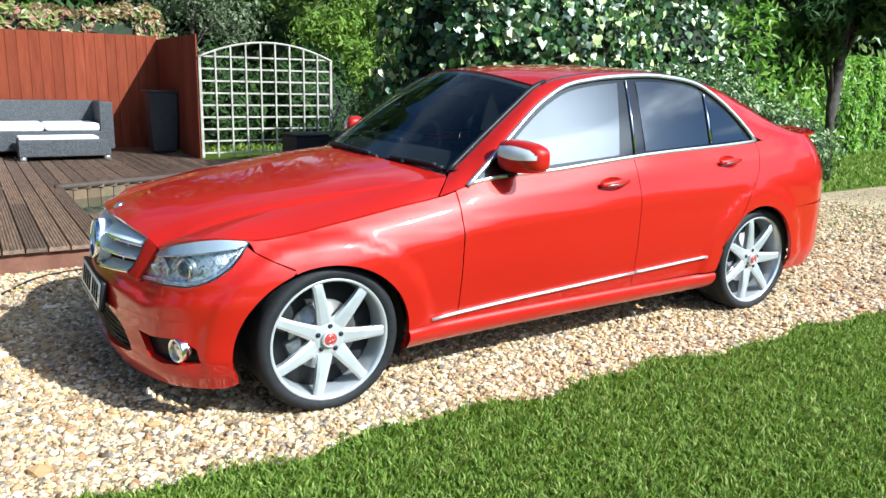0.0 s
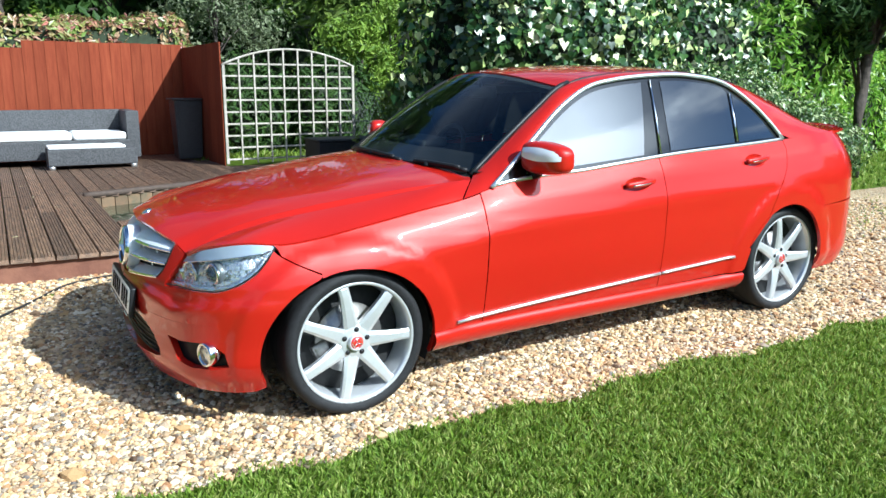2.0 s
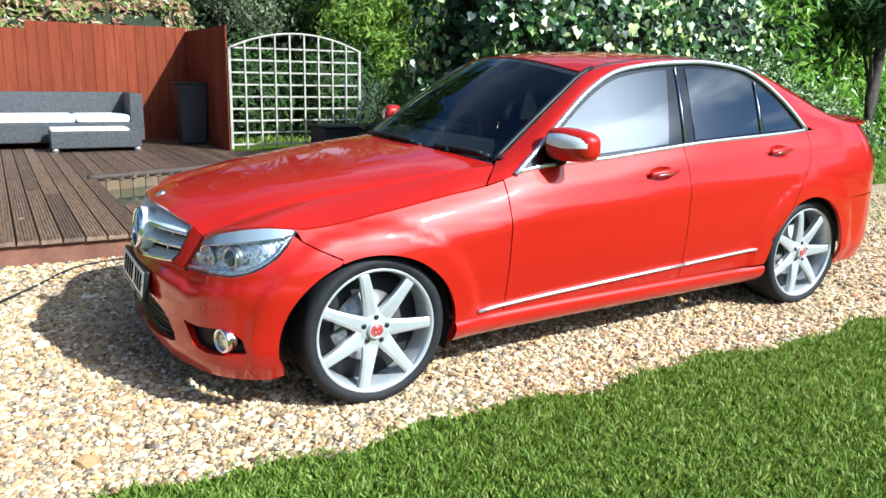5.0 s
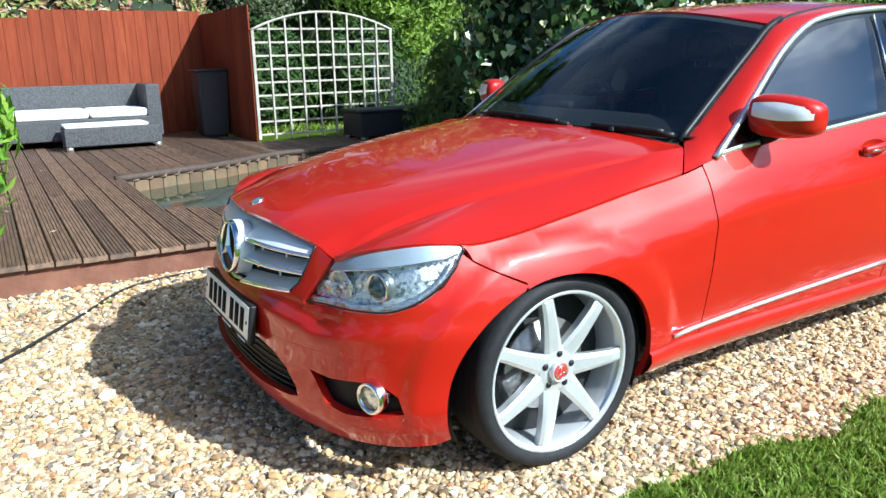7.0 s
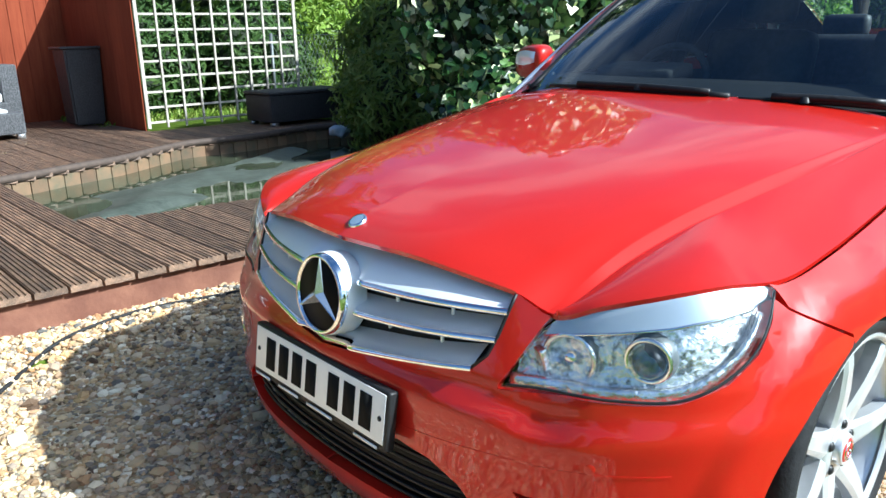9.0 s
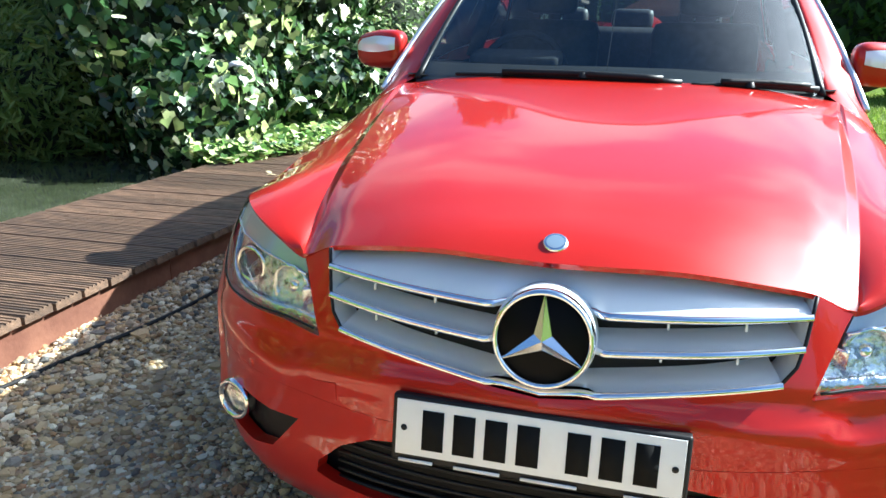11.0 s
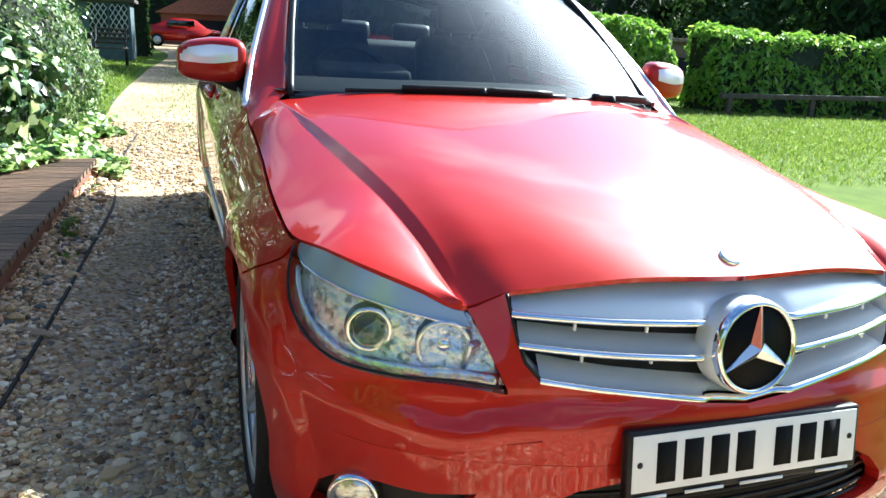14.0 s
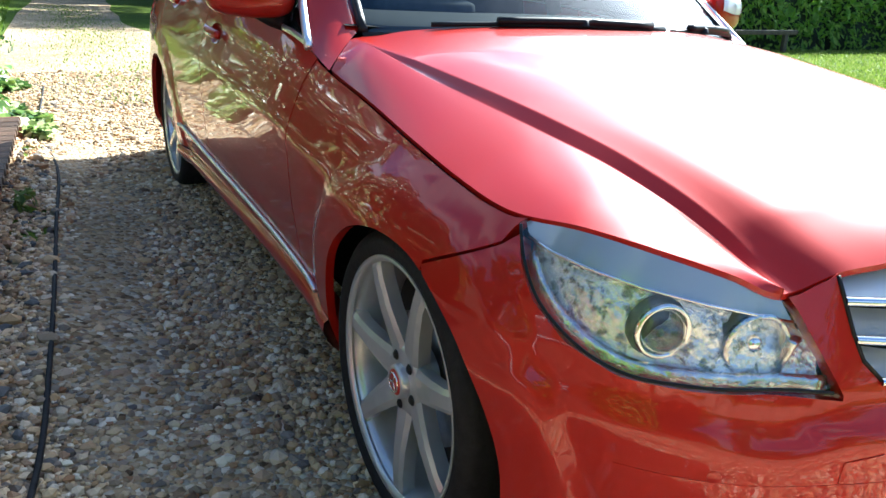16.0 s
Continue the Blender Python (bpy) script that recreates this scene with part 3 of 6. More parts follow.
        # arch liners
        for cx, r0 in ((.005, .372), (2.73, .372)):
            bm = bmesh.new()
            ring = []
            for i in range(25):
                a = math.pi * (-.12 + 1.24 * i / 24)
                ring.append([bm.verts.new((cx + r0 * math.cos(a), side * y, .29 + r0 * .96 * math.sin(a))) for y in (.80, .60, .56)])
            for a, b in zip(ring, ring[1:]):
                for j in range(2):
                    bm.faces.new((a[j], a[j + 1], b[j + 1], b[j]))
            bm.faces.new([r[2] for r in ring])
            part("wheel_arch_liner", bm, LINER, car)
    # rear bumper, boot, tail lights
    rb = [p for p in arch(4.05, .29, .345, .365, .605, .22, 30) if p[0] > 4.2] + bottom_line(4.42, S_END, 20) + [(S_END, .60), (S_END - .5, .615), (4.53, .615)]
    panel("rear_bumper", low, [rb], sides=(1, -1), step=.05, flange=.02)
    panel("tail_light", lambda s, z: low(s, z, .004), [[(S_END - .88, .90), (S_END - .85, .78), (S_END - .45, .74), (S_END - .42, .93)]], TAIL, (1,), step=.05)
    panel("tail_light", lambda s, z: low(s, z, .004), [[(S_END - .88, .90), (S_END - .85, .78), (S_END - .45, .74), (S_END - .42, .93)]], TAIL, (-1,), step=.05)
    panel("boot_panel", low, [[(S_END - .618, .62), (S_END, .61), (S_END, 1.02), (S_END - .618, 1.03)]], sides=(1, -1), step=.05)

    # bonnet
    grid = bonnet_mesh()
    bm = bmesh.new()
    for sg in (1, -1):
        vs = [[bm.verts.new((p[0], sg * p[1], p[2])) for p in row] for row in grid]
        for p, q in zip(vs, vs[1:]):
            for j in range(len(p) - 1):
                bm.faces.new((p[j], p[j + 1], q[j + 1], q[j]) if sg < 0 else (p[j], q[j], q[j + 1], p[j + 1]))
        rim_line = [grid[0][j] for j in range(len(grid[0]))] + [row[-1] for row in grid[1:]] + [grid[-1][j] for j in range(len(grid[0]) - 2, -1, -1)]
        fold = [(bm.verts.new((p[0], sg * p[1], p[2])), bm.verts.new((p[0] + (.002 if p[0] < 0 else -.002), sg * p[1] * .997, p[2] - .010))) for p in rim_line]
        for p, q in zip(fold, fold[1:]):
            bm.faces.new((p[0], p[1], q[1], q[0]))
    mid_verts = [v for v in bm.verts if abs(v.co.y) < 1e-5 and len(v.link_faces) and v.co.z > .7]
    bmesh.ops.remove_doubles(bm, verts=mid_verts, dist=1e-5)
    bmesh.ops.dissolve_degenerate(bm, edges=bm.edges, dist=1e-6)
    bonnet = part("bonnet", bm, PAINT, car)
    top_mid = sorted((row[0] for row in grid), key=lambda p: abs(p[0] + .632))[0]
    bm_pose = Matrix.Translation(tuple(top_mid)) @ pose(0, 0, 0, 0, -28, 0)
    badge = part("bonnet_badge", bm_at(lathe([(0, .0045), (.016, .0045), (.020, .0050), (.022, .003), (.023, -.004)], 36, axis="z"), bm_pose), STAR, bonnet, "round silver badge with a grey ring")
    part("inlay", bm_at(lathe([(0, .0052), (.010, .0052), (.0165, .0049)], 36, axis="z"), bm_pose), BADGE_BLUE, badge, "blue-grey badge inlay")

    # roof, pillars, screens
    rail = spline([(.682, .668, .944), (.80, .650, 1.028), (.95, .628, 1.134), (1.10, .602, 1.234), (1.245, .573, 1.322), (1.5, .555, 1.378), (1.8, .55, 1.396), (2.2, .55, 1.382), (2.55, .56, 1.315), (2.85, .575, 1.205), (3.15, .60, 1.085), (3.30, .63, 1.035)], 60)
    rail_y, rail_z = curve1([p[0] for p in rail[::4]], [p[1] for p in rail[::4]]), curve1([p[0] for p in rail[::4]], [p[2] for p in rail[::4]])
    dlo = [(.70, .895), (.886, 1.032), (.983, 1.103), (1.209, 1.252), (1.37, 1.324), (1.559, 1.357), (1.755, 1.372), (2.095, 1.370), (2.359, 1.322), (2.557, 1.200), (2.70, 1.062), (2.742, 1.012)]
    dlo_line = [p[:2] for p in spline([(x, z) for x, z in dlo], 60)]

    def roof_z(x, y):
        ye = rail_y(x)
        mid = 1.428 - .030 * max(0, (1.75 - x)) ** 2 / .3 - .05 * max(0, x - 1.85) ** 2 / .5
        return mid + (rail_z(x) - mid) * (abs(y) / ye) ** 2.4
    fx = lambda a: 1.15 + .105 * (a / .57) ** 2  # noqa: E731
    rx = lambda a: 2.66 - .10 * (a / .57) ** 2  # noqa: E731
    roof_loop = [(a, fx(a)) for a in np.linspace(0, .565, 14)] + [(rail_y(x) - .006, x) for x in np.linspace(1.30, 2.52, 24)] + [(a, rx(a)) for a in np.linspace(.55, 0, 14)]
    panel("roof", lambda u, v: (v, u, roof_z(v, u)), [roof_loop], sides=(1, -1), step=.045, flange=.012, edge=.03)

    def glass_between(low_line, top_line3, bulge, u, v, direction):
        """A pane lofted from the lower edge to the upper one; u across, v from 0 to 1."""
        p, q = Vector(low_line(u)), Vector(top_line3(u))
        return tuple(p.lerp(q, v) + Vector(direction) * bulge * 4 * v * (1 - v))

    def ws(u, v):
        a = abs(u)
        lowp = (.520 + .174 * (a / .685) ** 2.4, u, .954 - .014 * (a / .685) ** 2)
        k = .565 / .685
        topp = (fx(a * k) - .004, u * k, roof_z(fx(a * k), u * k) - .006)
        return glass_between(lambda q: lowp, lambda q: topp, .022, u, v, (-.5, 0, .85))
    panel("windscreen", ws, [[(0, 0), (.685, 0), (.685, 1), (0, 1)]], SCREEN, (1, -1), label="clear windscreen", step=.06, flange=0)
    panel("windscreen_border", lambda u, v: tuple(Vector(ws(u, v)) + Vector((.002, 0, -.004))), [[(0, .0), (.685, .0), (.685, 1), (0, 1)], [(-.001, .045), (.60, .04), (.652, .05), (.657, .93), (.635, .962), (-.001, .972)]], LINER, (1, -1), step=.05, flange=0)

    def rw(u, v):
        a = abs(u)
        lowp = (3.28 - .05 * (a / .6) ** 2, u * 1.0, 1.045 - .005 * (a / .6) ** 2)
        topp = (rx(a * .92) + .004, u * .92, roof_z(rx(a * .92), u * .92) - .004)
        return glass_between(lambda q: lowp, lambda q: topp, .02, u, v, (.5, 0, .85))
    panel("rear_screen", lambda u, v: rw(u, v), [[(0, 0), (.60, 0), (.60, 1), (0, 1)]], REAR_GLASS, (1, -1), step=.08, flange=0)
    panel("boot_lid", lambda u, v: (v, u, 1.045 - .012 * (v - 3.25) - .10 * max(0, abs(u) - .35) ** 2), [[(0, 3.24), (.6, 3.19), (.66, 3.2), (.69, 3.35), (.62, 3.52), (.45, 3.62), (.25, 3.67), (0, 3.69)]], PAINT, (1, -1), step=.06)
    bm = bmesh.new()
    rows = []
    for u in np.linspace(-.56, .56, 24):
        x = 3.66 - .10 * (u / .56) ** 4 * 1.2
        rows.append([bm.verts.new((x + dx, u, 1.036 + dz)) for dx, dz in ((-.07, -.002), (-.01, .005), (.014, .010), (.016, .006), (.0, -.008), (-.05, -.012))])
    for a, b in zip(rows, rows[1:]):
        for j in range(6):
            bm.faces.new((a[j], a[(j + 1) % 6], b[(j + 1) % 6], b[j]))
    bmesh.ops.recalc_face_normals(bm, faces=bm.faces)
    part("boot_spoiler", bm, PAINT, car, "low red lip spoiler on the boot")

    for side in (-1, 1):
        # the painted frame: screen pillar, roof rail and rear pillar in one pressing
        foot = [low(s_at(x), TOP(s_at(x)) - .002) for x in (.556, .60, .64, .68)]
        outer = spline(foot + [upper(x, z) for x, z in dlo_line[::3]] + [low(s_at(x), TOP(s_at(x)) - .002) for x in (2.82, 2.97, 3.12, 3.27)], 60)
        bm = bmesh.new()
        rows = []
        for i, (a, b) in enumerate(zip(rail, outer)):
            a, b = Vector(a), Vector(b)
            d = (b - a)
            n = Vector((0, 1, .75)).normalized()
            mid = (a + b) / 2 + n * d.length * (.03 + .13 * min(1, i / 8))
            rows.append([bm.verts.new(Vector((1, side, 1)) * (a * (1 - w) ** 2 + mid * 2 * w * (1 - w) + b * w * w)) for w in np.linspace(0, 1, 9)])
            g = rows[-1][0].co
            rows[-1].insert(0, bm.verts.new((g.x, g.y - side * .004, g.z - .014)))
        for a, b in zip(rows, rows[1:]):
            for j in range(len(a) - 1):
                bm.faces.new((a[j], b[j], b[j + 1], a[j + 1]) if side > 0 else (a[j], a[j + 1], b[j + 1], b[j]))
        bmesh.ops.recalc_face_normals(bm, faces=bm.faces)
        lining = bmesh.new()
        inner = [[lining.verts.new(v.co - Vector((0, side, .6)) * .016) for v in row[1:]] for row in rows]
        part("side_frame", bm, PAINT, car)
        for a, b in zip(inner[14:], inner[15:]):
            for j in range(len(a) - 1):
                lining.faces.new((a[j], b[j], b[j + 1], a[j + 1]))
        part("pillar_lining", lining, TRIM, car)
        part("roof_channel", tube([(x, side * (rail_y(x) + .0), rail_z(x) - .004) for x in np.linspace(1.27, 2.5, 30)], .008, 6), BLACK, car, "black roof channel strip")
        part("pillar_seal", tube([(p[0] - .008, side * (p[1] - .012), p[2] - .002) for p in rail[:17]], .013, 6), BLACK, car, "black windscreen side seal")
        # side windows
        belt = [(x, TOP(s_at(x)) + .004) for x in np.linspace(2.74, .72, 24)]
        panel("window_surround", lambda u, z: up_s(u, z, -.006), [dlo_line[1:-1] + belt], GLOSS_BLACK, (side,), step=.05, label="black window surround", flange=0)
        z_in = curve1([p[0] for p in dlo_line[::4]], [p[1] - .030 for p in dlo_line[::4]])
        bel = lambda x: TOP(s_at(x)) + .022  # noqa: E731
        f_glass = [(.90, bel(.90)), (1.612, bel(1.612)), (1.715, z_in(1.715))] + [(x, z_in(x)) for x in np.linspace(1.65, .98, 16)] + [(.93, 1.03)]
        r_glass = [(1.800, bel(1.79)), (2.312, bel(2.312)), (2.352, 1.275)] + [(x, z_in(x)) for x in np.linspace(2.33, 1.85, 10)]
        q_glass = [(2.352, bel(2.352)), (2.665, bel(2.66)), (2.60, 1.12), (2.50, 1.205), (2.39, 1.262)]
        for nm, lp in (("front_window", f_glass), ("rear_window", r_glass), ("quarter_window", q_glass)):
            panel(nm, lambda u, z: up_s(u, z, -.002), [lp], SIDE_GLASS, (side,), label="tinted side window", step=.06, flange=.003)
        part("door_divider", tube([up_s(side * x, z, .002) for x, z in ((1.722, .990), (1.748, 1.17), (1.778, 1.352))], .005, 6), CHROME, car, "bright strip on the door pillar")
        part("quarter_bar", tube([up_s(side * x, z, .001) for x, z in ((2.333, 1.02), (2.352, 1.15), (2.372, 1.275))], .007, 6), CHROME, car)
        part("window_chrome", tube([up_s(side * x, z + .002, .004) for x, z in dlo_line], .0115, 8), ALU, car, "bright trim over the windows")
        part("belt_chrome", tube([up_s(side * x, TOP(s_at(x)) + .004, .004) for x in np.linspace(.70, 2.745, 40)], .0095, 8, .5), ALU, car, "bright trim along the window sills")
        make_mirror(car, side)
        make_headlight(car, side, panel)
    make_grille(car)
    make_number_plate(car)
    make_wipers(car, ws)
    make_cabin(car)
    # floor pan and inner shell
    part("underbody", one_box(-.30, -.56, .185, 3.5, .56, .23, bev=.02), LINER, car)
    part("engine_bay_shell", one_box(-.52, -.5, .24, .52, .5, .66, bev=.06), LINER, car)
    part("boot_shell", one_box(2.9, -.6, .24, 3.55, .6, .98, bev=.06), LINER, car)
    wheel = make_wheel()
    wheel.parent = car
    first = True
    for x in (.010, 2.752):
        for side in (-1, 1):
            m = pose(x, side * (.843 if x < 1 else .825), .314, 0, 12 if side < 0 else -20, 0 if side > 0 else 180)
            if first:
                wheel.matrix_local, first = m, False
            else:
                copy_thing(wheel, m)
    return car


def bm_at(bm, m):
    bmesh.ops.transform(bm, matrix=m, verts=bm.verts)
    return bm


def make_wheel():
    """Outer face towards +y; the hub's middle at the origin."""
    w = empty("wheel")
    R, r = .314, .262
    prof = [(r - .012, -.008), (r + .004, .006), (r + .020, .012), (R - .022, .010), (R - .008, .0), (R - .001, -.020), (R, -.05), (R, -.16), (R - .008, -.20), (R - .03, -.215), (r, -.212), (r - .012, -.2)]
    t = part("tyre", lathe(prof, 72), RUBBER, w, "black low-profile tyre")
    for k in range(4):
        y = -.045 - k * .042
        part("tread_groove", lathe([(R + .0006, y), (R + .0014, y - .004), (R + .0006, y - .008)], 72), LINER, t)
    part("rim", lathe([(r - .002, .004), (r, -.004), (r - .010, -.010), (r - .018, -.03), (r - .024, -.09), (r - .026, -.19), (r - .016, -.205)], 72), ALLOY, w)
    part("rim_lip", lathe([(r - .016, -.006), (r - .012, .0015), (r - .004, .004), (r + .001, -.002)], 72), ALLOY, w)
    for k in range(7):
        bm = bmesh.new()
        secs = []
        for rr, hw, y, d in ((.040, .026, -.022, .034), (.072, .034, -.019, .036), (.10, .031, -.014, .036), (.15, .0265, -.007, .036), (.21, .0225, -.003, .036), (.240, .0225, -.004, .036), (.253, .027, -.009, .038)):
            secs.append([bm.verts.new(p) for p in ((-hw, y - .006, rr), (-hw * .55, y, rr), (hw * .55, y, rr), (hw, y - .006, rr), (hw * .8, y - d, rr), (-hw * .8, y - d, rr))])
        for a, b in zip(secs, secs[1:]):
            for j in range(6):
                bm.faces.new((a[j], a[(j + 1) % 6], b[(j + 1) % 6], b[j]))
        bmesh.ops.recalc_face_normals(bm, faces=bm.faces)
        bm_at(bm, pose(0, 0, 0, 0, 360 / 7 * k, 0))
        part("spoke", bm, ALLOY, w, smooth=False)
    part("hub", lathe([(0, -.018), (.036, -.018), (.062, -.019), (.074, -.024), (.078, -.036), (.076, -.07), (0, -.07)], 40), ALLOY, w)
    for k in range(5):
        a = math.radians(72 * k + 36)
        part("wheel_bolt", bm_at(lathe([(0, -.004), (.006, -.004), (.0105, -.0075), (.0115, -.009)], 12), Matrix.Translation((.0535 * math.cos(a), -.0085, .0535 * math.sin(a)))), BLACK, w)
    part("cap_ring", lathe([(.026, -.004), (.029, -.001), (.033, -.002), (.036, -.008), (.037, -.022)], 36), ALLOY, w)
    cap = part("centre_cap", lathe([(0, .0015), (.024, .0005), (.0275, -.003), (.028, -.016)], 36), CAP_RED, w, "red centre cap with a silver emblem")
    for k in range(3):
        bm = bmesh.new()
        box(bm, -.0022, .0008, .0, .0022, .0026, .020)
        bm_at(bm, pose(0, 0, 0, 0, 120 * k, 0))
        part("emblem_bar", bm, CHROME, cap)
    part("emblem_ring", lathe([(.0185, .0012), (.0195, .0028), (.021, .0024), (.022, .0)], 32), CHROME, cap)
    d = part("brake_disc", lathe([(0, -.085), (.15, -.085), (.15, -.10), (0, -.10)], 48), DISC, w)
    part("brake_caliper", bm_at(one_box(-.055, -.14, .09, .055, -.062, .165, bev=.015), pose(0, 0, 0, 0, 100, 0)), DISC, w)
    part("hub_back", lathe([(0, -.11), (.235, -.11), (.235, -.205), (0, -.205)], 40), LINER, w)
    return w


def make_mirror(car, side):
    bm = bmesh.new()
    bmesh.ops.create_uvsphere(bm, u_segments=36, v_segments=20, radius=1)
    for v in bm.verts:
        x, y, z = v.co
        f = lambda q, e: math.copysign(abs(q) ** e, q)  # noqa: E731
        x, y, z = f(x, .72), f(y, .48), f(z, .54)
        taper = 1 - .18 * max(0, y)
        sweep = .045 * (y + 1) / 2 * 1.6
        v.co = Vector((.905 + sweep + .064 * x * taper, side * (.880 + .110 * y), 1.022 + .073 * z * taper - .006 * y))
    bmesh.ops.recalc_face_normals(bm, faces=bm.faces)
    mirror = part("door_mirror", bm, PAINT, car)
    bm = bmesh.new()
    rows = []
    for t in np.linspace(0, 1, 14):
        y = -.72 + 1.62 * t
        h = .019 + .008 * math.sin(math.pi * t)
        row = []
        for z in np.linspace(-1, 1, 5):
            zz = .30 + z * h / .066
            taper = 1 - .18 * max(0, y)
            ax = (max(0, 1 - abs(zz) ** 2.9 - abs(y) ** 4.0)) ** .40
            row.append(bm.verts.new((.905 + .036 * (y + 1) - .0700 * ax * taper, side * (.880 + .110 * y), 1.022 + .073 * zz * taper - .006 * y)))
        rows.append(row)
    for a, b in zip(rows, rows[1:]):
        for j in range(4):
            bm.faces.new((a[j], a[j + 1], b[j + 1], b[j]))
    bmesh.ops.recalc_face_normals(bm, faces=bm.faces)
    part("indicator_strip", bm, AMBER, mirror, "silvery indicator lens")
    part("mirror_foot", tube([(.93, side * .765, .948), (.925, side * .82, .962), (.915, side * .875, .985)], .040, 10, .45, [1, .9, .8]), BLACK, mirror, "black mirror foot")
    glass = bm_at(lathe([(0, 0), (.9, .0), (1, .02)], 32, axis="x"), pose(1.003, side * .885, 1.03) @ Matrix.Diagonal((.05, .085, .05, 1)))
    part("mirror_glass", glass, CHROME, mirror)


def make_headlight(car, side, panel):
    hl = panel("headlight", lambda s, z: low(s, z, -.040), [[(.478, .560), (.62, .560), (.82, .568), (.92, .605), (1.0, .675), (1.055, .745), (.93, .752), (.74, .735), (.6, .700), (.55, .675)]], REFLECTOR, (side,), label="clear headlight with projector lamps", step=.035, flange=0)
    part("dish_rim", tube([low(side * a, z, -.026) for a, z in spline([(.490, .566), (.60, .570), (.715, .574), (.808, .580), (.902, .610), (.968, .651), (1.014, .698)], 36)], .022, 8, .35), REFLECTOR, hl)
    panel("lens", low, [HEADLIGHT], LENS, (side,), hl, "clear lens", step=.03, flange=0)
    brow = top_line(1.05, .57, 14, -.004) + [(.548, .664), (.60, .673), (.70, .689), (.80, .703), (.90, .715), (.97, .722), (1.028, .732)]
    panel("brow", lambda s, z: low(s, z, -.010), [brow], HL_GREY, (side,), hl, "grey upper bezel", step=.03, flange=.02)
    part("brow_line", tube([low(side * a, z, -.006) for a, z in ((.548, .663), (.60, .672), (.70, .688), (.80, .702), (.90, .714), (.97, .721), (1.02, .730))], .0030, 6), CHROME, hl)
    lower = [(.490, .574), (.60, .579), (.715, .582), (.808, .588), (.897, .618), (.962, .657), (1.008, .702), (1.044, .742)]
    part("rim_seal", tube([low(side * a, z - .001, -.001) for a, z in spline(lower, 40)], .0028, 6), BLACK, hl)
    for s, z, r, depth in ((.765, .642, .036, -.034), (.60, .624, .045, -.036)):
        c = Vector(low(side * s, z, depth))
        m = look(c, c + Vector((-1, side * .30, 0))) @ pose(0, 0, 0, 180)
        inner = s < .7
        bowl = part("lamp_bowl" if inner else "projector", bm_at(lathe([(r + .007, .012), (r + .003, .018), (r - .003, .010), (r * .8, -.01), (r * .45, -.035), (0, -.045)], 36, axis="z"), m), STAR if not inner else REFLECTOR, hl)
        part("lamp_shroud", bm_at(lathe([(r + .006, .006), (r + .010, .000), (r + .011, -.012)], 36, axis="z"), m), HL_DARK, bowl, "dark lamp surround")
        if not inner:
            part("projector_lens", bm_at(lathe([(r - .006, .006), (r * .8, .022), (r * .5, .033), (0, .038)], 32, axis="z"), m), BULB, bowl, "dark glass projector lens")
            part("projector_core", bm_at(lathe([(r - .008, .0), (0, .0)], 32, axis="z"), m), HL_DARK, bowl)
        else:
            part("bulb_cap", bm_at(lathe([(.014, -.03), (.014, .004), (.010, .010), (0, .012)], 20, axis="z"), m), CHROME, bowl)
    # a jittered sheet whose blotched colour paints the lamp's busy reflections
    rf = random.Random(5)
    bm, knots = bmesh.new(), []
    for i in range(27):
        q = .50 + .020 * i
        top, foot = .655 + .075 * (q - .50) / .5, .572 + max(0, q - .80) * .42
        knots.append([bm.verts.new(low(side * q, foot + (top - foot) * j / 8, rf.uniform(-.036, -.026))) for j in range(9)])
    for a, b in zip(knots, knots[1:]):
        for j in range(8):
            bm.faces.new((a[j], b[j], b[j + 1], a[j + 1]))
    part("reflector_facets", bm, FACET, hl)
    part("side_marker", bm_at(one_box(-.008, -.014, -.03, .008, .014, .03, bev=.004), Matrix.Translation(low(side * .545, .61, -.03)) @ pose(0, 0, 0, 0, -15, side * 20)), REFLECTOR, hl)


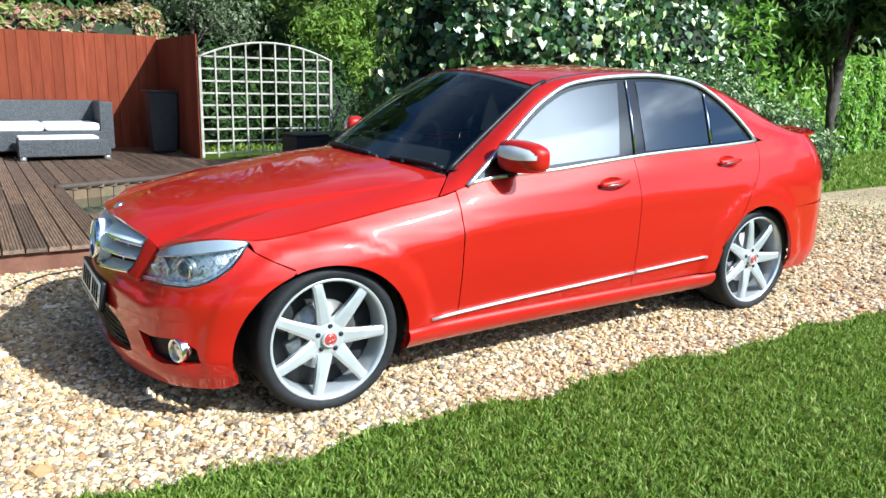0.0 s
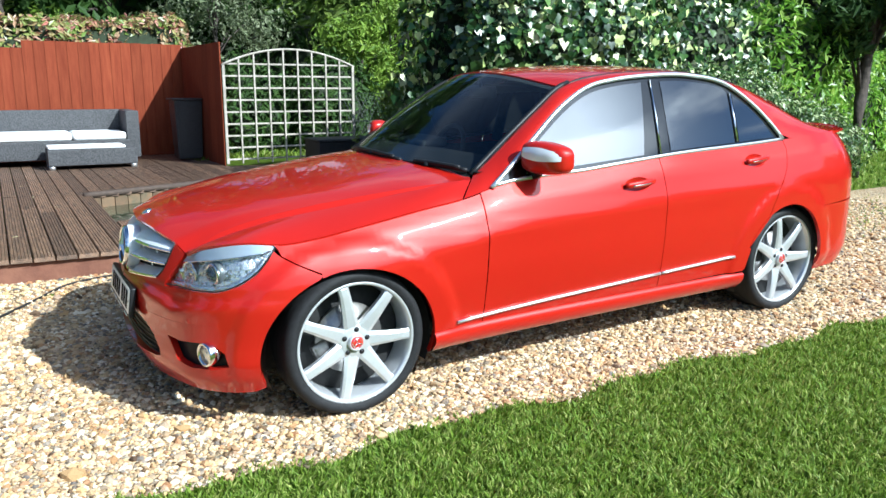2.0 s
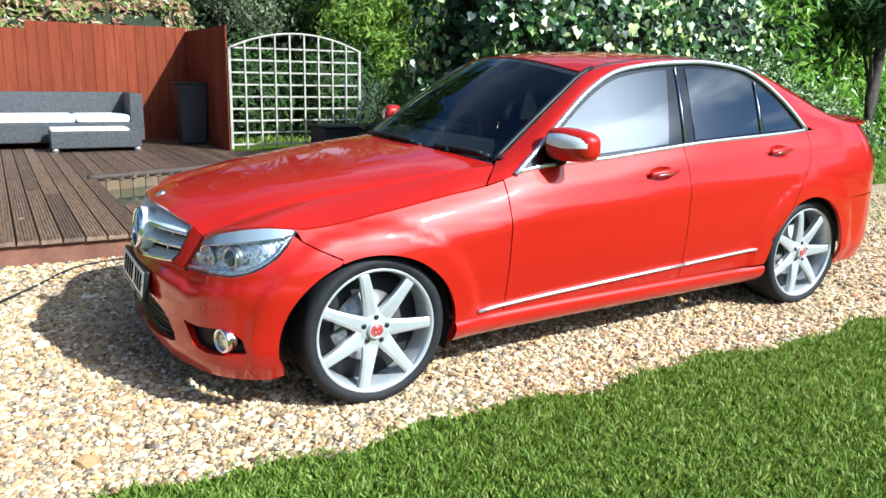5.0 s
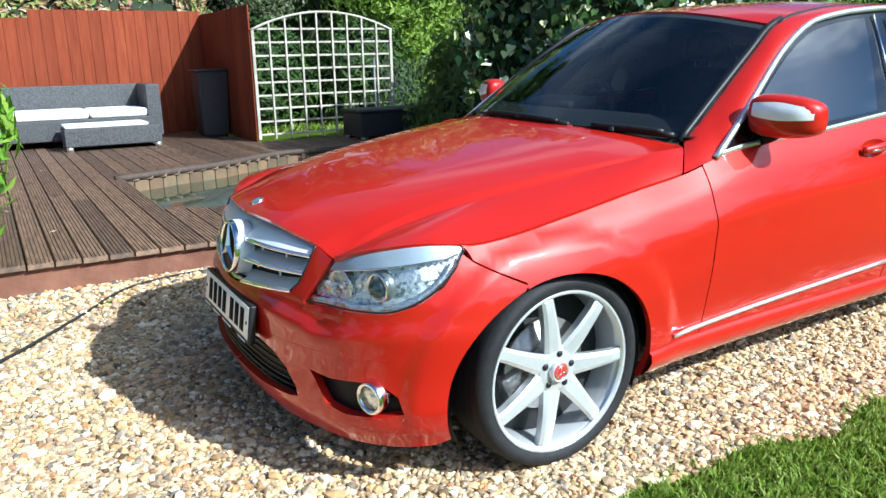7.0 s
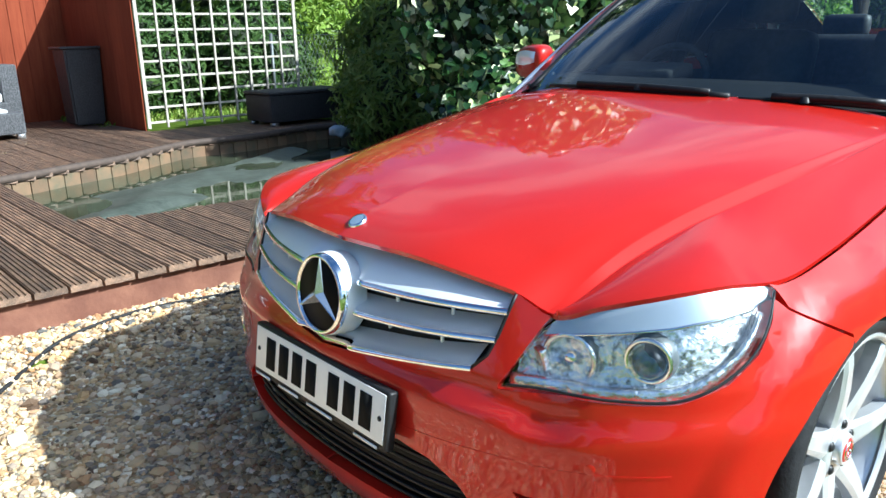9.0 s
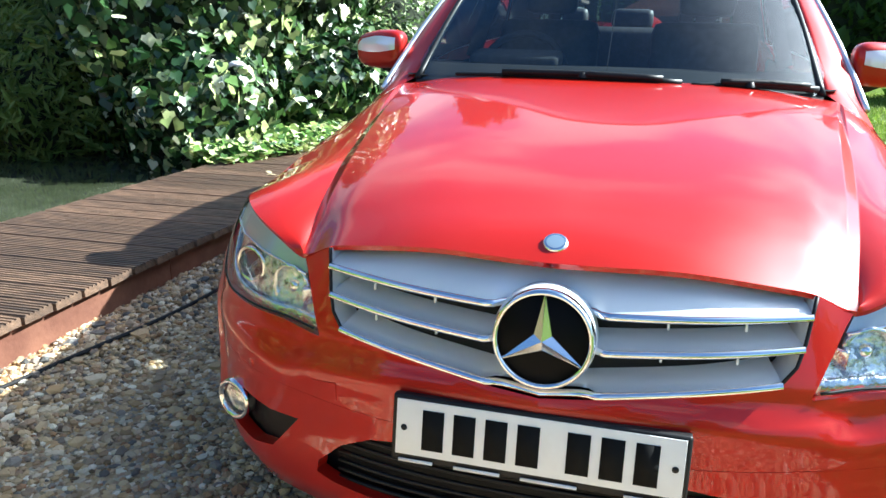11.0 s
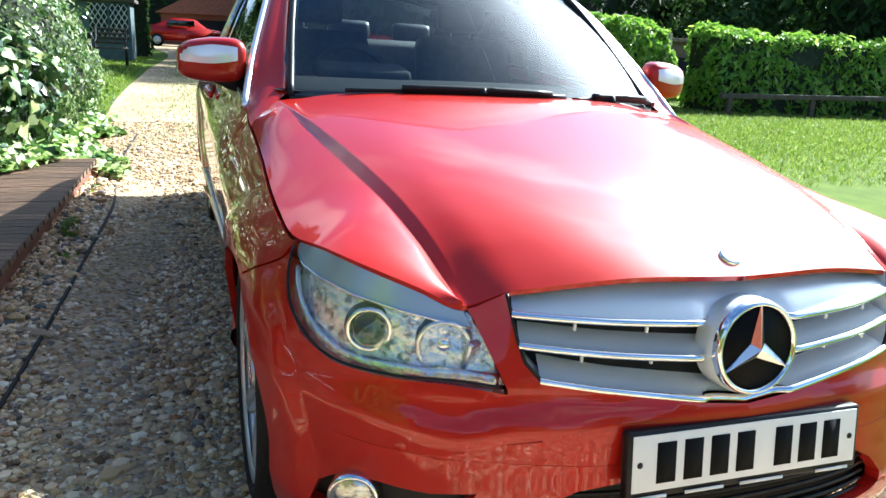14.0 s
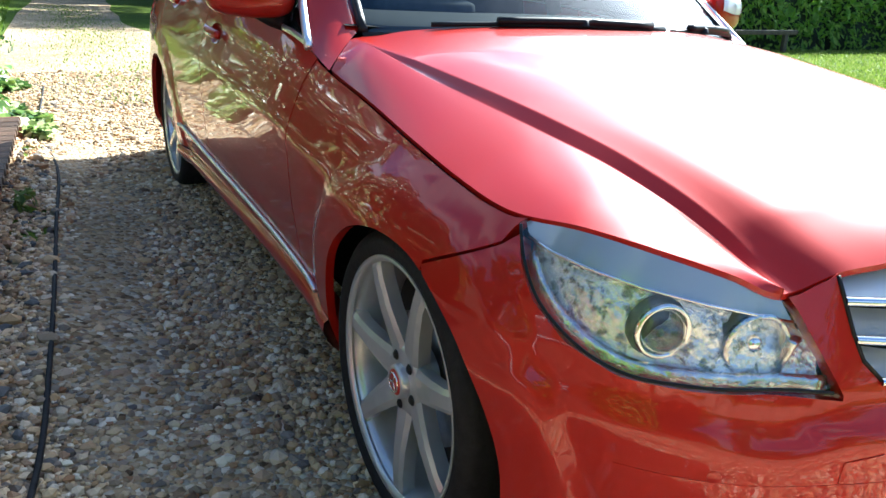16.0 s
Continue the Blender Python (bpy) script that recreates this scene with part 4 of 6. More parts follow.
def make_grille(car):
    g = empty("grille")
    g.parent = car
    g["label"] = "silver three-bar grille with a large round emblem"
    edge = [(0, .537), (.10, .546), (.22, .561), (.36, .580), (.413, .588), (.445, .616), (.462, .653), (.479, .705), (.488, .728), (.46, .739), (.42, .745), (.26, .766), (0, .768)]
    put("grille_back", skin(lambda s, z: low(s, z, -.062), [edge], step=.05, flange=0, outward=-1, sides=(1, -1)), LINER, g)
    half = curve1([.53, .59, .62, .66, .70, .735, .77], [.413, .418, .446, .464, .477, .488, .488])

    def bar(z_edge, h, v_dip, name):
        """A louvre bowed round the nose: a silver face that leans out to its chrome lower edge."""
        bm, bm2 = bmesh.new(), bmesh.new()
        rows, rows2 = [], []
        for u in np.linspace(-1, 1, 61):
            a = abs(u)
            z0 = z_edge - v_dip * (1 - a)
            s = u * half(z_edge)
            s = s if abs(s) > 1e-6 else 1e-6
            zs = min(h, max(.01, TOP(abs(s)) - z0 - .003))
            up = [(z0 + zs, -.058), (z0 + zs * .75, -.040), (z0 + zs * .45, -.017), (z0 + zs * .2, -.003), (z0 + .006, .001)]
            sink = .035 * max(0, 1 - (abs(s) / .098) ** 6)
            rows.append([bm.verts.new(low(s, z, o - sink * k / 4)) for k, (z, o) in enumerate(up)])
            lo = [(z0 + .0065, .001), (z0 + .0055, .005), (z0 + .002, .007), (z0 - .002, .0065), (z0 - .005, .004), (z0 - .0055, -.010), (z0 - .004, -.03)]
            sink = sink if z_edge > .6 else sink * .4
            rows2.append([bm2.verts.new(low(s, z, o - sink)) for z, o in lo])
        for b, rr in ((bm, rows), (bm2, rows2)):
            for p, q in zip(rr, rr[1:]):
                for j in range(len(p) - 1):
                    b.faces.new((p[j], q[j], q[j + 1], p[j + 1]))
            bmesh.ops.recalc_face_normals(b, faces=b.faces)
        lv = part(name, bm, SILVER, g)
        part("chrome_edge", bm2, CHROME, lv)
    bar(.697, .066, .006, "louvre")
    bar(.646, .022, .020, "louvre")
    bar(.589, .024, .046, "louvre")
    for side in (-1, 1):
        part("side_trim", tube([low(side * a, z, .0) for a, z in ((.415, .590), (.445, .617), (.462, .654), (.479, .706), (.487, .730))], .0035, 6), BLACK, g)
        bm = bmesh.new()
        ends = [[bm.verts.new(low(side * (a - .002), z, o)) for o in (-.002, -.060)] for a, z in spline([(.415, .590), (.445, .617), (.462, .654), (.479, .706), (.487, .730)], 16)]
        for p, q in zip(ends, ends[1:]):
            bm.faces.new((p[0], p[1], q[1], q[0]))
        part("end_wall", bm, SILVER, g)
    for u in (-.75, -.45, .45, .75):
        for z in (.684, .630):
            p = low(u * half(z), z + .002, -.006)
            part("grille_pin", one_box(p[0] - .003, p[1] - .002, p[2] - .012, p[0] + .003, p[1] + .002, p[2] + .004), SILVER, g)
    # emblem: a plain disc with a ring and three bars
    m = Matrix.Translation((-.741, 0, .650)) @ pose(0, 0, 0, 0, -82, 0)
    e = part("emblem", bm_at(lathe([(0, .0), (.078, .0), (.080, -.004), (.080, -.03)], 64, axis="z"), m), EMBLEM_BLACK, g, "black disc with a chrome ring and star")
    part("emblem_ring", bm_at(lathe([(.0785, .001), (.081, .006), (.085, .0065), (.0885, .001), (.090, -.012)], 64, axis="z"), m), CHROME, e)
    part("emblem_collar", bm_at(lathe([(.0895, -.010), (.0915, -.016), (.092, -.03), (.092, -.06)], 48, axis="z"), m), SILVER, g)
    for k in range(3):
        bm = bmesh.new()
        v = [bm.verts.new(p) for p in ((.004, -.0165, .001), (.004, .0165, .001), (.080, .0015, .003), (.080, -.0015, .003), (.0, 0, .013), (.080, 0, .006))]
        for f in ((0, 3, 5, 4), (4, 5, 2, 1), (2, 5, 3)):
            bm.faces.new([v[i] for i in f])
        bmesh.ops.recalc_face_normals(bm, faces=bm.faces)
        part("star_arm", bm_at(bm, m @ pose(0, 0, 0, 0, 0, 120 * k + 0)), STAR, e, smooth=False)


def make_number_plate(car):
    # upright at the nose; the registration is shown as plain bars
    pl = part("number_plate", bm_at(one_box(-.012, -.264, -.064, .012, .264, .064, bev=.006), pose(-.760, 0, .452, 0, 9, 0)), BLACK, car, "white number plate in a black holder")
    fm = pose(-.7725, 0, .457, 0, 9, 0)
    part("plate_face", bm_at(one_box(-.001, -.255, -.052, .001, .255, .054, bev=.0008), fm), PLATE, pl)
    x = .205
    for w in (.040, .040, .040, .040, 0, .040, .040, .040):
        if w:
            part("character_bar", bm_at(one_box(-.0008, x - w, -.038, .0008, x, .038), fm @ pose(-.0016, 0, 0)), PLATE_INK, pl)
            x -= .058
        else:
            x -= .03
    for y in (-.24, .24):
        part("fixing_screw", bm_at(lathe([(0, .002), (.005, .002), (.006, 0)], 16, axis="x"), fm @ pose(-.001, y, .0) @ pose(0, 0, 0, 0, 180, 0)), BLACK, pl)
    for y, w in ((.215, .065), (.10, .085), (-.03, .10), (-.20, .08)):
        part("holder_print", bm_at(one_box(-.0008, y - w / 2, -.0655, .0008, y + w / 2, -.0595), fm @ pose(-.0022, 0, 0)), WHITE_INK, pl)


def make_wipers(car, ws):
    cowl = bmesh.new()
    rows = []
    for u in np.linspace(-.66, .66, 30):
        a = abs(u)
        p = Vector(ws(u if a > 1e-6 else 1e-6, .0))
        q = Vector(hood(.522 + .14 * (a / .685) ** 2.4, u))
        rows.append([cowl.verts.new(c) for c in (p + Vector((.01, 0, .004)), p + Vector((-.012, 0, -.006)), (p + q) / 2 + Vector((0, 0, -.018)), q + Vector((.0, 0, -.008)))])
    for a, b in zip(rows, rows[1:]):
        for j in range(3):
            cowl.faces.new((a[j], a[j + 1], b[j + 1], b[j]))
    part("cowl_panel", cowl, LINER, car, "black plastic cowl under the windscreen")
    for pivot, u0, u1, v0 in (((.540, .07, .972), .50, -.23, .022), ((.588, -.43, .958), -.26, -.64, .014)):
        w = empty("wiper")
        w.parent = car
        pts = [Vector(ws(u0 + (u1 - u0) * t, v0 + .012 * math.sin(math.pi * t))) + Vector((-.010, 0, .012)) for t in np.linspace(0, 1, 14)]
        part("wiper_blade", tube(pts, .0115, 6, 1, [.6] * 4 + [1] * 10), BLACK, w)
        part("wiper_spine", tube([p + Vector((-.006, 0, .009)) for p in pts[3:13]], .011, 6), BLACK, w)
        part("wiper_arm", tube([Vector(pivot) + Vector((-.012, 0, .020)), pts[8] + Vector((-.008, 0, .012)), pts[11] + Vector((-.006, 0, .010))], .008, 6), BLACK, w)
        part("pivot_cap", bm_at(lathe([(0, .018), (.011, .015), (.016, .0)], 16, axis="z"), Matrix.Translation(Vector(pivot) + Vector((-.016, 0, .010)))), BLACK, w)


def make_cabin(car):
    dash = bmesh.new()
    rows = []
    for u in np.linspace(-.70, .70, 24):
        k = (abs(u) / .7) ** 2
        rows.append([dash.verts.new((x + .09 * k, u, z)) for x, z in ((.60, .955), (.80, .985), (.95, .985), (1.03, .95), (1.06, .86), (1.02, .60))])
    for a, b in zip(rows, rows[1:]):
        for j in range(5):
            dash.faces.new((a[j], a[j + 1], b[j + 1], b[j]))
    part("dashboard", dash, DASH, car, "dark dashboard")
    wheel = part("steering_wheel", bm_at(lathe([(.168 + .015 * math.cos(a), .015 * math.sin(a)) for a in np.linspace(0, 2 * math.pi, 13)], 40, axis="x"), pose(1.14, .36, .93, 0, 25, 0)), TRIM, car, "black steering wheel")
    part("wheel_hub", bm_at(one_box(-.02, -.09, -.06, .02, .09, .06, bev=.018), pose(1.15, .36, .92, 0, 25, 0)), TRIM, wheel)
    part("floor_mat", one_box(.5, -.7, .23, 2.9, .7, .26), TRIM, car)
    part("instrument_hood", bm_at(one_box(-.08, -.17, -.03, .08, .17, .03, bev=.025), pose(.98, .36, .995, 0, -8, 0)), TRIM, car)
    for y in (-.36, .36):
        s = part("front_seat", bm_at(one_box(-.08, -.24, -.32, .08, .24, .30, bev=.06), pose(1.86, y, .83, 0, 14, 0)), SEAT, car, "dark leather seat")
        part("cushion", one_box(1.35, y - .24, .38, 1.86, y + .24, .55, bev=.05), SEAT, s)
        part("headrest", bm_at(one_box(-.045, -.125, -.075, .045, .125, .075, bev=.04), pose(1.96, y, 1.225, 0, 10, 0)), SEAT, s)
        for d in (-.05, .05):
            part("headrest_post", tube([(1.935, y + d, 1.08), (1.955, y + d, 1.19)], .006, 8), CHROME, s)
    b = part("rear_bench", bm_at(one_box(-.09, -.62, -.30, .09, .62, .30, bev=.06), pose(2.76, 0, .78, 0, 20, 0)), SEAT, car, "dark rear bench")
    part("cushion", one_box(2.15, -.62, .36, 2.75, .62, .55, bev=.05), SEAT, b)
    for y in (-.38, 0, .38):
        part("headrest", bm_at(one_box(-.04, -.12, -.055, .04, .12, .06, bev=.035), pose(2.89, y, 1.115, 0, 8, 0)), SEAT, b)
    part("parcel_shelf", one_box(2.86, -.60, 1.0, 3.26, .60, 1.03, bev=.01), TRIM, car)
    for side in (-1, 1):
        part("door_lining", one_box(.75, side * .735, .30, 2.65, side * .765, .93, bev=.012), TRIM, car)
        part("pillar_lining", tube([(1.74, side * .70, .95), (1.75, side * .64, 1.15), (1.78, side * .57, 1.34)], .035, 8), TRIM, car)
    part("head_lining", skin(lambda u, v: (v, u, 1.355 - .10 * (abs(u) / .55) ** 2.4 - .05 * ((v - 1.85) / .7) ** 2), [[(0, 1.27), (.53, 1.33), (.53, 2.5), (0, 2.6)]], step=.12, flange=0, outward=1, sides=(1, -1)), CREAM, car)
    mi = part("rear_view_mirror", bm_at(one_box(-.02, -.11, -.03, .02, .11, .035, bev=.015), pose(1.17, 0, 1.285, 0, -10, 0)), TRIM, car)
    part("mirror_stem", tube([(1.16, 0, 1.30), (1.14, 0, 1.36)], .01, 8), TRIM, mi)


make_car()

# ---- the ground ----
def smooth01(t):
    t = min(max(t, 0), 1)
    return t * t * (3 - 2 * t)


FAR_FALL = curve1([2, 3, 4, 6, 10, 20, 40, 45], [.0341, .0512, .067, .090, .105, .055, -.02, -.03])


def gz(x, y):
    """The ground's height: the drive falls to the lawn and to the front; a low bank runs along the deck; the pond is dug out."""
    z = (.01705 * max(x, -14) if x < 3 else FAR_FALL(min(x, 45))) + .01686 * min(max(y, -14), 14)
    z += .085 * smooth01((y - 1.15) / .5) * smooth01((4.2 - x) / .8)
    if -1.0 < x < 4.2 and 2.4 < y < 5.9:
        z -= .75 * smooth01((x + .5) / .4) * smooth01((3.6 - x) / .5) * smooth01((y - 2.75) / .35) * smooth01((5.85 - y) / .3)
    return z


def sheet(xs, ys, lift=0.0, keep=None):
    bm = bmesh.new()
    vs = {}
    for i, x in enumerate(xs):
        for j, y in enumerate(ys):
            vs[i, j] = bm.verts.new((x, y, gz(x, y) + lift))
    for i in range(len(xs) - 1):
        for j in range(len(ys) - 1):
            if keep is None or keep((xs[i] + xs[i + 1]) / 2, (ys[j] + ys[j + 1]) / 2):
                bm.faces.new((vs[i, j], vs[i + 1, j], vs[i + 1, j + 1], vs[i, j + 1]))
    bmesh.ops.delete(bm, geom=[v for v in bm.verts if not v.link_faces], context="VERTS")
    return bm


def lawn_edge(x):
    """Where the lawn meets the gravel on the car's left."""
    k = curve1([-8, -.8, 1, 3.5, 6, 9, 12.6, 23, 45], [-1.1, -1.10, -1.15, -1.24, -1.1, -.7, -.3, -.7, -2.5])(x)
    return k + .035 * math.sin(x * 5.1) + .03 * math.sin(x * 11.7 + 1)


def far_edge(x):
    """The other edge of the drive: deck, ivy and the far lawn."""
    return curve1([-8, 3.6, 4.6, 7, 9, 16, 31, 38, 45], [2.6, 2.6, 2.0, 1.75, 1.75, 1.6, 1.5, 3, 4])(x)


def soil_mat():
    m = mat("grass earth", (.05, .085, .008), .95, second=(.10, .145, .014), scale=3.0, ramp=(.3, .7), spec=.1, bump=.6, bump_scale=40)
    return m


def gravel_mat():
    """Pebbles of tan, cream, brown and grey, packed close."""
    m = mat("gravel bed", (.2, .15, .1), .95, spec=.15)
    n, l = m.node_tree.nodes, m.node_tree.links
    b = n["Principled BSDF"]
    co, v, r = n.new("ShaderNodeTexCoord"), n.new("ShaderNodeTexVoronoi"), n.new("ShaderNodeValToRGB")
    v.inputs["Scale"].default_value = 58
    l.new(co.outputs["Object"], v.inputs["Vector"])
    sep = n.new("ShaderNodeSeparateColor")
    l.new(v.outputs["Color"], sep.inputs["Color"])
    l.new(sep.outputs["Red"], r.inputs["Fac"])
    cols = [(0, (.14, .09, .05)), (.2, (.46, .31, .16)), (.42, (.58, .44, .27)), (.6, (.32, .20, .11)), (.8, (.64, .54, .39)), (1, (.20, .17, .14))]
    while len(r.color_ramp.elements) < len(cols):
        r.color_ramp.elements.new(.5)
    for e, (p, c) in zip(r.color_ramp.elements, cols):
        e.position, e.color = p, (*c, 1)
    big = n.new("ShaderNodeTexNoise")
    big.inputs["Scale"].default_value, big.inputs["Detail"].default_value = .9, 5
    l.new(co.outputs["Object"], big.inputs["Vector"])
    mr = n.new("ShaderNodeMapRange")
    mr.inputs["From Min"].default_value, mr.inputs["From Max"].default_value, mr.inputs["To Min"].default_value, mr.inputs["To Max"].default_value = .35, .7, .75, 1.15
    l.new(big.outputs["Fac"], mr.inputs["Value"])
    hv = n.new("ShaderNodeHueSaturation")
    l.new(mr.outputs["Result"], hv.inputs["Value"])
    l.new(r.outputs["Color"], hv.inputs["Color"])
    # moss and dirt in soft patches
    moss, mr2, mx = n.new("ShaderNodeTexNoise"), n.new("ShaderNodeMapRange"), n.new("ShaderNodeMix")
    mx.data_type = "RGBA"
    moss.inputs["Scale"].default_value, moss.inputs["Detail"].default_value = .55, 8
    mr2.inputs["From Min"].default_value, mr2.inputs["From Max"].default_value, mr2.inputs["To Max"].default_value = .50, .66, .40
    l.new(co.outputs["Object"], moss.inputs["Vector"])
    l.new(moss.outputs["Fac"], mr2.inputs["Value"])
    l.new(mr2.outputs["Result"], mx.inputs["Factor"])
    l.new(hv.outputs["Color"], mx.inputs["A"])
    mx.inputs["B"].default_value = (.115, .115, .055, 1)
    l.new(mx.outputs["Result"], b.inputs["Base Color"])
    bp = n.new("ShaderNodeBump")
    bp.inputs["Strength"].default_value, bp.inputs["Distance"].default_value, bp.invert = 1.0, .012, True
    l.new(v.outputs["Distance"], bp.inputs["Height"])
    l.new(bp.outputs["Normal"], b.inputs["Normal"])
    return m


def stone_mat():
    m = leaf_mat("gravel stones", [(0.073, 0.044, 0.027), (0.488, 0.305, 0.14), (0.635, 0.457, 0.256), (0.293, 0.14, 0.061), (0.707, 0.574, 0.391), (0.463, 0.311, 0.158), (0.122, 0.107, 0.097), (0.61, 0.415, 0.219), (0.829, 0.732, 0.561), (0.366, 0.201, 0.086), (0.244, 0.208, 0.171), (0.561, 0.378, 0.189)], .75, 0.0, .3)
    n, l = m.node_tree.nodes, m.node_tree.links
    co, t, bp = n.new("ShaderNodeTexCoord"), n.new("ShaderNodeTexNoise"), n.new("ShaderNodeBump")
    t.inputs["Scale"].default_value = 160
    bp.inputs["Strength"].default_value, bp.inputs["Distance"].default_value = .4, .004
    l.new(co.outputs["Object"], t.inputs["Vector"])
    l.new(t.outputs["Fac"], bp.inputs["Height"])
    l.new(bp.outputs["Normal"], n["Principled BSDF"].inputs["Normal"])
    return m


def raw_mesh(name, verts, tris, material, label="", category="", kind="", parent=None, smooth=False):
    """One object from arrays of corners and triangles."""
    me = bpy.data.meshes.new(name)
    me.vertices.add(len(verts))
    me.vertices.foreach_set("co", np.asarray(verts, np.float32).ravel())
    me.loops.add(tris.size)
    me.loops.foreach_set("vertex_index", tris.astype(np.int32).ravel())
    me.polygons.add(len(tris))
    me.polygons.foreach_set("loop_start", np.arange(0, tris.size, 3, dtype=np.int32))
    me.polygons.foreach_set("use_smooth", np.full(len(tris), smooth))
    me.update(calc_edges=True)
    me.validate()
    me.materials.append(material)
    ob = new(name, me)
    ob.parent = parent
    return tagged(ob, label, category, kind=kind)


xs = sorted({*np.arange(-60, -8, 6.0), *np.arange(-8, 14, .25), *np.arange(14, 50, 3), *np.arange(50, 400, 30)})
ys = sorted({*np.arange(-300, -20, 35), *np.arange(-20, -6, 2.0), *np.arange(-6, 10, .25), *np.arange(10, 30, 2.5), *np.arange(30, 400, 35)})
EARTH = soil_mat()
tagged(put("ground", sheet(xs, ys), EARTH), "grassy earth under lawns and hedges", "ground", kind="structure")
GRAVEL = gravel_mat()


def drive_sheet():
    bm = bmesh.new()
    cols = []
    for x in sorted({*np.arange(-8, 12, .125), *np.arange(12, 46, 1.0)}):
        a, b = lawn_edge(x), far_edge(x)
        cols.append([bm.verts.new((x, a + (b - a) * k / 12, gz(x, a + (b - a) * k / 12) + .006)) for k in range(13)])
    for p, q in zip(cols, cols[1:]):
        for j in range(12):
            bm.faces.new((p[j], q[j], q[j + 1], p[j + 1]))
    return bm


tagged(put("drive", drive_sheet(), GRAVEL), "gravel drive of tan and grey pebbles", "drive", kind="structure")

ICO_V, ICO_F = [], []
_b = bmesh.new()
bmesh.ops.create_icosphere(_b, subdivisions=1, radius=1)
ICO_V = np.array([v.co[:] for v in _b.verts])
ICO_F = np.array([[v.index for v in f.verts] for f in _b.faces])
_b.free()


def stones(n, x0, x1, rng, size, name):
    """Loose pebbles strewn over the drive between x0 and x1."""
    xs = rng.uniform(x0, x1, n)
    lo, hi = np.array([lawn_edge(x) for x in xs]), np.array([min(far_edge(x), 1.95) for x in xs])
    ys = lo + (hi - lo) * rng.uniform(0, 1, n)
    r = size * rng.lognormal(0, .32, n)
    zz = np.array([gz(x, y) for x, y in zip(xs, ys)]) + .004
    v = ICO_V[None] * (1 + rng.uniform(-.28, .28, (n, len(ICO_V), 1)))
    v = v * (r[:, None] * rng.uniform(.65, 1.3, (n, 3)) * [1, 1, .72])[:, None, :]
    a = rng.uniform(0, 6.28, n)
    c, s = np.cos(a), np.sin(a)
    rot = np.stack([np.stack([c, -s, 0 * c], 1), np.stack([s, c, 0 * c], 1), np.stack([0 * c, 0 * c, 1 + 0 * c], 1)], 1)
    v = np.einsum("nij,nkj->nki", rot, v) + np.stack([xs, ys, zz + r * .25], 1)[:, None, :]
    f = ICO_F[None] + (np.arange(n) * len(ICO_V))[:, None, None]
    return raw_mesh(name, v.reshape(-1, 3), f.reshape(-1, 3), STONE, "loose tan, cream and grey gravel stones", "gravel", "stuff")


STONE = stone_mat()
rng = np.random.default_rng(4)
stones(72000, -2.3, 2.9, rng, .0096, "gravel")
stones(17000, 2.9, 7.0, rng, .0112, "gravel")


# ---- grass ----
def blades(n, area, rng, h, name, label, w=.004):
    """Grass blades: narrow bent triangles in tufts. area(n) gives their feet."""
    p = area(n)
    p = np.c_[p, [gz(x, y) for x, y in p]]
    a = rng.uniform(0, 6.28, n)
    hh = h * rng.uniform(.5, 1.3, n)
    clump = np.array([(noise.noise((x * 19, y * 19, 0)), noise.noise((x * 19, y * 19, 7))) for x, y in p[:, :2]])
    hh *= 1 + .5 * clump[:, 0]
    lean = (rng.normal(0, .38, (n, 2)) + 1.1 * clump) * hh[:, None]
    side = np.stack([np.cos(a), np.sin(a), 0 * a], 1) * w * rng.uniform(.7, 1.4, n)[:, None]
    mid = p + np.c_[lean * .35, hh * .6]
    tip = p + np.c_[lean, hh * .95]
    v = np.stack([p - side, p + side, mid + side * .7, mid - side * .7, tip], 1)
    f = np.array([[0, 1, 2], [0, 2, 3], [3, 2, 4]])[None] + (np.arange(n) * 5)[:, None, None]
    return raw_mesh(name, v.reshape(-1, 3), f.reshape(-1, 3), GRASS, label, "grass", "stuff")


GRASS = leaf_mat("grass blades", [(.062, .115, .013), (.20, .29, .032), (.11, .185, .019), (.40, .44, .12), (.135, .235, .025), (.23, .325, .055)], .55, .42, .25)


def near_lawn(n):
    out = []
    while sum(len(o) for o in out) < n:
        q = np.c_[rng.uniform(-1.5, 6.5, 2 * n), rng.uniform(-3.4, -1.0, 2 * n)]
        e = np.array([lawn_edge(x) for x in q[:, 0]])
        q = q[(q[:, 1] < e + rng.normal(0, .03, len(q))) & (np.hypot(q[:, 0] + 1.2, q[:, 1] + 3.6) > .5)]
        d = np.hypot(q[:, 0] + 1.2, q[:, 1] + 3.6)
        out.append(q[rng.uniform(0, 1, len(q)) < np.clip(2.6 / d, 0, 1)])
    return np.concatenate(out)[:n]


blades(200000, near_lawn, rng, .027, "grass", "short bright green mown lawn")


def side_lawn(n):
    q = np.c_[3.5 + 8 * rng.uniform(0, 1, n) ** .8, rng.uniform(-10, -.6, n)]
    return q[[y < lawn_edge(x) - .02 for x, y in q]]


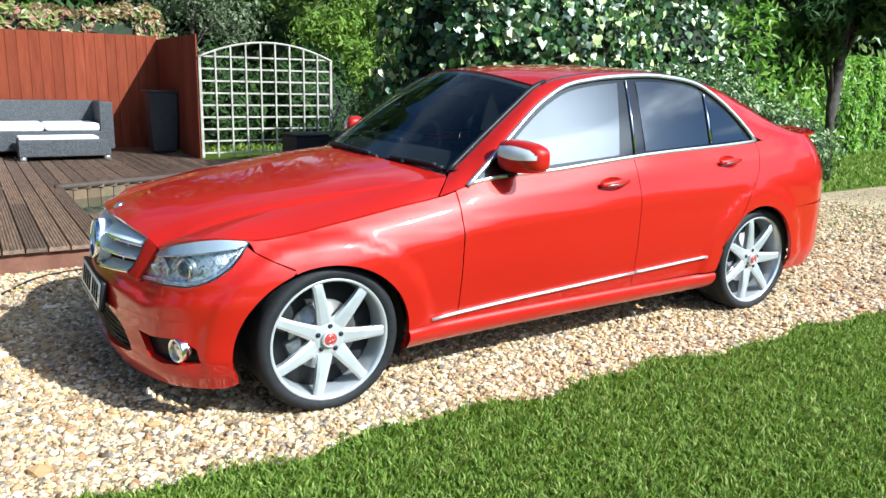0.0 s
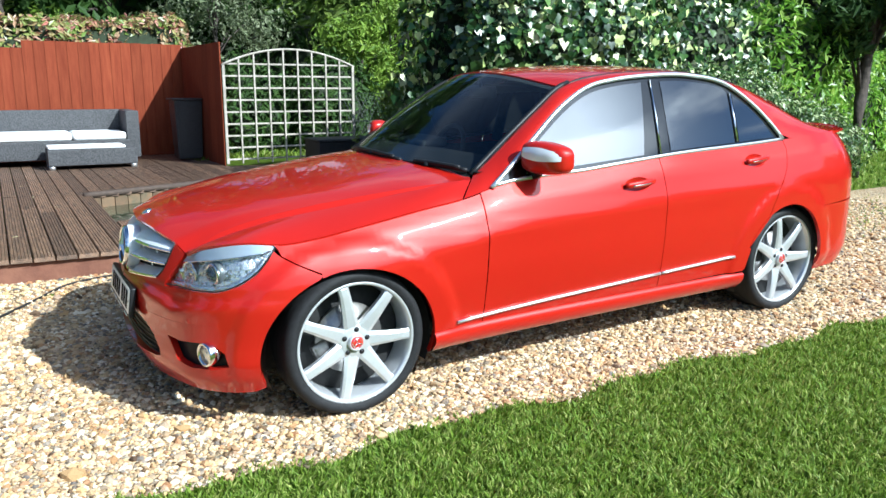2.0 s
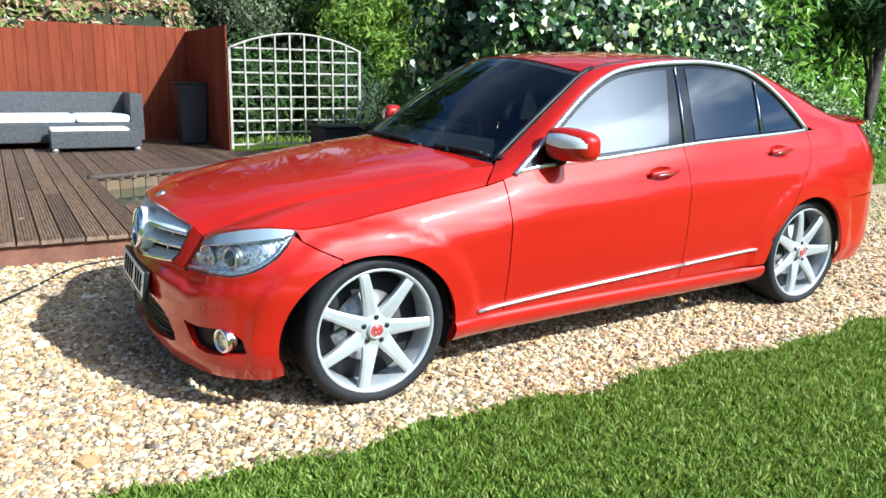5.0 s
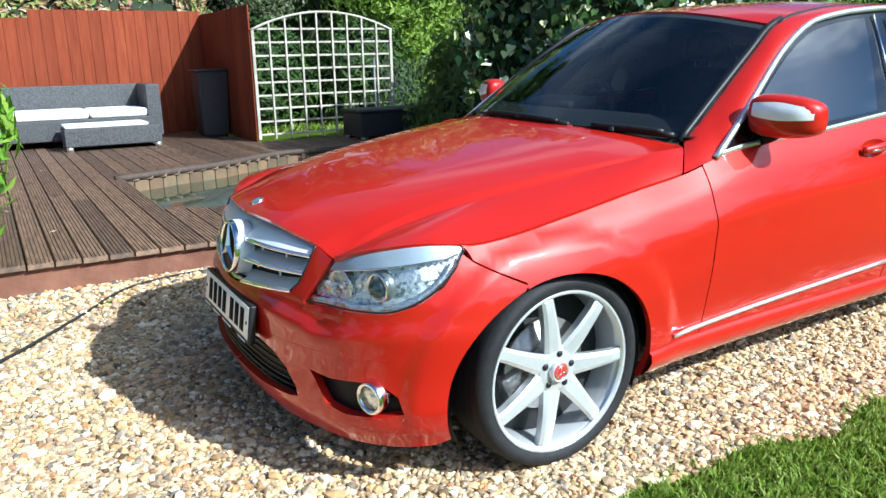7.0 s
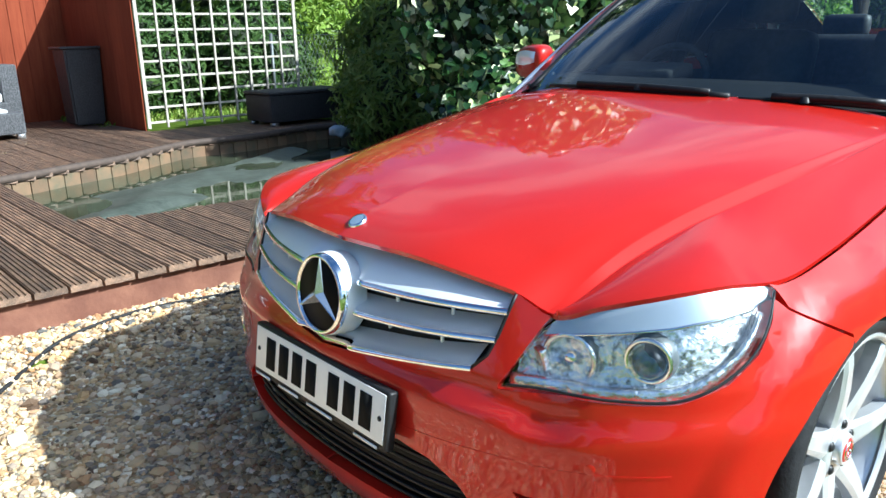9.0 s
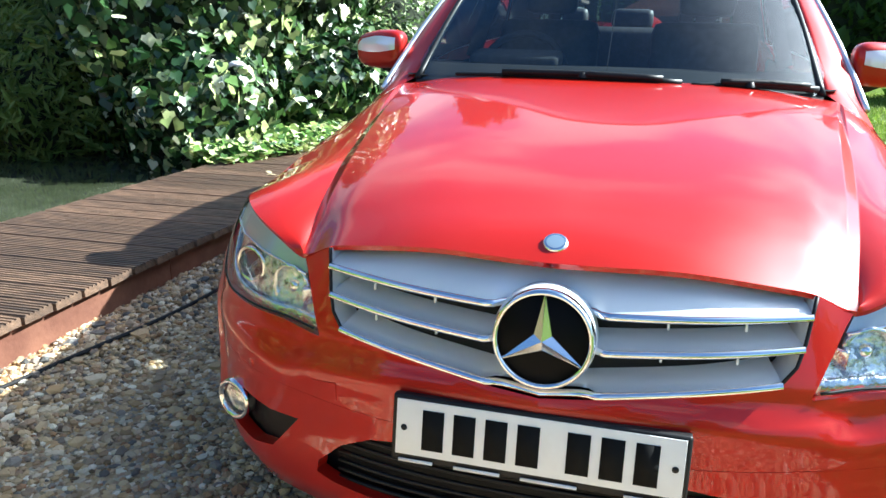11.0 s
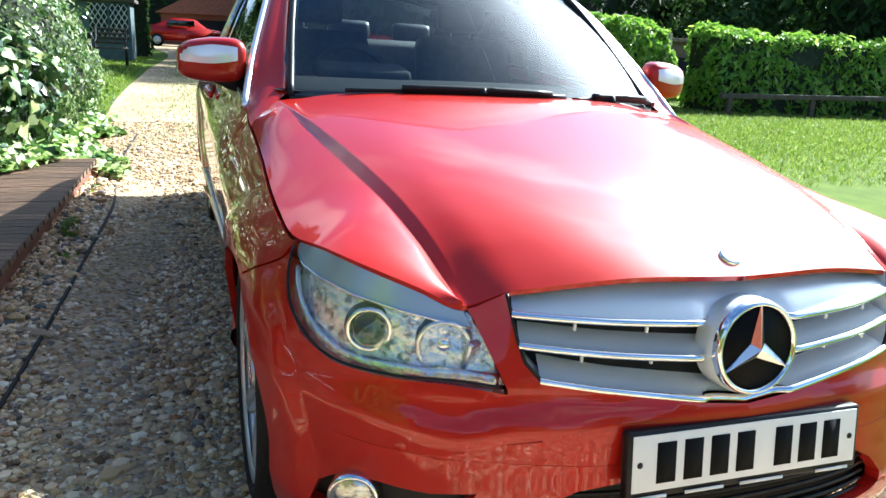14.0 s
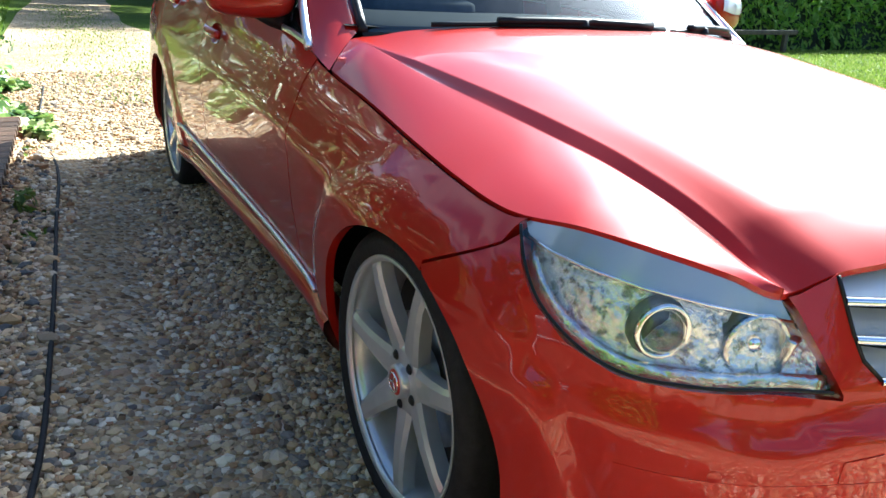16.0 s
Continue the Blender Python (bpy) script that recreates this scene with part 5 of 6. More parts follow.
q = side_lawn(60000)
blades(len(q), lambda n: q, rng, .045, "grass", "mown lawn before the laurel hedge", .006)
q2 = np.c_[rng.uniform(7.2, 24, 26000), rng.uniform(1.75, 6.5, 26000)]
q2 = q2[[y > far_edge(x) + .05 for x, y in q2]]
blades(len(q2), lambda n: q2, rng, .05, "grass", "rough lawn beside the drive", .010)
q3 = np.c_[rng.uniform(1.2, 9, 22000), rng.uniform(7.6, 16, 22000)]
blades(len(q3), lambda n: q3, rng, .07, "grass", "lawn behind the trellis", .014)
q5 = np.c_[rng.uniform(5.2, 10.4, 42000), rng.uniform(-22, -4, 42000)]
blades(len(q5), lambda n: q5, rng, .05, "grass", "lawn before the far hedge", .007)
q4 = np.c_[rng.uniform(5, 22, 5000), rng.normal(.6, .35, 5000) + .25 * np.sin(np.arange(5000) * 1.7)]
blades(len(q4), lambda n: q4, rng, .03, "grass", "sparse weeds along the middle of the drive", .006)

# ---- deck and pond ----
DECK_Z = .27
PLANK = mat("weathered brown decking", (.062, .037, .023), .56, second=(.235, .138, .082), scale=7, ramp=(.36, .68), bump=.35, bump_scale=50, rand=.36, grain=(5, .7, 5), spec=.75)
FASCIA = mat("red-brown stained board", (.13, .048, .028), .7, second=(.20, .085, .05), scale=6, bump=.2, bump_scale=40, rand=.15)
POND_BOARD = mat("brown pond board", (.15, .085, .045), .8, second=(.075, .062, .036), scale=5, bump=.2, bump_scale=40, rand=.3)


def deck_front(x):
    return 1.70 - .046 * (x + .5)


pond_far = curve1([-.46, -.21, .06, .54, 1.0, 1.3, 1.8, 2.76, 3.3], [4.56, 4.63, 4.75, 4.92, 5.22, 5.38, 5.34, 5.52, 5.4])
pond_near = curve1([-.50, -.43, -.32, -.16, .2, .6, 1.3, 1.9, 2.4, 2.8, 3.3, 3.72], [3.75, 3.15, 2.93, 2.78, 2.74, 2.68, 2.62, 2.58, 2.50, 2.30, 2.02, 1.75])


def plank_mesh(y0, y1, w=.1185, t=.030):
    """A grooved board along y, its top at z = 0."""
    prof = []
    n = 6
    for k in range(n):
        a, b = -w / 2 + w * k / n, -w / 2 + w * (k + 1) / n
        prof += [(a + .0022, -.0055 if k else -.005), (a + .0044, 0), (b - .0044, 0), (b - .0022, -.0055 if k < n - 1 else -.005)]
    prof += [(w / 2, -.006), (w / 2, -t), (-w / 2, -t), (-w / 2, -.006)]
    bm = bmesh.new()
    A, B = [bm.verts.new((x, y0, z)) for x, z in prof], [bm.verts.new((x, y1, z)) for x, z in prof]
    for i in range(len(prof)):
        j = (i + 1) % len(prof)
        bm.faces.new((A[i], A[j], B[j], B[i]))
    bm.faces.new(A[::-1])
    bm.faces.new(B)
    bmesh.ops.recalc_face_normals(bm, faces=bm.faces)
    me = bpy.data.meshes.new("plank")
    bm.to_mesh(me)
    bm.free()
    me.materials.append(PLANK)
    return me


deck = empty("deck")
tagged(deck, "weathered brown grooved timber deck round a pond", "deck", kind="structure")
PITCH = .1285
x = -4.60
rr = random.Random(3)
while x < 3.70:
    f = deck_front(x)
    if x < -.47:
        runs = [(f, 4.2 + rr.uniform(-.6, .6)), (None, 9.0)]
    else:
        far_end = 9.0 if x < 1.44 else 6.72 if x < 3.4 else 6.1
        runs = [(f, min(pond_near(x), 2.9)), (pond_far(x), far_end)] if x < 3.3 else [(f, max(f + .12, pond_near(x)))]
    last = None
    for a, b in runs:
        a = last + .004 if a is None else a
        if b - a > .06:
            ob = new("plank", plank_mesh(a, b))
            ob.location = (x, 0, DECK_Z + rr.uniform(-.002, .002))
            ob.parent = deck
        last = b
    x += PITCH
# joists and edge boards
for a, b in ((-4.65, -1.9), (-1.895, .6), (.605, 3.74)):
    bm = bmesh.new()
    v = [bm.verts.new(p) for xx in (a, b) for p in ((xx, deck_front(xx) + .035, DECK_Z - .034), (xx, deck_front(xx) + .060, DECK_Z - .034), (xx, deck_front(xx) + .060, DECK_Z - .19), (xx, deck_front(xx) + .035, DECK_Z - .19))]
    for i in range(4):
        bm.faces.new((v[i], v[(i + 1) % 4], v[4 + (i + 1) % 4], v[4 + i]))
    bm.faces.new(v[3::-1])
    bm.faces.new(v[4:])
    bmesh.ops.recalc_face_normals(bm, faces=bm.faces)
    part("fascia_board", bm, FASCIA, deck, "red-brown stained edge board", smooth=False)
part("end_board", one_box(3.72, deck_front(3.7), .06, 3.75, 1.80, DECK_Z - .004, bev=.004), FASCIA, deck, smooth=False)
LIP = mat("dark deck lip", (.045, .030, .022), .8, var=.5, scale=20)
# pond: upright boards under the far lip, water, liner
pond = empty("pond")
tagged(pond, "dark green garden pond with upright edging boards", "pond", kind="structure")
xx = -.47
while xx < 3.2:
    x2 = xx + .13
    a, b = Vector((xx, pond_far(xx) + .02, 0)), Vector((x2 - .006, pond_far(x2) + .02, 0))
    d = (b - a)
    m = Matrix.Translation((a + b) / 2) @ Matrix.Rotation(math.atan2(d.y, d.x), 4, "Z")
    part("edging_board", bm_at(one_box(-d.length / 2, -.012, -.35, d.length / 2, .012, DECK_Z - .035, bev=.003), m), POND_BOARD, pond, smooth=False)
    xx = x2
for y0, y1 in ((3.15, 3.6), (3.6, 4.05), (4.05, 4.5)):
    part("edging_board", one_box(-.50, y0, -.35, -.476, y1 - .006, DECK_Z - .035, bev=.003), POND_BOARD, pond, smooth=False)
part("near_wall", tube([(xx, pond_near(xx) + .03, .05) for xx in np.linspace(-.45, 3.6, 30)], .16, 8, .1), LIP, pond)
lipline = [(xx, pond_far(xx) + .008, DECK_Z + .004) for xx in np.linspace(-.5, 3.2, 50)]
part("far_lip", tube(lipline, .030, 8), LIP, pond, "dark rubber liner edge")
WATER = mat("pond water", (.028, .036, .018), .04, second=(.075, .085, .055), scale=1.6, ramp=(.4, .7), bump=.05, bump_scale=9, spec=.6)
bm = bmesh.new()
nx = 40
lo, hi = [], []
for i in range(nx + 1):
    xx = -.49 + (3.55 + .49) * i / nx
    lo.append(bm.verts.new((xx, pond_near(xx) - .05, .14)))
    hi.append(bm.verts.new((xx, min(pond_far(xx), 5.6) + .03, .14)))
for i in range(nx):
    bm.faces.new((lo[i], lo[i + 1], hi[i + 1], hi[i]))
part("water", bm, WATER, pond, "still murky green water")
NET = mat("grey pond netting", (.062, .072, .058), .5, second=(.03, .036, .027), scale=9, bump=.4, bump_scale=25)
bm = bmesh.new()
bmesh.ops.create_grid(bm, x_segments=36, y_segments=14, size=1)
for v in bm.verts:
    u, w = v.co.x, v.co.y
    px, py = .95 + u * 1.25 + w * .2, 4.15 + w * .62 + u * .50
    v.co = Vector((px, py, .158 + .06 * noise.noise((px * 1.9, py * 1.9, 1)) + .012 * noise.noise((px * 9, py * 9, 4)) - .05 * max(abs(u), abs(w)) ** 6))
part("netting", bm, NET, pond, "crumpled grey net lying on the water")

# fallen leaves on the deck
FALLEN = leaf_mat("fallen leaves", [(.45, .40, .20), (.35, .22, .08), (.52, .50, .36), (.20, .16, .05)], .6, .1)
for _ in range(46):
    lx, ly = rr.uniform(-2.4, 3.2), rr.uniform(1.75, 8.0)
    if lx > -.5 and pond_near(lx) - .05 < ly < pond_far(lx) + .1:
        continue
    if lx > 1.3 and ly > 6.5:
        continue
    bm = bmesh.new()
    sz = rr.uniform(.018, .036)
    pts = [(0, -sz, 0), (sz * .55, -sz * .2, .004), (sz * .4, sz * .5, .008), (0, sz, .002), (-sz * .4, sz * .5, .007), (-sz * .55, -sz * .2, .003)]
    bm.faces.new([bm.verts.new(p) for p in pts])
    lf = put("fallen_leaf", bm_at(bm, pose(lx, ly, DECK_Z + .003, rr.uniform(-8, 8), rr.uniform(-8, 8), rr.uniform(0, 360))), FALLEN)
    tagged(lf, "small dry leaf lying on the deck boards", "leaf", "leaves on the deck")

# ---- fence, trellis ----
FENCE = mat("red-brown fence stain", (.135, .026, .012), .8, second=(.20, .048, .021), scale=5, ramp=(.3, .7), spec=.1, grain=(5, 5, .5), bump=.25, bump_scale=45, rand=.13)


def fence_run(name, p0, p1, z0, z1, label, w=.145, face=1):
    """A close-boarded fence from p0 to p1, boards lapped one over the next."""
    f = empty(name)
    tagged(f, label, "fence")
    a, b = Vector((*p0, 0)), Vector((*p1, 0))
    d = (b - a)
    ang = math.atan2(d.y, d.x)
    n = max(1, round(d.length / w))
    for k in range(n):
        c = a + d * ((k + .5) / n)
        h = (z1(c.x) if callable(z1) else z1) + rr.uniform(-.004, .004)
        m = Matrix.Translation((c.x, c.y, 0)) @ Matrix.Rotation(ang, 4, "Z") @ Matrix.Rotation(radians(3.5 * face), 4, "Z")
        part("fence_board", bm_at(one_box(-d.length / n / 2 - .008, -.009, z0, d.length / n / 2 + .008, .009, h, bev=.003), m), FENCE, f, smooth=False)
    for zz in (z0 + .3, (z1(a.x) if callable(z1) else z1) - .3):
        m = Matrix.Translation(((a + b) / 2).to_tuple()) @ Matrix.Rotation(ang, 4, "Z")
        part("fence_rail", bm_at(one_box(-d.length / 2, .014, zz - .035, d.length / 2, .055, zz + .035, bev=.004), m), FENCE, f, smooth=False)
    return f


fence_run("fence", (-5.2, 8.95), (1.43, 8.95), DECK_Z - .02, lambda x: 1.94 if x > -.66 else 1.84, "red-brown stained close-boarded fence behind the deck")
fence_run("fence", (1.44, 8.96), (1.47, 6.78), DECK_Z - .02, 1.89, "red-brown stained fence return beside the trellis", .30, 0)
fence_run("fence", (-5.2, 1.6), (-5.2, 8.95), DECK_Z - .1, 1.84, "red-brown stained close-boarded fence at the deck's end")

WOOD_GREY = mat("bleached grey timber", (.30, .27, .225), .8, second=(.46, .42, .36), scale=9, bump=.25, bump_scale=60, rand=.10)


def make_trellis():
    t = empty("trellis")
    tagged(t, "weathered grey square trellis panel with an arched top", "trellis")
    x0, x1, y, z0 = 1.50, 3.35, 6.76, DECK_Z + .02
    arc = lambda x: 1.60 + .21 * (1 - ((x - (x0 + x1) / 2) / ((x1 - x0) / 2)) ** 2)  # noqa: E731
    n = 10
    for k in range(n):
        x = x0 + (x1 - x0) * k / (n - 1)
        w = .018 if k in (0, n - 1) else .011
        part("upright", one_box(x - w, y - .012, z0, x + w, y + .006, arc(x), bev=.003), WOOD_GREY, t, smooth=False)
    for k in range(9):
        z = z0 + .06 + k * .158
        part("crossbar", one_box(x0, y + .006, z - .0115, x1, y + .020, z + .0115, bev=.003), WOOD_GREY, t, smooth=False)
    arcp = [(x, y, arc(x) + .008) for x in np.linspace(x0 - .02, x1 + .02, 30)]
    part("arched_top", tube(arcp, .016, 6), WOOD_GREY, t)
    return t


make_trellis()

# ---- rattan furniture ----
RATTAN = mat("grey woven rattan", (.028, .028, .031), .6, second=(.085, .085, .09), scale=60, ramp=(.42, .6), bump=.5, bump_scale=90)
DARK_RATTAN = mat("dark woven rattan", (.012, .012, .014), .6, second=(.03, .03, .033), scale=70, bump=.5, bump_scale=90)
CUSHION = mat("white cushion cloth", (.78, .78, .77), .9, var=.05, scale=14, bump=.25, bump_scale=22)
STEEL = mat("brushed foot", (.5, .5, .5), .4, .8)


def woven(name, x0, y0, z0, x1, y1, z1, parent, material=RATTAN, weave=.022, axis="x", label=""):
    """A rattan block: a rounded core wrapped in upright strands on its long faces."""
    core = part(name, one_box(x0, y0, z0, x1, y1, z1, bev=.015), material, parent, label)
    bm = bmesh.new()
    n = int((x1 - x0) / weave)
    for k in range(n):
        xa = x0 + (x1 - x0) * (k + .5) / n
        box(bm, xa - weave * .34, y0 - .005, z0 + .008, xa + weave * .34, y0 + .004, z1 - .008)
    ny = int((y1 - y0) / weave)
    for k in range(ny):
        ya = y0 + (y1 - y0) * (k + .5) / ny
        box(bm, x1 - .004, ya - weave * .34, z0 + .008, x1 + .005, ya + weave * .34, z1 - .008)
    part("weave", bm, material, core, smooth=False)
    return core


def make_sofa():
    s = empty("garden_sofa")
    tagged(s, "grey woven rattan garden sofa with white cushions on the deck", "sofa")
    woven("seat_base", -2.6, 7.75, DECK_Z + .08, .42, 8.60, .60, s)
    woven("backrest", -2.6, 8.45, .60, .55, 8.66, .985, s)
    woven("armrest", .40, 7.80, DECK_Z + .08, .56, 8.66, .985, s)
    for a, b in ((-2.55, -1.55), (-1.53, -.30), (-.28, .38)):
        part("seat_cushion", one_box(a, 7.74, .60, b, 8.44, .71 + rr.uniform(-.01, .015), bev=.035), CUSHION, s, "white seat cushion")
    for px, py in ((-2.5, 7.85), (.35, 7.85), (.35, 8.55), (-2.5, 8.55)):
        part("foot", one_box(px - .03, py - .03, DECK_Z, px + .03, py + .03, DECK_Z + .09), STEEL, s)
    return s


def make_footstool():
    s = empty("footstool")
    tagged(s, "grey woven rattan footstool with a white cushion top", "footstool")
    woven("body", -.64, 7.16, DECK_Z + .05, .41, 7.64, .53, s)
    part("cushion", one_box(-.63, 7.17, .53, .28, 7.63, .565, bev=.016), CUSHION, s, "white cushion")
    for px in (-.60, .37):
        for py in (7.20, 7.60):
            part("foot", one_box(px - .035, py - .03, DECK_Z, px + .035, py + .03, DECK_Z + .06), STEEL, s)
    return s


make_sofa()
make_footstool()
p = empty("planter")
tagged(p, "tall dark tapered rattan planter in the fence corner", "planter")
bm = bmesh.new()
v = [bm.verts.new(c) for c in ((1.08, 7.80, DECK_Z + .02), (1.41, 7.80, DECK_Z + .02), (1.41, 8.15, DECK_Z + .02), (1.08, 8.15, DECK_Z + .02), (1.05, 7.76, 1.13), (1.44, 7.76, 1.13), (1.44, 8.19, 1.13), (1.05, 8.19, 1.13))]
for f in ((3, 2, 1, 0), (4, 5, 6, 7), (0, 1, 5, 4), (1, 2, 6, 5), (2, 3, 7, 6), (3, 0, 4, 7)):
    bm.faces.new([v[i] for i in f])
bmesh.ops.bevel(bm, geom=bm.edges[:], offset=.02, segments=2, affect="EDGES")
part("body", bm, DARK_RATTAN, p, smooth=False)
part("rim", one_box(1.015, 7.755, 1.12, 1.445, 8.195, 1.15, bev=.012), DARK_RATTAN, p)
p = empty("rattan_chest")
tagged(p, "low dark rattan storage chest before the trellis", "chest")
woven("body", 2.50, 5.95, DECK_Z + .04, 3.50, 6.50, .60, p, DARK_RATTAN)
part("lid", one_box(2.485, 5.935, .60, 3.515, 6.515, .635, bev=.012), DARK_RATTAN, p)
for px in (2.56, 3.44):
    for py in (6.0, 6.45):
        part("foot", one_box(px - .04, py - .03, DECK_Z, px + .04, py + .03, DECK_Z + .045), STEEL, p)

# chain-link fence behind the trellis
WIRE = mat("galvanised wire", (.10, .11, .11), .5, .6)
f = empty("wire_fence")
tagged(f, "green-grey chain-link fence with thin posts", "fence")
for px in (3.45, 5.4, 7.4):
    part("post", tube([(px, 7.5, .1), (px, 7.5, 1.25)], .022, 8), WIRE, f)
for zz in (.35, .8, 1.22):
    part("strand", tube([(3.4, 7.5, zz), (7.6, 7.5, zz)], .003, 5), WIRE, f)
bm = bmesh.new()
for k in range(70):
    for s in (1, -1):
        xa = 3.42 + k * .06
        a, b = Vector((xa, 7.5, .2 if s > 0 else 1.2)), Vector((xa + .5, 7.5, 1.2 if s > 0 else .2))
        d = Vector((-.0012, 0, .0012)) if s > 0 else Vector((.0012, 0, .0012))
        bm.faces.new([bm.verts.new(q) for q in (a - d, a + d, b + d, b - d)])
part("mesh", bm, WIRE, f)

# cable on the gravel
cable = [(p0, p1, gz(p0, p1) + .014) for p0, p1 in ((6.0, 1.35), (3.87, 1.41), (3.0, 1.36), (2.06, 1.40), (1.4, 1.43), (.85, 1.46), (.32, 1.50), (-.24, 1.60), (-.60, 1.66), (-.9, 1.58), (-1.13, 1.40), (-1.6, 1.0), (-2.6, .6))]
tagged(put("cable", tube(spline(cable, 140), .0075, 8), RUBBER), "black cable lying along the gravel", "cable")
# slate edging along the deck's foot
SLATE = mat("grey slate", (.07, .068, .062), .7, second=(.13, .125, .115), scale=12, bump=.4, bump_scale=30, rand=.3)
for k in range(70):
    sx = -2.5 + k * .088 + rr.uniform(-.03, .03)
    sy = deck_front(sx) - rr.uniform(-.02, .14)
    bm = bmesh.new()
    bmesh.ops.create_icosphere(bm, subdivisions=1, radius=1)
    for v in bm.verts:
        v.co = v.co * (1 + rr.uniform(-.2, .2))
    s0 = rr.uniform(.015, .036)
    sl = put("edging_stone", bm_at(bm, pose(sx, sy, gz(sx, sy) + .008, rr.uniform(-12, 12), rr.uniform(-12, 12), rr.uniform(0, 360)) @ Matrix.Diagonal((s0, s0 * .7, .014, 1))), SLATE, smooth=False)
    tagged(sl, "flat grey slate piece along the deck's foot", "stone", "slate edging")

# ---- foliage ----
def leaf_cloud(name, pos, nrm, size, material, rng, parent=None, long=1.0, droop=0.0, lobes=False, label="", category="", kind=""):
    """Leaves at pos, each a folded blade facing about nrm."""
    n = len(pos)
    nrm = nrm + rng.normal(0, .45, (n, 3))
    nrm /= np.linalg.norm(nrm, axis=1, keepdims=True) + 1e-9
    t = rng.normal(0, 1, (n, 3)) + [0, 0, -droop]
    t -= nrm * (t * nrm).sum(1, keepdims=True)
    t /= np.linalg.norm(t, axis=1, keepdims=True) + 1e-9
    b = np.cross(nrm, t)
    s = (size * rng.uniform(.6, 1.35, n))[:, None]
    if lobes:
        shape = [(0, -.34, 0), (.30, -.46, .03), (.52, -.16, .07), (.30, .14, .03), (0, .56, -.05), (-.30, .14, .03), (-.52, -.16, .07), (-.30, -.46, .03)]
        tri = [[0, 1, 2], [0, 2, 3], [0, 3, 4], [0, 4, 5], [0, 5, 6], [0, 6, 7]]
    else:
        shape = [(0, -.5 * long, 0), (.30, -.05, .09), (0, .55 * long, -.06), (-.30, -.05, .09)]
        tri = [[0, 1, 2], [0, 2, 3]]
    v = np.stack([pos + s * (b * x + t * y + nrm * z) for x, y, z in shape], 1)
    f = np.array(tri)[None] + (np.arange(n) * len(shape))[:, None, None]
    return raw_mesh(name, v.reshape(-1, 3), f.reshape(-1, 3), material, label, category, kind, parent, lobes)


def shell(n, rng, c, r, lump=.25, freq=1.6, low_cut=-1.0, seed=0.0, depth=.22):
    """Points in the outer layer of a lumpy ellipsoid, with outward normals."""
    d = rng.normal(0, 1, (n, 3))
    d /= np.linalg.norm(d, axis=1, keepdims=True)
    d = d[d[:, 2] > low_cut]
    k = np.array([1 + lump * noise.noise(Vector(q) * freq + Vector((seed, seed, seed))) + lump * .5 * noise.noise(Vector(q) * freq * 3.1 + Vector((seed, 2, 1))) for q in d])
    k = k * (1 - depth * rng.uniform(0, 1, len(d)) ** 1.5)
    return np.array(c) + d * k[:, None] * np.array(r), d / np.array(r) * min(r)


def hedge_points(n, rng, path, width, top, rough=.12, ends=True, seed=0.0):
    """Points on the faces and the top of a hedge along a line on the ground."""
    P = [Vector((*p, 0)) for p in path]
    seg = [(b - a).length for a, b in zip(P, P[1:])]
    tot = sum(seg)
    pos, nrm = [], []
    u = rng.uniform(0, tot, n)
    kind = rng.uniform(0, 1, n)
    for i in range(n):
        q, k = u[i], 0
        while k < len(seg) - 1 and q > seg[k]:
            q -= seg[k]
            k += 1
        a = P[k].lerp(P[k + 1], min(1, q / seg[k]))
        d = (P[k + 1] - P[k]).normalized()
        s = Vector((-d.y, d.x, 0))
        g = gz(a.x, a.y)
        if kind[i] < .07:
            first = rng.uniform() < .5
            a, d = (P[0], (P[0] - P[1]).normalized()) if first else (P[-1], (P[-1] - P[-2]).normalized())
            g, off, z = gz(a.x, a.y), rng.uniform(-.5, .5) * width, rng.uniform(0, 1) ** .85 * top
            nn = d + Vector((0, 0, .3))
        elif kind[i] < .68:
            side = 1 if rng.uniform() < .5 else -1
            z = rng.uniform(0, 1) ** .85 * top
            off = width / 2 * side
            nn = s * side + Vector((0, 0, .35))
        else:
            side = rng.uniform(-1, 1)
            z, off, nn = top, width / 2 * side, Vector((0, 0, 1)) + s * side * .4
        p = a + s * off + Vector((0, 0, g + z))
        bump = rough * (noise.noise(p * 1.3 + Vector((seed, 0, 0))) + .6 * noise.noise(p * 4.2)) - rng.uniform(0, 1) ** 2 * .12
        p += nn.normalized() * bump
        pos.append(p)
        nrm.append(nn)
    return np.array(pos), np.array(nrm)


IVY = leaf_mat("variegated ivy", [(.012, .036, .010), (.05, .11, .022), (.018, .05, .012), (.50, .56, .24), (.022, .06, .015), (.10, .18, .045), (.014, .042, .012), (.72, .74, .48), (.03, .08, .018), (.32, .40, .13), (.02, .055, .014), (.07, .13, .03), (.04, .09, .02), (.016, .05, .012)], .34, .12, .5, True)
IVY_GROUND = leaf_mat("pale trailing ivy", [(.03, .08, .018), (.30, .42, .11), (.10, .20, .04), (.62, .68, .34), (.06, .13, .03), (.46, .56, .20), (.16, .28, .06), (.70, .72, .44)], .34, .2, .5, True)
LAUREL = leaf_mat("laurel leaves", [(.09, .21, .022), (.22, .40, .04), (.14, .29, .028), (.40, .56, .10), (.07, .17, .02)], .38, .5, .4)
DARK_LEAF = leaf_mat("dark leaves", [(.022, .05, .012), (.045, .09, .018), (.03, .065, .014), (.065, .11, .026)], .6, .25, .2)
MID_LEAF = leaf_mat("mid green leaves", [(.07, .12, .02), (.14, .21, .036), (.19, .25, .055), (.09, .15, .026)], .5, .35, .4)
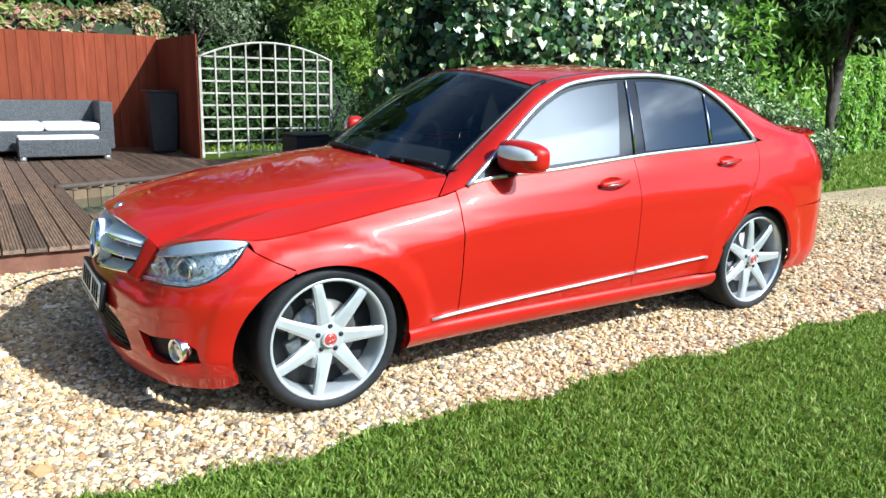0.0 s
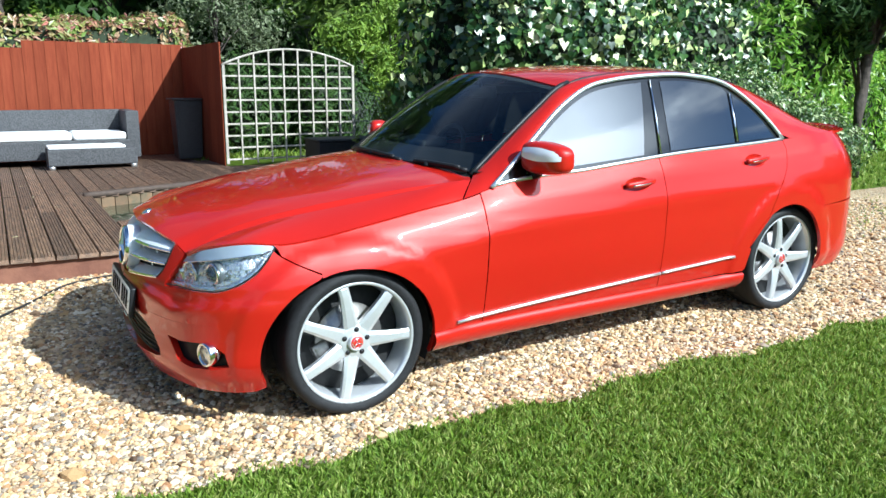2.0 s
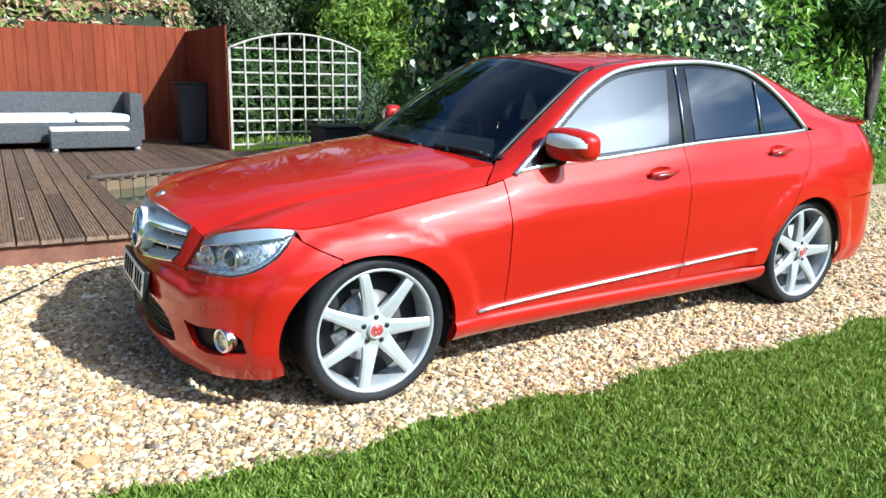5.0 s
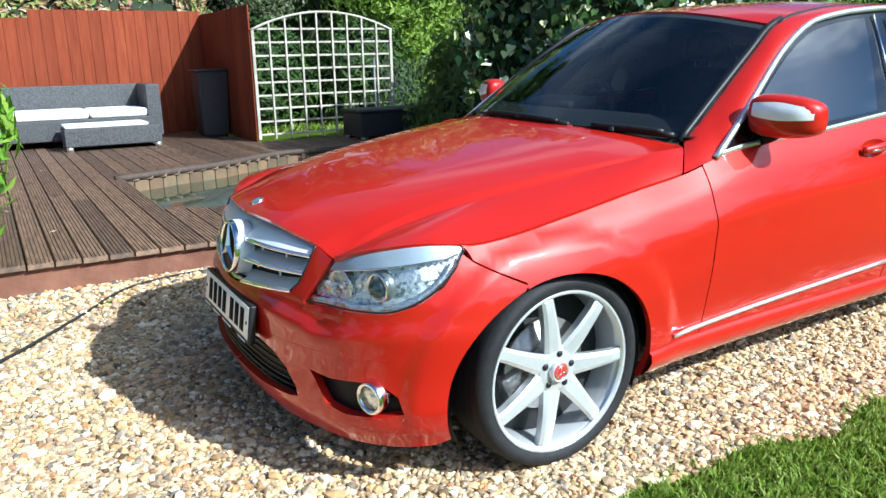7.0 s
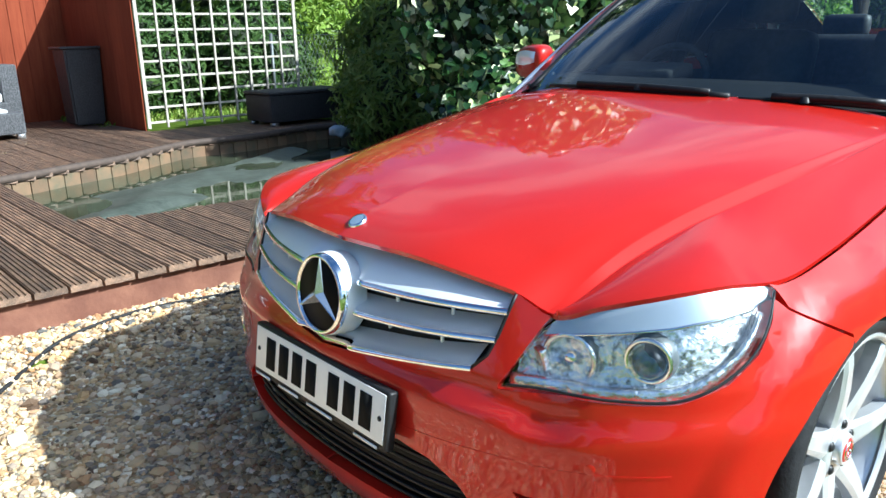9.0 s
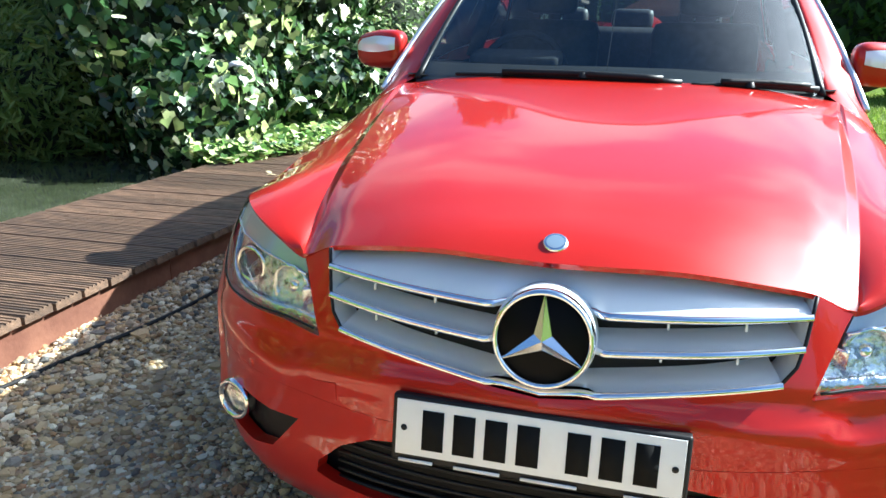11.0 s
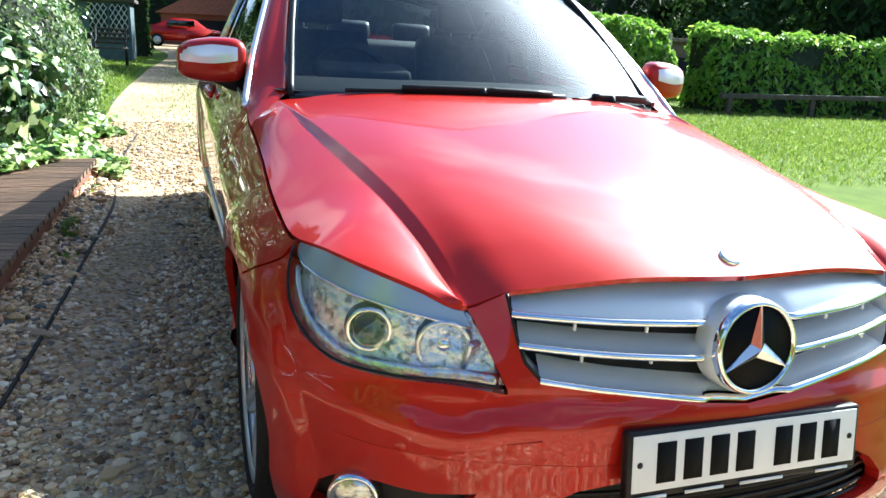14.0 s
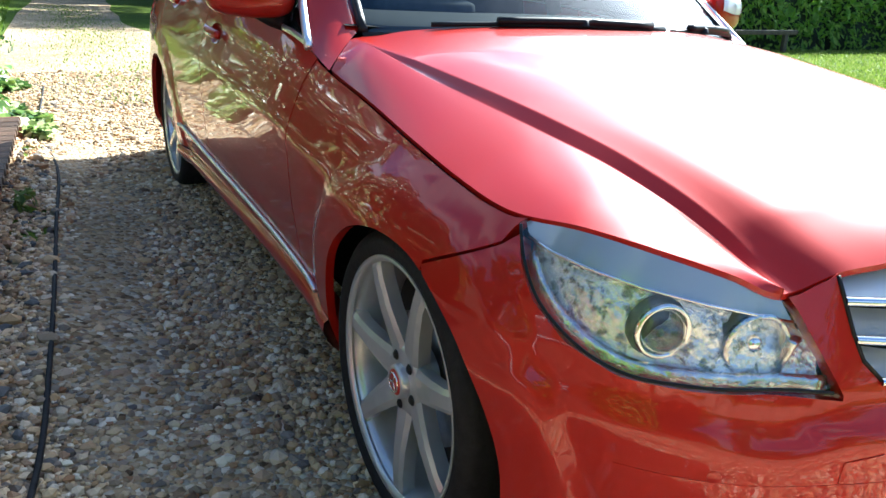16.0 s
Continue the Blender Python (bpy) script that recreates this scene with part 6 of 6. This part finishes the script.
PALE_LEAF = leaf_mat("grey-green leaves", [(.12, .15, .075), (.18, .21, .11), (.09, .12, .055), (.23, .25, .15)], .55, .3, .4)
RED_TIP = leaf_mat("red-tipped leaves", [(.14, .22, .04), (.46, .16, .13), (.24, .30, .07), (.55, .30, .24), (.12, .20, .03), (.30, .34, .10), (.50, .20, .18)], .35, .3, .5)
CONIFER = leaf_mat("bright conifer", [(.11, .19, .02), (.20, .30, .035), (.08, .15, .015), (.27, .36, .06)], .55, .3, .3)
BARK = mat("brown bark", (.030, .023, .018), .9, second=(.07, .055, .044), scale=14, bump=.7, bump_scale=30)
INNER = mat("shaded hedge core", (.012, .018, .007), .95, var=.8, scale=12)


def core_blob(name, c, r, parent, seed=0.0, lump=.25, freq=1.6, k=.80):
    """A solid core that stops the light; its near-black colour stands for inner shade."""
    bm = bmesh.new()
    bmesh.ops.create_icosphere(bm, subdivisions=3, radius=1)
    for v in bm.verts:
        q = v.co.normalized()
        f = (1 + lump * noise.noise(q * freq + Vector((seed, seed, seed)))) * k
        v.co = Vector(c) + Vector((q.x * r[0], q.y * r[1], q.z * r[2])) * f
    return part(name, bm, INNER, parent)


def bush(name, label, c, r, n, size, material, rng, seed=0.0, lump=.25, freq=1.6, lobes=False, long=1.0, core=True, low_cut=-.9, category="shrub", depth=.22):
    b = empty(name)
    tagged(b, label, category)
    p, nn = shell(n, rng, c, r, lump, freq, low_cut, seed, depth)
    leaf_cloud("leaves", p, nn, size, material, rng, b, long, .6, lobes)
    if core:
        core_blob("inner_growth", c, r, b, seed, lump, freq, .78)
    return b


def hedge(name, label, path, width, top, n, size, material, rng, seed=0.0, long=1.4, rough=.12):
    h = empty(name)
    tagged(h, label, "hedge")
    p, nn = hedge_points(n, rng, path, width, top, rough, True, seed)
    leaf_cloud("leaves", p, nn, size, material, rng, h, long, .3)
    # the hedge's solid core, coloured near-black for the shade behind its leaves
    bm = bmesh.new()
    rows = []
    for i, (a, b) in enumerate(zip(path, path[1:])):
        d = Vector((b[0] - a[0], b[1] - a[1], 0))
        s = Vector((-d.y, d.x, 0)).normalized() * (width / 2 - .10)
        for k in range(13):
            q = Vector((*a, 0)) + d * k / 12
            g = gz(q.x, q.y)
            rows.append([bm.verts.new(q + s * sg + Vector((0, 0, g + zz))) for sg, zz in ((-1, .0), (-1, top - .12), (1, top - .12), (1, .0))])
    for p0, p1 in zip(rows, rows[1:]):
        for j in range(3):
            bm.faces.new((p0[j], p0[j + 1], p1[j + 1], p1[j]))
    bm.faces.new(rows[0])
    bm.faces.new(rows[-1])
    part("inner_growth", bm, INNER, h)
    return h


def tree(name, label, foot, height, crown_r, n, size, material, rng, trunk=.16, crown_low=.3, seed=0.0, clumps=22, long=1.0, droop=0.2, lean=(0, 0), spread=.55):
    """A tapered trunk, limbs, and a crown of leafy clumps with gaps between them."""
    t = empty(name)
    tagged(t, label, "tree")
    x, y = foot
    g = gz(x, y) - .05
    line = [(x + lean[0] * k + .12 * math.sin(k * 3 + seed), y + lean[1] * k + .10 * math.sin(k * 4 + seed), g + height * .9 * k) for k in np.linspace(0, 1, 9)]
    part("trunk", tube(line, trunk, 10, 1, list(np.linspace(1.15, .25, 9))), BARK, t)
    pos, nrm = [], []
    for k in range(clumps):
        a, h = rng.uniform(0, 6.28), rng.uniform(crown_low, 1)
        rad = crown_r * (math.sin(math.pi * min(1, (h - crown_low) / (1 - crown_low) * .85 + .12)) ** .7) * rng.uniform(.35, 1)
        top = line[min(8, int(h * 8))]
        c = (top[0] + rad * math.cos(a), top[1] + rad * math.sin(a), g + height * h)
        rr2 = crown_r * rng.uniform(.28, .5)
        p, nn = shell(max(20, int(n / clumps)), rng, c, (rr2, rr2, rr2 * .75), .35, 1.8, -1.0, seed + k, spread)
        pos.append(p)
        nrm.append(nn)
        if k % 3 == 0:
            b = line[max(2, min(6, int(h * 6)))]
            mid = tuple((b[i] + c[i]) / 2 + (.1 if i == 2 else 0) for i in range(3))
            part("limb", tube([b, mid, c], trunk * .35, 7, 1, [1, .7, .3]), BARK, t)
    leaf_cloud("crown", np.concatenate(pos), np.concatenate(nrm), size, material, rng, t, long, droop)
    return t


rng = np.random.default_rng(11)
# ivy-clad mass beside the deck and its skirts on the boards
iv = empty("ivy_mound")
tagged(iv, "tall mound of glossy variegated ivy beside the deck", "ivy")
for c, r, n, sd in (((4.3, 3.35, 1.45), (1.75, 1.15, 1.75), 17000, 1.0), ((6.3, 3.6, 1.2), (1.9, 1.1, 1.45), 6500, 5.0), ((4.6, 2.55, .55), (1.25, .75, .62), 6000, 2.0), ((3.0, 2.95, .5), (.65, .55, .55), 1900, 3.0)):
    p, nn = shell(n, rng, c, r, .22, 2.0, -.75, sd, .14)
    keep = p[:, 2] > [gz(a, b) + .01 for a, b in p[:, :2]]
    leaf_cloud("ivy_leaves", p[keep], nn[keep], .084, IVY, rng, iv, 1, 1.8, True)
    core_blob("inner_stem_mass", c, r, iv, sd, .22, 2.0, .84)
# trailing ivy on the ground and over the deck's end
q = []
while len(q) < 5200:
    a, b = rng.uniform(2.3, 4.3), rng.uniform(1.35, 2.7)
    edge = pond_near(a) + .02 * math.sin(a * 9) if a < 3.72 else 1.38 + .12 * math.sin(a * 7)
    if b > edge - .10 - .14 * abs(noise.noise((a * 3, b * 3, 0))):
        q.append((a, b, (DECK_Z if a < 3.7 else gz(a, b)) + .02 + .10 * rng.uniform(0, 1) * min(1, (b - edge + .3) * 2)))
while len(q) < 7600:
    a, b = rng.uniform(4.2, 7.0), rng.uniform(1.2, 2.4)
    if b > 1.62 + .10 * math.sin(a * 5) + .12 * noise.noise((a * 3, b * 3, 2)):
        q.append((a, b, gz(a, b) + .02 + .16 * rng.uniform(0, 1) * min(1, (b - 1.4) * 2)))
q = np.array(q)
leaf_cloud("trailing_ivy", q, np.tile([0, -.3, 1.0], (len(q), 1)), .078, IVY_GROUND, rng, None, 1, .3, True, "variegated ivy trailing over deck and gravel", "ivy", "stuff")
SPRIG = leaf_mat("small grey-green leaves", [(.05, .11, .025), (.12, .20, .05), (.035, .08, .018), (.10, .17, .04), (.38, .44, .22)], .4, .3, .5, True)
bush("shrub", "loose small-leaved shrub beside the drive", (6.0, 2.40, .72), (1.3, .72, .85), 11000, .058, SPRIG, rng, 9.0, .35, 2.2, category="shrub")
bush("shrub", "loose small-leaved shrub along the drive's edge", (7.4, 2.35, .55), (.95, .6, .62), 5500, .058, SPRIG, rng, 12.0, .35, 2.2)
bush("shrub", "bright green upright laurel behind the shrubs", (8.0, 3.3, 1.15), (1.0, .9, 1.3), 5000, .09, LAUREL, rng, 4.0, .3, 2.0, long=1.5)
# laurel at the deck's near corner
bush("laurel_bush", "glossy green laurel bush standing at the deck", (-1.93, 2.2, .95), (.66, .62, .85), 3000, .085, LAUREL, rng, 7.0, .2, 2.0, long=1.5)
# pond bank: dark conifer-like plants and ferns
bush("shrub", "green feathery shrub on the pond bank", (3.35, 4.45, .52), (.85, .70, .68), 8000, .05, MID_LEAF, rng, 2.2, .35, 2.4, long=2.0)
bush("shrub", "green feathery shrub over the pond", (4.4, 5.6, .9), (1.1, 1.0, 1.0), 7000, .07, MID_LEAF, rng, 6.1, .35, 2.2, long=2.0)
# dim growth behind the trellis
bush("shrub", "dark evergreen shrub behind the trellis", (2.45, 8.9, .75), (.75, .6, .9), 4500, .075, DARK_LEAF, rng, 3.3, .35, 2.2, long=1.6)
bush("shrub", "dark evergreen shrub beside the trellis", (3.75, 8.5, .8), (.8, .6, .95), 4500, .075, DARK_LEAF, rng, 8.3, .35, 2.2, long=1.6)
bush("shrub", "dark low shrub behind the trellis", (1.6, 10.4, .5), (.6, .5, .6), 3500, .07, DARK_LEAF, rng, 5.9, .35, 2.2, long=1.6)


def hanging_gull(c, yaw, tilt):
    """A plain white winged ornament hung in the ivy."""
    bm = bmesh.new()
    for sg in (1, -1):
        rows = []
        for t in np.linspace(0, 1, 8):
            y, z = sg * .105 * t, .02 * math.sin(math.pi * t) - .11 * t ** 1.7
            w = .030 * (1 - t) ** .6 + .005
            rows.append([bm.verts.new(p) for p in ((-w, y, z), (0, y, z + .010 * (1 - t) + .002), (w, y, z - .004), (0, y, z - .006))])
        for a, b in zip(rows, rows[1:]):
            for j in range(4):
                bm.faces.new((a[j], a[(j + 1) % 4], b[(j + 1) % 4], b[j]))
    bmesh.ops.recalc_face_normals(bm, faces=bm.faces)
    g = put("hanging_ornament", bm_at(bm, pose(*c, tilt, 0, yaw) @ pose(0, 0, 0, 0, -35, 0)), GULL)
    tagged(g, "white winged garden ornament hung in the ivy", "ornament", "ornaments in the ivy")
    return g


GULL = mat("white ornament paint", (.68, .69, .70), .5, var=.1, scale=30)
hanging_gull((2.76, 2.55, .87), 33, 0)
hanging_gull((3.27, 2.34, .59), 50, 0)
STONE_GREY = mat("pale boulder", (.40, .44, .47), .8, second=(.62, .66, .68), scale=8, bump=.5, bump_scale=20)
for c, s in (((2.82, 5.15, .26), .085),):
    bm = bmesh.new()
    bmesh.ops.create_icosphere(bm, subdivisions=2, radius=1)
    for v in bm.verts:
        v.co = Vector(c) + Vector((v.co.x * s * 1.3, v.co.y * s, v.co.z * s * .7)) * (1 + .7 * noise.noise(v.co * 1.6 + Vector(c)))
    tagged(put("boulder", bm, STONE_GREY), "pale grey boulder at the pond's edge", "stone", "pond boulders")

# weeds at the deck's foot
for wx, wy in ((-2.05, 1.62), (2.2, 1.50)):
    bush("weed", "small green weed at the deck's foot", (wx, wy, gz(wx, wy) + .05), (.06, .04, .05), 40, .04, MID_LEAF, rng, wx, .3, 2.0, long=1.4, core=False, category="weed")
# hedges
hedge("hedge", "clipped bright green laurel hedge across the lawn", [(10.6, -3.6), (10.75, -7.5)], 1.0, 1.50, 11000, .12, LAUREL, rng, 1.0, rough=.24)
hedge("hedge", "clipped laurel hedge past a gap in the row", [(10.7, -8.5), (10.9, -14.5), (10.4, -27)], 1.0, 1.48, 22000, .12, LAUREL, rng, 2.0, rough=.24)
hedge("hedge", "tall bright green laurel hedge behind the drive", [(7.5, 4.05), (10.1, 4.6), (12.1, 4.8), (17, 6.2)], 1.0, 1.75, 19000, .11, LAUREL, rng, 3.0, rough=.2)
hedge("hedge", "red-tipped photinia hedge behind the fence", [(-6, 9.9), (1.6, 9.8)], 1.0, 2.05, 22000, .078, RED_TIP, rng, 4.0, rough=.22)
# low dark wooden rail before the right-hand hedge
rl = empty("low_bench")
tagged(rl, "low dark wooden rail before the hedge", "rail")
OLD = mat("old dark wood", (.06, .045, .035), .85, second=(.11, .085, .065), scale=10, bump=.3, bump_scale=40)
part("beam", one_box(9.75, -12.6, gz(9.8, -10) + .33, 9.85, -8.3, gz(9.8, -10) + .42, bev=.008), OLD, rl)
for yy in (-12.3, -10.4, -8.5):
    part("leg", one_box(9.76, yy - .05, gz(9.8, yy), 9.84, yy + .05, gz(9.8, -10) + .34, bev=.006), OLD, rl)
# the tree beside the drive
tree("tree", "small dark-leaved tree with a bare slim trunk by the drive", (8.7, 2.42), 4.6, .85, 17000, .10, DARK_LEAF, rng, .085, .36, 1.0, 42, 1.6, .6)
# behind: woodland of several greens
for i, (fx_, fy_, h, r, n, sz, m_) in enumerate((
        (-4.0, 17, 11, 3.4, 7500, .28, MID_LEAF), (-.8, 15.5, 4.6, 1.9, 5200, .17, CONIFER), (1.8, 18.5, 13, 3.2, 8500, .28, DARK_LEAF), (3.0, 13.2, 3.4, 1.5, 6500, .085, PALE_LEAF),
        (5.2, 18, 12, 3.0, 8500, .28, DARK_LEAF), (4.8, 9.6, 2.4, .85, 4500, .10, CONIFER), (6.0, 10.6, 2.6, .9, 4500, .10, CONIFER), (7.6, 14.5, 6.5, 2.4, 6500, .18, MID_LEAF), (10.4, 16, 6.5, 2.6, 6500, .20, MID_LEAF),
        (13.5, 14.5, 7.0, 2.8, 6500, .20, MID_LEAF), (17, 13, 6.2, 2.6, 6000, .22, DARK_LEAF), (21, 11, 6.0, 2.5, 5500, .22, MID_LEAF), (26, 9.5, 7.5, 2.8, 5500, .25, DARK_LEAF), (31, 7, 7.5, 3, 5000, .26, DARK_LEAF))):
    tree("tree", "leafy garden tree behind the hedges", (fx_, fy_), h, r, n, sz, m_, rng, .17 if h > 4 else .07, .16, i * 1.7, 30, 1.3, .5, spread=.4)
for i, (fx_, fy_, h, r) in enumerate(((17, -5.0, 5.0, 2.4), (19.5, -8.2, 5.4, 2.5), (21, -11.8, 5.8, 2.6), (22.5, -15.5, 6, 2.8), (24, -20, 6, 3.0), (16.5, -14.5, 5, 2.4), (18, -18, 5.2, 2.6), (19, -3.0, 5, 2.2), (24, -4.6, 6, 2.6), (30, -5.5, 7, 3), (36, -6, 8, 3))):
    tree("tree", "dense dark tree behind the laurel hedge", (fx_, fy_), h, r, 6500, .20, DARK_LEAF, rng, .2, .06, 20 + i * 1.3, 34, 1.3, .5, spread=.4)
# tall screens of dark growth that close the garden
hedge("hedge", "tall dark evergreen screen behind the lawn", [(16.5, -2.6), (18, -8), (21, -14), (24, -22)], 2.4, 3.9, 12000, .30, DARK_LEAF, rng, 8.0, 1.4, .5)
hedge("hedge", "tall dark evergreen screen at the lawn's corner", [(13.4, -15), (13.2, -22), (11, -36)], 2.4, 3.6, 12000, .26, DARK_LEAF, rng, 14.0, 1.4, .6)
hedge("hedge", "tall dark evergreen screen behind the garden", [(-14, 22), (2, 22.5), (14, 20), (24, 15.5)], 2.6, 5.2, 13000, .32, DARK_LEAF, rng, 9.0, 1.4, .6)
hedge("hedge", "tall dark evergreen screen along the drive", [(24, 15.5), (36, 9), (52, 8)], 2.6, 5.2, 6000, .34, DARK_LEAF, rng, 10.0, 1.4, .6)
hedge("hedge", "tall dark evergreen screen past the garage", [(26, -4.2), (38, -6.5), (54, -8)], 2.4, 5.0, 7000, .34, DARK_LEAF, rng, 12.0, 1.4, .6)
hedge("hedge", "tall dark evergreen screen at the drive's end", [(53, -9), (54, 9)], 2.4, 6.5, 5000, .36, DARK_LEAF, rng, 13.0, 1.4, .6)
# trees added out of view behind the camera for the paint to mirror
for i, (fx_, fy_, h, r) in enumerate(((-13, -7, 4, 2.2), (-15, -2, 4.4, 2.4), (-14, 4, 4.4, 2.4), (-9, -16, 4, 2.4), (1, -22, 4.2, 2.4), (8, -24, 4.2, 2.4))):
    tree("tree", "leafy tree across the lawn", (fx_, fy_), h, r, 3200, .3, MID_LEAF, rng, .2, .15, 40 + i * 1.3, 24, 1.2, .5, spread=.4)

# ---- far along the drive ----
SHED = mat("blue-grey painted shed", (.075, .11, .12), .7, second=(.10, .14, .15), scale=6, bump=.2, bump_scale=30)
WHITE = mat("white paint", (.72, .72, .70), .5, var=.08, scale=10)
s = empty("summerhouse")
tagged(s, "blue-grey summerhouse with lattice windows by the drive", "shed")
z0 = gz(21, 3)
part("body", one_box(21.0, 2.05, z0, 23.2, 3.60, z0 + 1.50, bev=.01), SHED, s, smooth=False)
part("roof", one_box(20.85, 1.92, z0 + 1.50, 23.35, 3.75, z0 + 1.60, bev=.02), OLD, s)
for ya in (2.12, 2.62):
    w = part("lattice_window", one_box(20.96, ya, z0 + .55, 20.99, ya + .44, z0 + 1.45, bev=.004), BLACK, s)
    bm = bmesh.new()
    for k in range(-3, 6):
        for sg in (1, -1):
            box(bm, -.006, -.008, -.7, .006, .008, .7, m=Matrix.Translation((20.95, ya + .22, z0 + 1.0)) @ Matrix.Rotation(sg * radians(32), 4, "X") @ Matrix.Translation((0, (k - 1) * .12, 0)))
    geom = bm.verts[:] + bm.edges[:] + bm.faces[:]
    for co, no in (((0, ya, 0), (0, -1, 0)), ((0, ya + .44, 0), (0, 1, 0)), ((0, 0, z0 + .55), (0, 0, -1)), ((0, 0, z0 + 1.45), (0, 0, 1))):
        bmesh.ops.bisect_plane(bm, geom=bm.verts[:] + bm.edges[:] + bm.faces[:], plane_co=co, plane_no=no, clear_outer=True)
    part("lattice", bm, WHITE, w, smooth=False)
hedge("hedge", "dark clipped hedge before the summerhouse", [(19.6, 3.9), (20.2, 5.4)], .7, 1.7, 2200, .12, LAUREL, rng, 6.0)
hedge("hedge", "dark clipped conifer beside the summerhouse", [(24.5, 2.0), (25.4, 2.3)], .7, 1.8, 2200, .12, DARK_LEAF, rng, 7.0)
b = empty("garden_bench")
tagged(b, "dark slatted garden bench on the far lawn", "bench")
z0 = gz(18, 2.5)
for k in range(4):
    part("seat_slat", one_box(17.8 + k * .1, 2.0, z0 + .40, 17.88 + k * .1, 2.75, z0 + .43), OLD, b)
for k in range(4):
    part("back_slat", one_box(18.22 + k * .03, 2.0, z0 + .5 + k * .1, 18.25 + k * .03, 2.75, z0 + .56 + k * .1), OLD, b)
for yy in (2.05, 2.70):
    part("end_frame", tube([(17.82, yy, z0), (17.84, yy, z0 + .58), (18.15, yy, z0 + .6), (18.3, yy, z0 + .85)], .022, 6), BLACK, b)
    part("back_leg", tube([(18.25, yy, z0), (18.22, yy, z0 + .5)], .022, 6), BLACK, b)
lp = empty("garden_lantern")
tagged(lp, "small dark lantern post on the far lawn", "lantern")
z0 = gz(14.2, 2.45)
part("post", tube([(14.2, 2.45, z0), (14.2, 2.45, z0 + .62)], .014, 8), BLACK, lp)
part("lantern_head", bm_at(lathe([(0, .16), (.05, .10), (.045, .0), (.02, -.02), (0, -.02)], 6, axis="z"), Matrix.Translation((14.2, 2.45, z0 + .64))), BLACK, lp)
s = empty("garden_shed")
tagged(s, "brown timber shed behind the gap in the hedge", "shed")
SHED_WOOD = mat("tan shed boards", (.20, .13, .075), .8, second=(.30, .21, .13), scale=8, bump=.3, bump_scale=30)
z0 = gz(14, -10)
part("body", one_box(14, -11.6, z0, 16, -9.4, z0 + 1.30, bev=.01), SHED_WOOD, s, smooth=False)
part("roof", one_box(13.85, -11.8, z0 + 1.30, 16.2, -9.2, z0 + 1.38, bev=.01), SHED_WOOD, s, smooth=False)
# a thin dark slab on the wall stands for the shed's unlit opening
part("doorway", one_box(13.97, -10.9, z0 + .02, 13.995, -10.0, z0 + .95), LINER, s)
BRICK = mat("red brick", (.20, .085, .055), .85, second=(.30, .14, .09), scale=20, bump=.3, bump_scale=30)
TILE = mat("clay roof tiles", (.24, .10, .06), .8, second=(.34, .17, .11), scale=10, bump=.4, bump_scale=20)
h = empty("garage")
tagged(h, "brick garage with a pitched clay-tiled roof at the drive's end", "garage")
z0 = gz(44, 0)
part("wall", one_box(44, -4.2, z0, 50, 1.6, z0 + 1.75, bev=.01), BRICK, h, smooth=False)
bm = bmesh.new()
for sg in (0,):
    v = [bm.verts.new(c) for c in ((43.7, -4.5, z0 + 1.65), (43.7, -1.3, z0 + 3.3), (43.7, 1.9, z0 + 1.65), (50.3, -4.5, z0 + 1.65), (50.3, -1.3, z0 + 3.3), (50.3, 1.9, z0 + 1.65))]
    for f in ((0, 1, 4, 3), (1, 2, 5, 4), (0, 2, 1), (3, 4, 5), (0, 3, 5, 2)):
        bm.faces.new([v[i] for i in f])
part("roof", bm, TILE, h, smooth=False)
part("gable", one_box(43.9, -3.2, z0 + 1.7, 43.96, .6, z0 + 2.1), BRICK, h, smooth=False)
# no real opening: a dark panel paints the shade inside the garage
part("doorway", one_box(43.95, -2.6, z0, 43.99, .2, z0 + 1.35), LINER, h)


def far_car(name, x, y, yaw, label, paint):
    """A small parked hatchback, seen from far off."""
    c = empty(name, pose(x, y, gz(x, y), 0, 0, yaw))
    tagged(c, label, "car")
    bm = bmesh.new()
    prof = [(-1.95, .30), (-1.98, .55), (-1.85, .78), (-1.05, .92), (-.55, 1.32), (.55, 1.38), (1.35, 1.02), (1.90, .95), (1.98, .60), (1.95, .30)]
    A, B = [bm.verts.new((px, -.82 + (.12 if pz > 1 else 0), pz)) for px, pz in prof], [bm.verts.new((px, .82 - (.12 if pz > 1 else 0), pz)) for px, pz in prof]
    for i in range(len(prof)):
        j = (i + 1) % len(prof)
        bm.faces.new((A[i], A[j], B[j], B[i]))
    bm.faces.new(A[::-1])
    bm.faces.new(B)
    bmesh.ops.recalc_face_normals(bm, faces=bm.faces)
    bmesh.ops.bevel(bm, geom=bm.edges[:], offset=.05, segments=2, affect="EDGES")
    part("body", bm, paint, c)
    for sd in (-1, 1):
        part("side_window", one_box(-.5, sd * .70, .98, .75, sd * .815, 1.26, bev=.03), GLOSS_BLACK, c)
        for wx in (-1.25, 1.25):
            w = part("wheel", bm_at(lathe([(0, 0), (.17, .01), (.20, .02), (.30, .02), (.31, -.03), (.31, -.16), (0, -.16)], 28), pose(wx, sd * .84, .31, 0, 0, 0 if sd > 0 else 180)), RUBBER, c)
            part("rim", bm_at(lathe([(0, .03), (.18, .026), (.19, .0)], 20), pose(wx, sd * .84, .31, 0, 0, 0 if sd > 0 else 180)), ALLOY, w)
    return c


far_car("hatchback", 39.5, .5, 90, "small red hatchback parked at the drive's end", PAINT)
